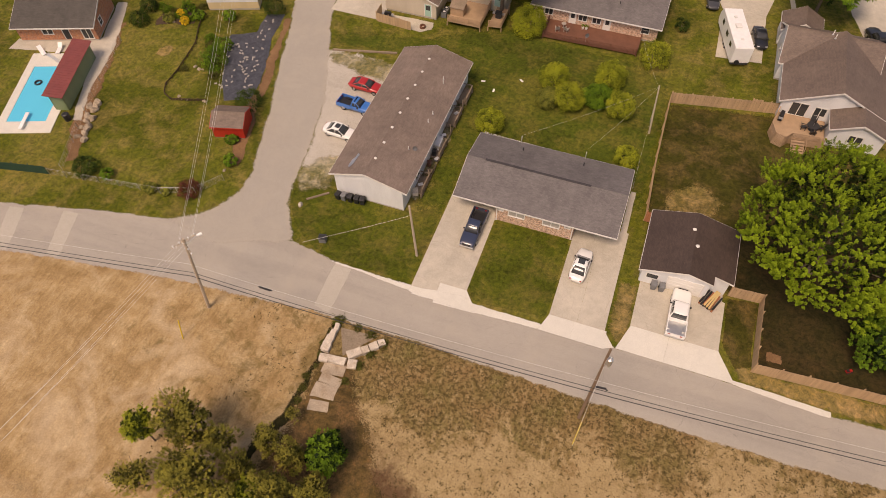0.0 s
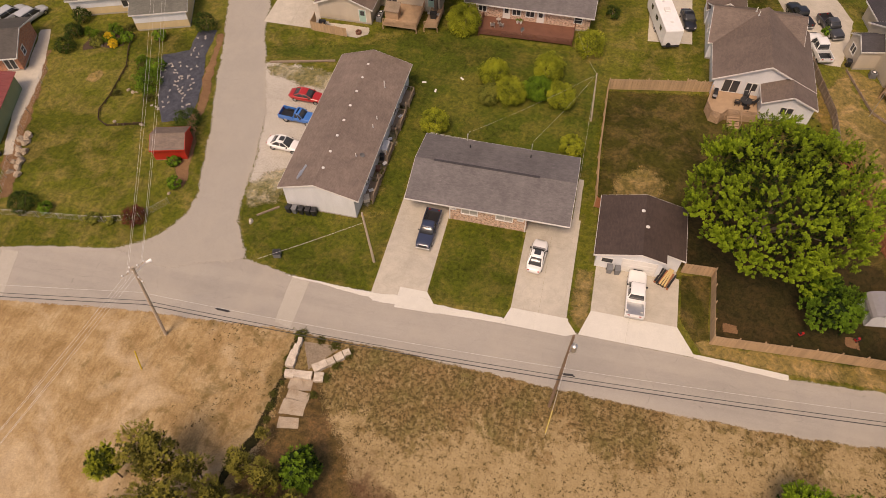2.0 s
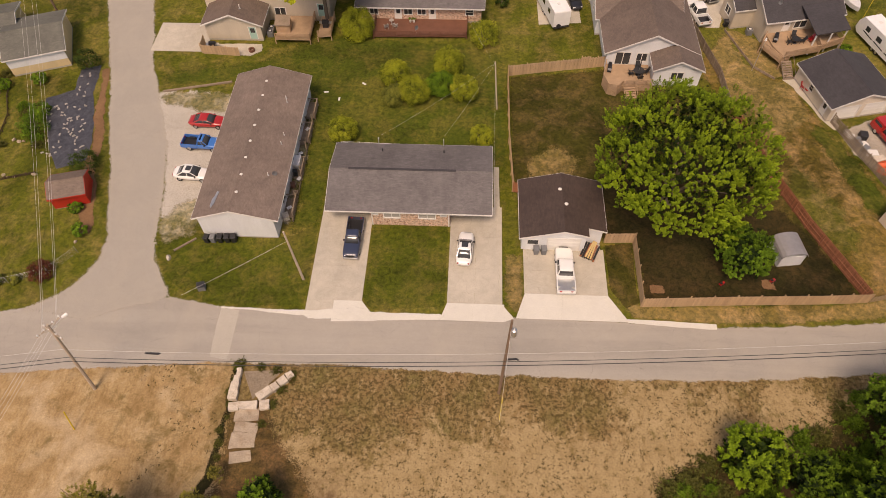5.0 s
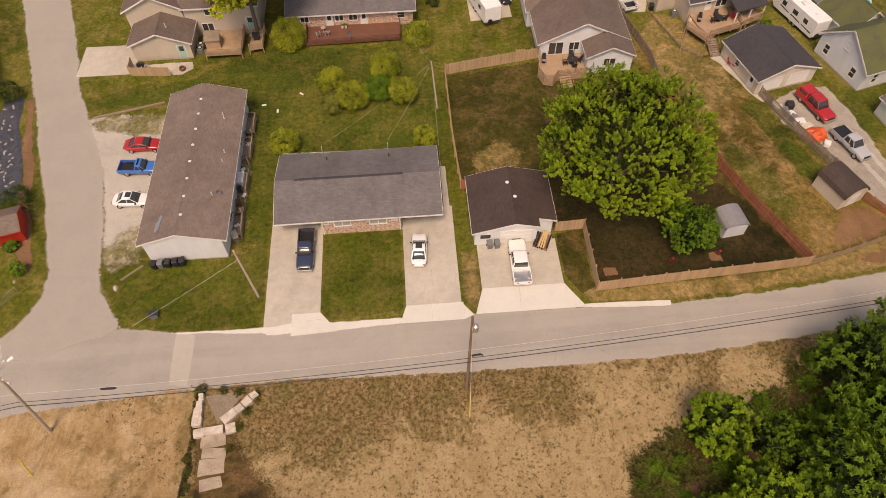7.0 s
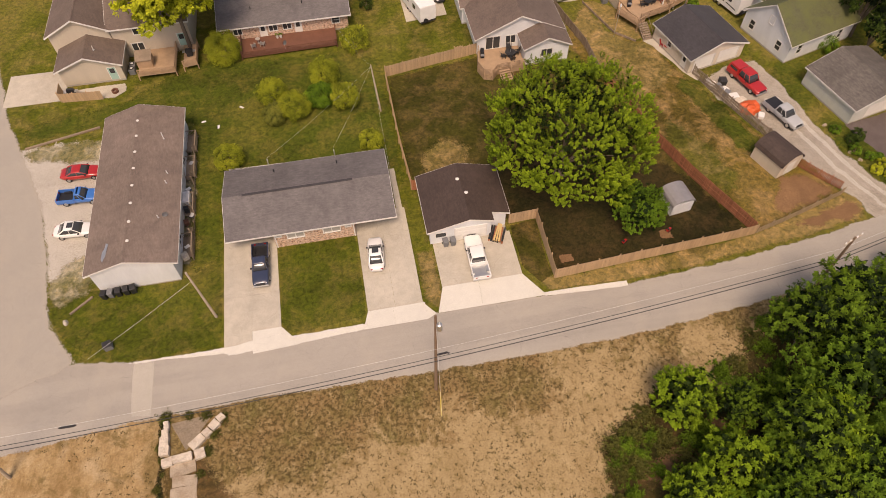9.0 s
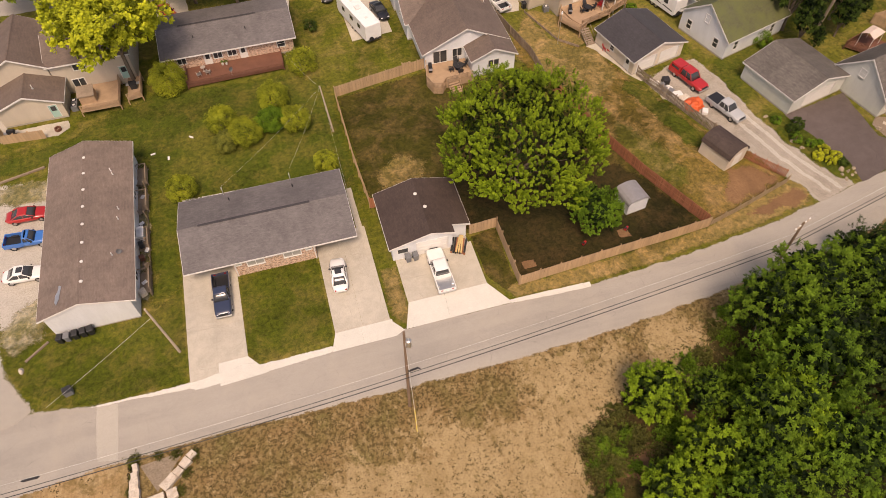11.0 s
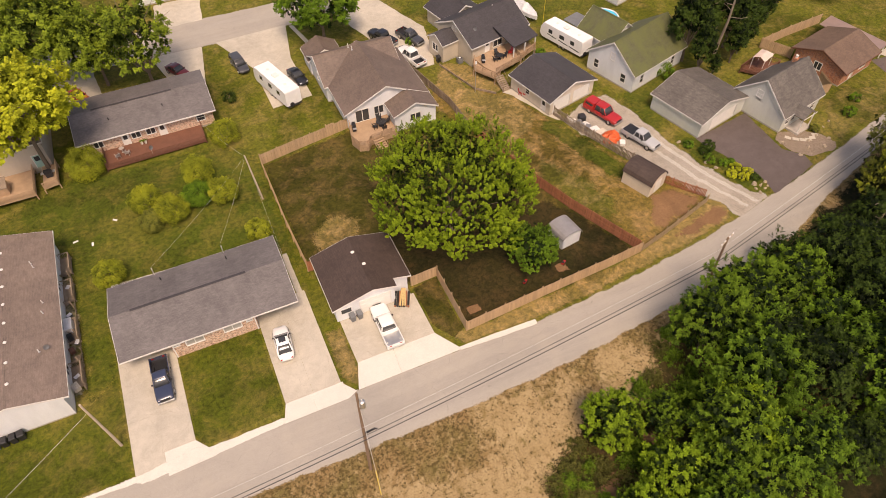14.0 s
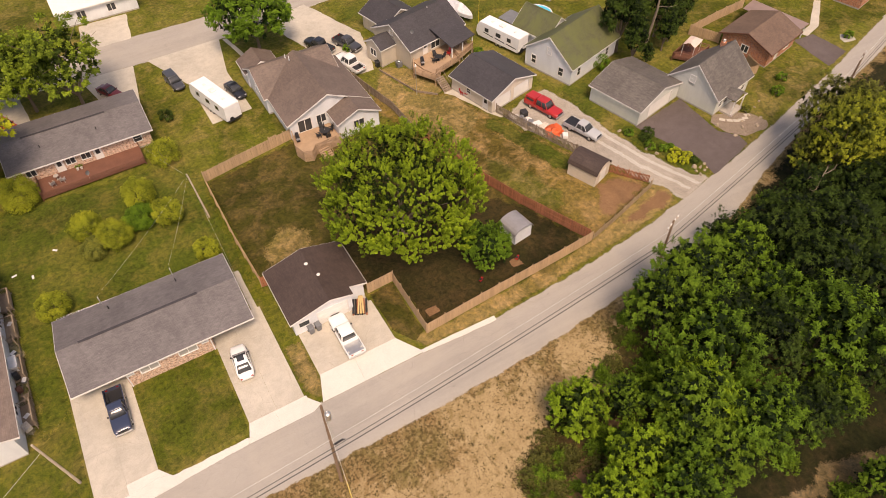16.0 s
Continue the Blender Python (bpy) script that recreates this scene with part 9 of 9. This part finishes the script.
def bmesh_thick(bm, t):
    """Gives a flat face a thickness."""
    bmesh.ops.solidify(bm, geom=bm.faces[:], thickness=t)
    return bm


# small metal yard shed with a barrel roof
ms = thing("garden_shed", 35.2, 44.0, 0, 8, "small white shed with a rounded grey metal roof", "shed")
for dims in ((-1.35, -1.35, 0, 1.35, -1.25, 1.75), (-1.35, 1.25, 0, 1.35, 1.35, 1.75), (-1.35, -1.35, 0, -1.25, 1.35, 1.75), (1.25, -1.35, 0, 1.35, 1.35, 1.75)):
    part_box("wall", dims, M["white_siding"], ms)
bm = bmesh.new()
arc = [(1.5 * math.cos(math.pi * k / 8), 1.7 + 0.75 * math.sin(math.pi * k / 8)) for k in range(9)]
for (x0, z0), (x1, z1) in zip(arc, arc[1:]):
    slab(bm, [(x1, -1.5, z1), (x0, -1.5, z0), (x0, 1.5, z0), (x1, 1.5, z1)], 0.05)
bmesh.ops.remove_doubles(bm, verts=bm.verts, dist=1e-4)
part("roof", bm, surface("grey_sheet_roof", (0.30, 0.29, 0.29), 0.5, 0.1, metal=0.3), ms)
for sg in (-1, 1):
    bm = bmesh.new()
    bm.faces.new([bm.verts.new((x * 0.9, sg * 1.3, z)) for x, z in arc])
    part("gable", bmesh_thick(bm, 0.06), M["white_siding"], ms)

for x, y, w, d, lb_ in ((20.6, 39.0, 0.7, 0.55, "brown paving pad in the shaded yard"), (32.6, 40.1, 0.7, 0.6, "sandy pad near the yard shed")):
    sheet("paving_pad", [(x - w, y - d), (x + w, y - d), (x + w, y + d), (x - w, y + d)], 0.05, M["dirt"], lb_, "paving pad", 0.12, 0.4, fade=0.4)
for x, y in ((33.1, 40.5), (27.6, 39.9)):
    toy = thing("toy_tractor", x, y, 0.05, 30, "small red plastic ride-on toy", "toy")
    bm = bmesh.new()
    loft(bm, [[(-0.3, -0.17, 0.14), (0.35, -0.13, 0.14), (0.35, 0.13, 0.14), (-0.3, 0.17, 0.14)], [(-0.26, -0.13, 0.42), (0.3, -0.1, 0.36), (0.3, 0.1, 0.36), (-0.26, 0.13, 0.42)]])
    part("body", bm, PAINT["red"], toy)
    for a, b in ((-0.2, 0.19), (-0.2, -0.19), (0.25, 0.16), (0.25, -0.16)):
        bm = bmesh.new()
        tube(bm, (a, b - 0.03, 0.12), (a, b + 0.03, 0.12), 0.12, None, 10)
        part("wheel", bm, M["rubber"], toy)
    part_box("seat", (-0.3, -0.12, 0.42, -0.05, 0.12, 0.47), M["black_plastic"], toy)


def chair(x, y, z, rz, material, label):
    root = thing("patio_chair", x, y, z, rz, label, "chair", "patio chairs")
    part_box("seat", (-0.28, -0.28, 0.38, 0.28, 0.28, 0.43), material, root)
    bm = bmesh.new()
    slab(bm, [(-0.28, 0.24, 0.43), (0.28, 0.24, 0.43), (0.3, 0.52, 1.05), (-0.3, 0.52, 1.05)], 0.06)
    part("backrest", bm, material, root)
    for a in (-0.25, 0.25):
        part_box("armrest", (a - 0.05, -0.3, 0.6, a + 0.05, 0.3, 0.64), material, root)
        for b in (-0.25, 0.25):
            part_box("leg", (a - 0.03, b - 0.03, 0, a + 0.03, b + 0.03, 0.6), material, root)


def table(x, y, z, material, label, r=0.6):
    root = thing("patio_table", x, y, z, 0, label, "table")
    bm = bmesh.new()
    tube(bm, (0, 0, 0.7), (0, 0, 0.74), r, None, 16)
    part("tabletop", bm, material, root)
    bm = bmesh.new()
    tube(bm, (0, 0, 0), (0, 0, 0.7), 0.05, None, 7)
    part("pedestal", bm, material, root)
    bm = bmesh.new()
    tube(bm, (0, 0, 0), (0, 0, 0.05), r * 0.5, r * 0.4, 12)
    part("foot", bm, material, root)


def grill(x, y, z, rz=0):
    root = thing("barbecue_grill", x, y, z, rz, "black covered barbecue grill", "grill")
    bm = bmesh.new()
    loft(bm, [[(-0.5, -0.28, 0.7), (0.5, -0.28, 0.7), (0.5, 0.28, 0.7), (-0.5, 0.28, 0.7)], [(-0.45, -0.2, 1.1), (0.45, -0.2, 1.1), (0.45, 0.2, 1.1), (-0.45, 0.2, 1.1)]])
    part("hood", bm, M["black_plastic"], root)
    part_box("cabinet", (-0.4, -0.25, 0.0, 0.4, 0.25, 0.7), M["steel_dark"], root)
    for sg in (-1, 1):
        part_box("shelf", (sg * 0.7 - 0.2, -0.25, 0.72, sg * 0.7 + 0.2, 0.25, 0.76), M["metal"], root)


GW = surface("grey_painted_wood", (0.40, 0.36, 0.32), 0.7, 0.15)
chair(-12.6, 82.0, 0.5, 200, GW, "grey wooden lounge chair on the red deck")
chair(-11.3, 82.2, 0.5, 160, GW, "grey wooden lounge chair on the red deck")
table(-11.9, 83.0, 0.5, GW, "small grey table between two chairs", 0.35)
for x in (-9.2, -8.7):
    pt = thing("flower_pot", x, 83.6, 0.5, 0, "pale flower pot with green plants on the deck", "flower pot")
    bm = bmesh.new()
    tube(bm, (0, 0, 0), (0, 0, 0.35), 0.14, 0.2, 10)
    part("pot", bm, M["trim"], pt)
    r2 = np.random.default_rng(7)
    q, d = crown_points(r2, 12, 0.2, 0.2, 0.2, 0.2, -0.3, 0.1)
    q[:, 2] += 0.5
    f = new("plant", leaf_mesh("plant", q, d, np.full(len(q), 0.1), 12, 0.12, r2, M["leaf_green"]))
    f.parent = pt
table(22.4, 72.6, 0.95, M["steel_dark"], "dark metal table on the deck", 0.75)
for a, b, r_ in ((21.4, 72.4, 90), (23.3, 72.8, -90), (22.4, 73.6, 0), (22.5, 71.6, 180)):
    chair(a, b, 0.95, r_, M["steel_dark"], "dark metal patio chair on the deck")
um = thing("closed_umbrella", 22.4, 72.6, 0.95 + 0.74, 0, "closed dark patio umbrella in the table", "umbrella")
bm = bmesh.new()
tube(bm, (0, 0, -0.1), (0, 0, 1.6), 0.025, None, 6)
part("pole", bm, M["metal"], um)
bm = bmesh.new()
tube(bm, (0, 0, 0.5), (0, 0, 1.6), 0.14, 0.03, 8)
part("canopy", bm, M["steel_dark"], um)
grill(18.6, 73.3, 0.95, 80)
grill(-37.0, 77.4, 0.05)
grill(-21.3, 81.6, 0.9)
grill(42.0, 79.6, 1.5, 70)
table(44.6, 79.2, 1.5, M["steel_dark"], "dark metal table on the raised deck", 0.6)
for a, b, r_ in ((43.8, 79.0, 90), (45.5, 79.3, -90), (44.6, 80.1, 0)):
    chair(a, b, 1.5, r_, M["steel_dark"], "dark patio chair on the raised deck")
chair(46.8, 79.6, 1.5, -60, PAINT["red"], "red patio chair on the raised deck")
chair(44.3, 71.4, 0.05, 20, PAINT["red"], "red patio chair by the garage path")
chair(45.3, 69.6, 0.05, 60, M["steel_dark"], "dark patio chair by the garage path")
table(44.6, 70.6, 0.05, PAINT["red"], "small red patio table by the garage path", 0.45)
sheet("garden_path", [(42.0, 73.2), (43.2, 71.6), (45.2, 65.8), (46.4, 63.8), (47.2, 64.6), (45.6, 70), (43.4, 74.4)], 0.04, M["concrete"], "pale concrete path along the garage", "path", 0.1, 0.5)
sheet("patio", [(36.4, 83.6), (38.6, 75.6), (41.0, 73.2), (43.4, 75.0), (41.2, 81.2), (38.0, 83.6)], 0.03, M["strip_grass"], "tan earth and dry grass patio below the deck", "patio", 0.15, 0.5, fade=0.25)
rw = fence("timber_edging", [(36.3, 83.6), (37.6, 79.0), (38.6, 75.6), (41.0, 73.2)], M["grey_wood"], "low timber retaining edge of the patio", 0.35, 2.0, 0.002, 0.4)
lp = thing("yard_light", 38.4, 75.0, 0, 0, "slim pale yard light pole", "yard light")
bm = bmesh.new()
tube(bm, (0, 0, 0), (0, 0, 5.0), 0.05, 0.04, 8)
part("pole", bm, M["metal"], lp)
bm = bmesh.new()
tube(bm, (0, 0, 5.0), (0, 0, 5.35), 0.16, 0.1, 8)
part("lamp_head", bm, M["white_plastic"], lp)
fp = thing("flagpole", 55.4, 84.6, 0, 0, "thin yellow flagpole beside the trailer", "flagpole")
bm = bmesh.new()
tube(bm, (0, 0, 0), (0, 0, 8.0), 0.04, 0.03, 7)
part("pole", bm, M["yellow"], fp)
bm = bmesh.new()
box(bm, 0.03, -0.01, 6.7, 0.4, 0.01, 7.7)
part("flag", bm, M["yellow"], fp)
# above-ground pool behind the trailer
ap = thing("above_ground_pool", 66.2, 83.2, 0, 0, "round above-ground pool with blue water", "swimming pool")
bm = bmesh.new()
for k in range(24):
    a, b = k * math.pi / 12, (k + 1) * math.pi / 12
    slab(bm, [(2.6 * math.cos(a), 2.6 * math.sin(a), 1.2), (2.75 * math.cos(a), 2.75 * math.sin(a), 1.2), (2.75 * math.cos(b), 2.75 * math.sin(b), 1.2), (2.6 * math.cos(b), 2.6 * math.sin(b), 1.2)], 1.2)
part("wall", bm, M["white_plastic"], ap)
bm = bmesh.new()
tube(bm, (0, 0, 0), (0, 0, 1.05), 2.6, None, 24)
part("water", bm, wm, ap)
cp = thing("carport", 61.0, 80.6, 0, 16, "flat grey carport roof beside the trailer", "carport")
bm = bmesh.new()
slab(bm, [(-1.6, -3.4, 2.5), (1.6, -3.4, 2.6), (1.6, 3.4, 2.6), (-1.6, 3.4, 2.5)], 0.08)
part("roof", bm, M["grey_plastic"], cp)
for a in (-1.45, 1.45):
    for b in (-3.2, 0, 3.2):
        part_box("post", (a - 0.05, b - 0.05, 0, a + 0.05, b + 0.05, 2.45), M["trim"], cp)
# building materials heaped by the drive
tarp2 = surface("orange_tarpaulin", (0.62, 0.10, 0.025), 0.55, 0.2, 2.0, 9, 0.5)
bm = bmesh.new()
blob(bm, (0, 0, 0.25), 1.25, (1.1, 0.9, 0.55), 3, 0.45)
for v in bm.verts:
    v.co.z = max(v.co.z + 0.12 * noise.noise(v.co * 2.5), 0.0)
tagged(part("tarpaulin", bm, tarp2), "crumpled orange tarpaulin over a heap", "tarpaulin").matrix_basis = pose(50.8, 57.2, 0.02, 0, 0, 20)
for k, (x, y) in enumerate([(47.9, 62.6), (48.6, 62.0), (49.2, 61.2), (48.5, 61.2), (47.6, 63.3)]):
    bm = bmesh.new()
    blob(bm, (0, 0, 0.28), 0.5, (1.1, 0.8, 0.6), 2, 0.4)
    tagged(part("rubbish_bag", bm, M["trim"] if k % 2 == 0 else M["grey_plastic"]), "stuffed pale sack in the heap by the fence", "sack", "sacks by the fence").matrix_basis = pose(x, y, 0.02, 0, 0, 60 * k)
for k, (x, y, w, d, h, mt) in enumerate([(49.6, 59.6, 1.2, 0.9, 0.5, "trim"), (50.2, 58.8, 1.5, 0.8, 0.35, "limestone"), (49.0, 60.4, 1.0, 0.7, 0.5, "grey_plastic"), (51.6, 55.6, 0.9, 0.7, 0.4, "trim"), (49.4, 62.6, 1.0, 0.9, 0.7, "steel_dark")]):
    bx = thing("crate", x, y, 0.02, 20 * k, "pale crate among the materials by the drive" if mt != "steel_dark" else "dark crate among the materials by the drive", "crate", "materials heap")
    part_box("case", (-w / 2, -d / 2, 0, w / 2, d / 2, h), M[mt], bx, bevel=0.03)
    part_box("lid", (-w / 2 - 0.03, -d / 2 - 0.03, h, w / 2 + 0.03, d / 2 + 0.03, h + 0.05), M[mt], bx, bevel=0.02)
# things at the apartments' back doors
for k, (y, w, d, h, mt, lb_) in enumerate([(55.2, 0.8, 1.6, 0.9, "white_plastic", "white appliance standing behind the apartments"), (53.6, 0.5, 0.5, 0.8, "steel_dark", "dark grill box behind the apartments"), (51.8, 0.5, 0.6, 0.5, "deck_red", "red box behind the apartments"), (47.0, 0.7, 0.9, 0.5, "limestone", "pale box behind the apartments")]):
    bx = thing("storage_box", -21.0, y, 0.36, 8 * k, lb_, "storage box")
    part_box("case", (-w / 2, -d / 2, 0, w / 2, d / 2, h), M[mt], bx, bevel=0.03)
    part_box("lid", (-w / 2 - 0.02, -d / 2 - 0.02, h, w / 2 + 0.02, d / 2 + 0.02, h + 0.05), M[mt], bx, bevel=0.02)
sheet("dirt_patch", [(-21.4, 46.2), (-20.2, 46.8), (-20.4, 65), (-21.4, 65.6)], 0.024, M["weedy"], "worn dirt strip behind the apartments", "dirt", 0.25, 0.5, fade=1.4)
sheet("garden_path", [(3.05, 46.2), (3.75, 46.2), (3.7, 56.0), (3.05, 56.0)], 0.03, M["concrete"], "narrow concrete path beside the duplex", "path", 0.05)
sheet("patio", [(-38.0, 76.4), (-31.2, 75.9), (-30.0, 77.0), (-30.2, 78.6), (-38.0, 78.4)], 0.03, M["concrete"], "small concrete patio behind the tan house", "patio", 0.08, fade=0.25)
fr = thing("fire_pit", -31.4, 77.0, 0.03, 0, "round dark fire pit on the patio", "fire pit")
bm = bmesh.new()
for k in range(12):
    a, b = k * math.pi / 6, (k + 1) * math.pi / 6
    slab(bm, [(0.3 * math.cos(a), 0.3 * math.sin(a), 0.35), (0.45 * math.cos(a), 0.45 * math.sin(a), 0.35), (0.45 * math.cos(b), 0.45 * math.sin(b), 0.35), (0.3 * math.cos(b), 0.3 * math.sin(b), 0.35)], 0.35)
part("ring", bm, M["deck_red"], fr)
st = thing("storage_shed", -27.2, 81.0, 0.9, 0, "brown wooden lean-to box on the deck", "storage shed")
part_box("case", (-1.0, -0.9, 0, 1.0, 0.6, 1.3), M["deck_tan"], st)
bm = bmesh.new()
slab(bm, [(-1.1, -1.05, 1.3), (1.1, -1.05, 1.3), (1.1, 0.65, 1.9), (-1.1, 0.65, 1.9)], 0.06)
part("roof", bm, M["grey_wood"], st)
# kerb-side paint on the far drive and small litter on lawns
for k, (x, y) in enumerate([(-17.6, 67.5), (-14.6, 70.6), (-19.5, 68.8)]):
    ob = part_box("litter", (-0.12, -0.3, 0, 0.12, 0.3, 0.06), M["trim"], None)
    ob.matrix_basis = pose(x, y, 0.01, 0, 0, 50 * k)
    tagged(ob, "small white scrap lying on the lawn", "litter")
sheet("driveway_dark", [(97.1, 47.9), (102.8, 49.2), (102.5, 55.4), (98.1, 55.8)], 0.034, M["black_drive"], "dark asphalt drive of the brick house", "driveway", 0.1, fade=0.25)
sheet("driveway", [(26.0, 106.8), (27.5, 100), (28.8, 96), (30.0, 90), (31.2, 84.6), (35.8, 84.2), (37.6, 90.5), (38.5, 95), (34.0, 108.5)], 0.042, M["concrete"], "broad pale drive with parked trucks", "driveway", 0.1, fade=0.2)
sheet("walkway", [(17.9, 105.2), (18.6, 105.2), (20.6, 94.0), (19.9, 93.8)], 0.03, M["concrete"], "narrow concrete walk from the far street", "walkway", 0.04)
sheet("driveway", [(-20, 96.5), (-13, 96.5), (-14, 106.4), (-21, 106.4)], 0.042, M["concrete"], "pale drive behind the duplex", "driveway", 0.1)
sheet("driveway", [(-3, 113.5), (5, 113.6), (6, 122), (-2, 122)], 0.042, M["concrete"], "cracked pale drive across the far street", "driveway", 0.1)

# stepping path and boulders before the cottage porch
for k in range(7):
    f = k / 6
    st = part_box("paving_stone", (-0.42, -0.28, 0.0, 0.42, 0.28, 0.07), M["concrete"], None, bevel=0.03)
    st.matrix_basis = pose(73.2 + 4.6 * f, 46.9 - 1.5 * math.sin(math.pi * f * 0.9), 0.035, 0, 0, 40 * f - 50)
    tagged(st, "curved pale stepping stone leading to the porch", "paving stone", "porch path")
for k, (x, y, s) in enumerate([(71.6, 46.4, 0.4), (72.2, 43.4, 0.35), (74.2, 44.2, 0.45), (76.4, 43.4, 0.4), (78.2, 44.4, 0.35), (75.4, 45.2, 0.3), (58.9, 52.6, 0.35), (62.6, 41.6, 0.45), (63.3, 41.0, 0.4), (62.2, 40.8, 0.3)]):
    rock(x, y, s, "rounded brown boulder in a garden bed", "bed boulders", M["field_stone"], seed=k + 200)

# clutter on the apartments' back patios
rng = np.random.default_rng(77)
for k in range(16):
    y = 47.6 + k * 1.05 + rng.uniform(-0.3, 0.3)
    x, kind = rng.uniform(-21.1, -20.5), k % 4
    if kind == 0:
        ob = part_box("board", (-0.07, -0.8, 0.0, 0.07, 0.8, 0.04), M["grey_wood"], None)
        ob.matrix_basis = pose(x, y, 0.03, 0, 0, rng.uniform(-40, 40))
        tagged(ob, "loose weathered board lying on the patio", "board", "patio clutter")
    elif kind == 1:
        bx = thing("storage_box", x, y, 0.024, rng.uniform(0, 90), "pale plastic storage box on the patio", "storage box", "patio clutter")
        part_box("body", (-0.28, -0.2, 0, 0.28, 0.2, 0.32), M["grey_plastic"], bx, bevel=0.02)
        part_box("lid", (-0.3, -0.22, 0.32, 0.3, 0.22, 0.36), M["white_plastic"], bx, "white lid", bevel=0.01)
    elif kind == 2:
        ps = thing("fence_post", -20.35, y, 0, 0, "weathered upright post of the patio screen", "post", "patio posts")
        part_box("shaft", (-0.06, -0.06, -0.1, 0.06, 0.06, 1.7), M["grey_wood"], ps)
        part_box("cap", (-0.08, -0.08, 1.7, 0.08, 0.08, 1.76), M["grey_wood"], ps)
    else:
        chair(x, y, 0.024, rng.uniform(0, 360), M["grey_wood"], "weathered patio chair standing behind the apartments")
# carport roof and front walk of the brick house
sheet("walkway", [(111.2, 62.6), (112.2, 62.0), (105.2, 56.6), (101.2, 55.4), (100.6, 56.6), (104.2, 57.6)], 0.03, M["concrete"], "pale concrete walk to the brick house", "walkway", 0.04)
sheet("stone_bed", [(104.8, 51.0), (106.8, 50.8), (107.8, 52.2), (106.2, 53.0), (105.0, 52.2)], 0.03, M["gravel"], "small oval stone planting bed on the lawn", "stone bed", 0.15, 0.4)
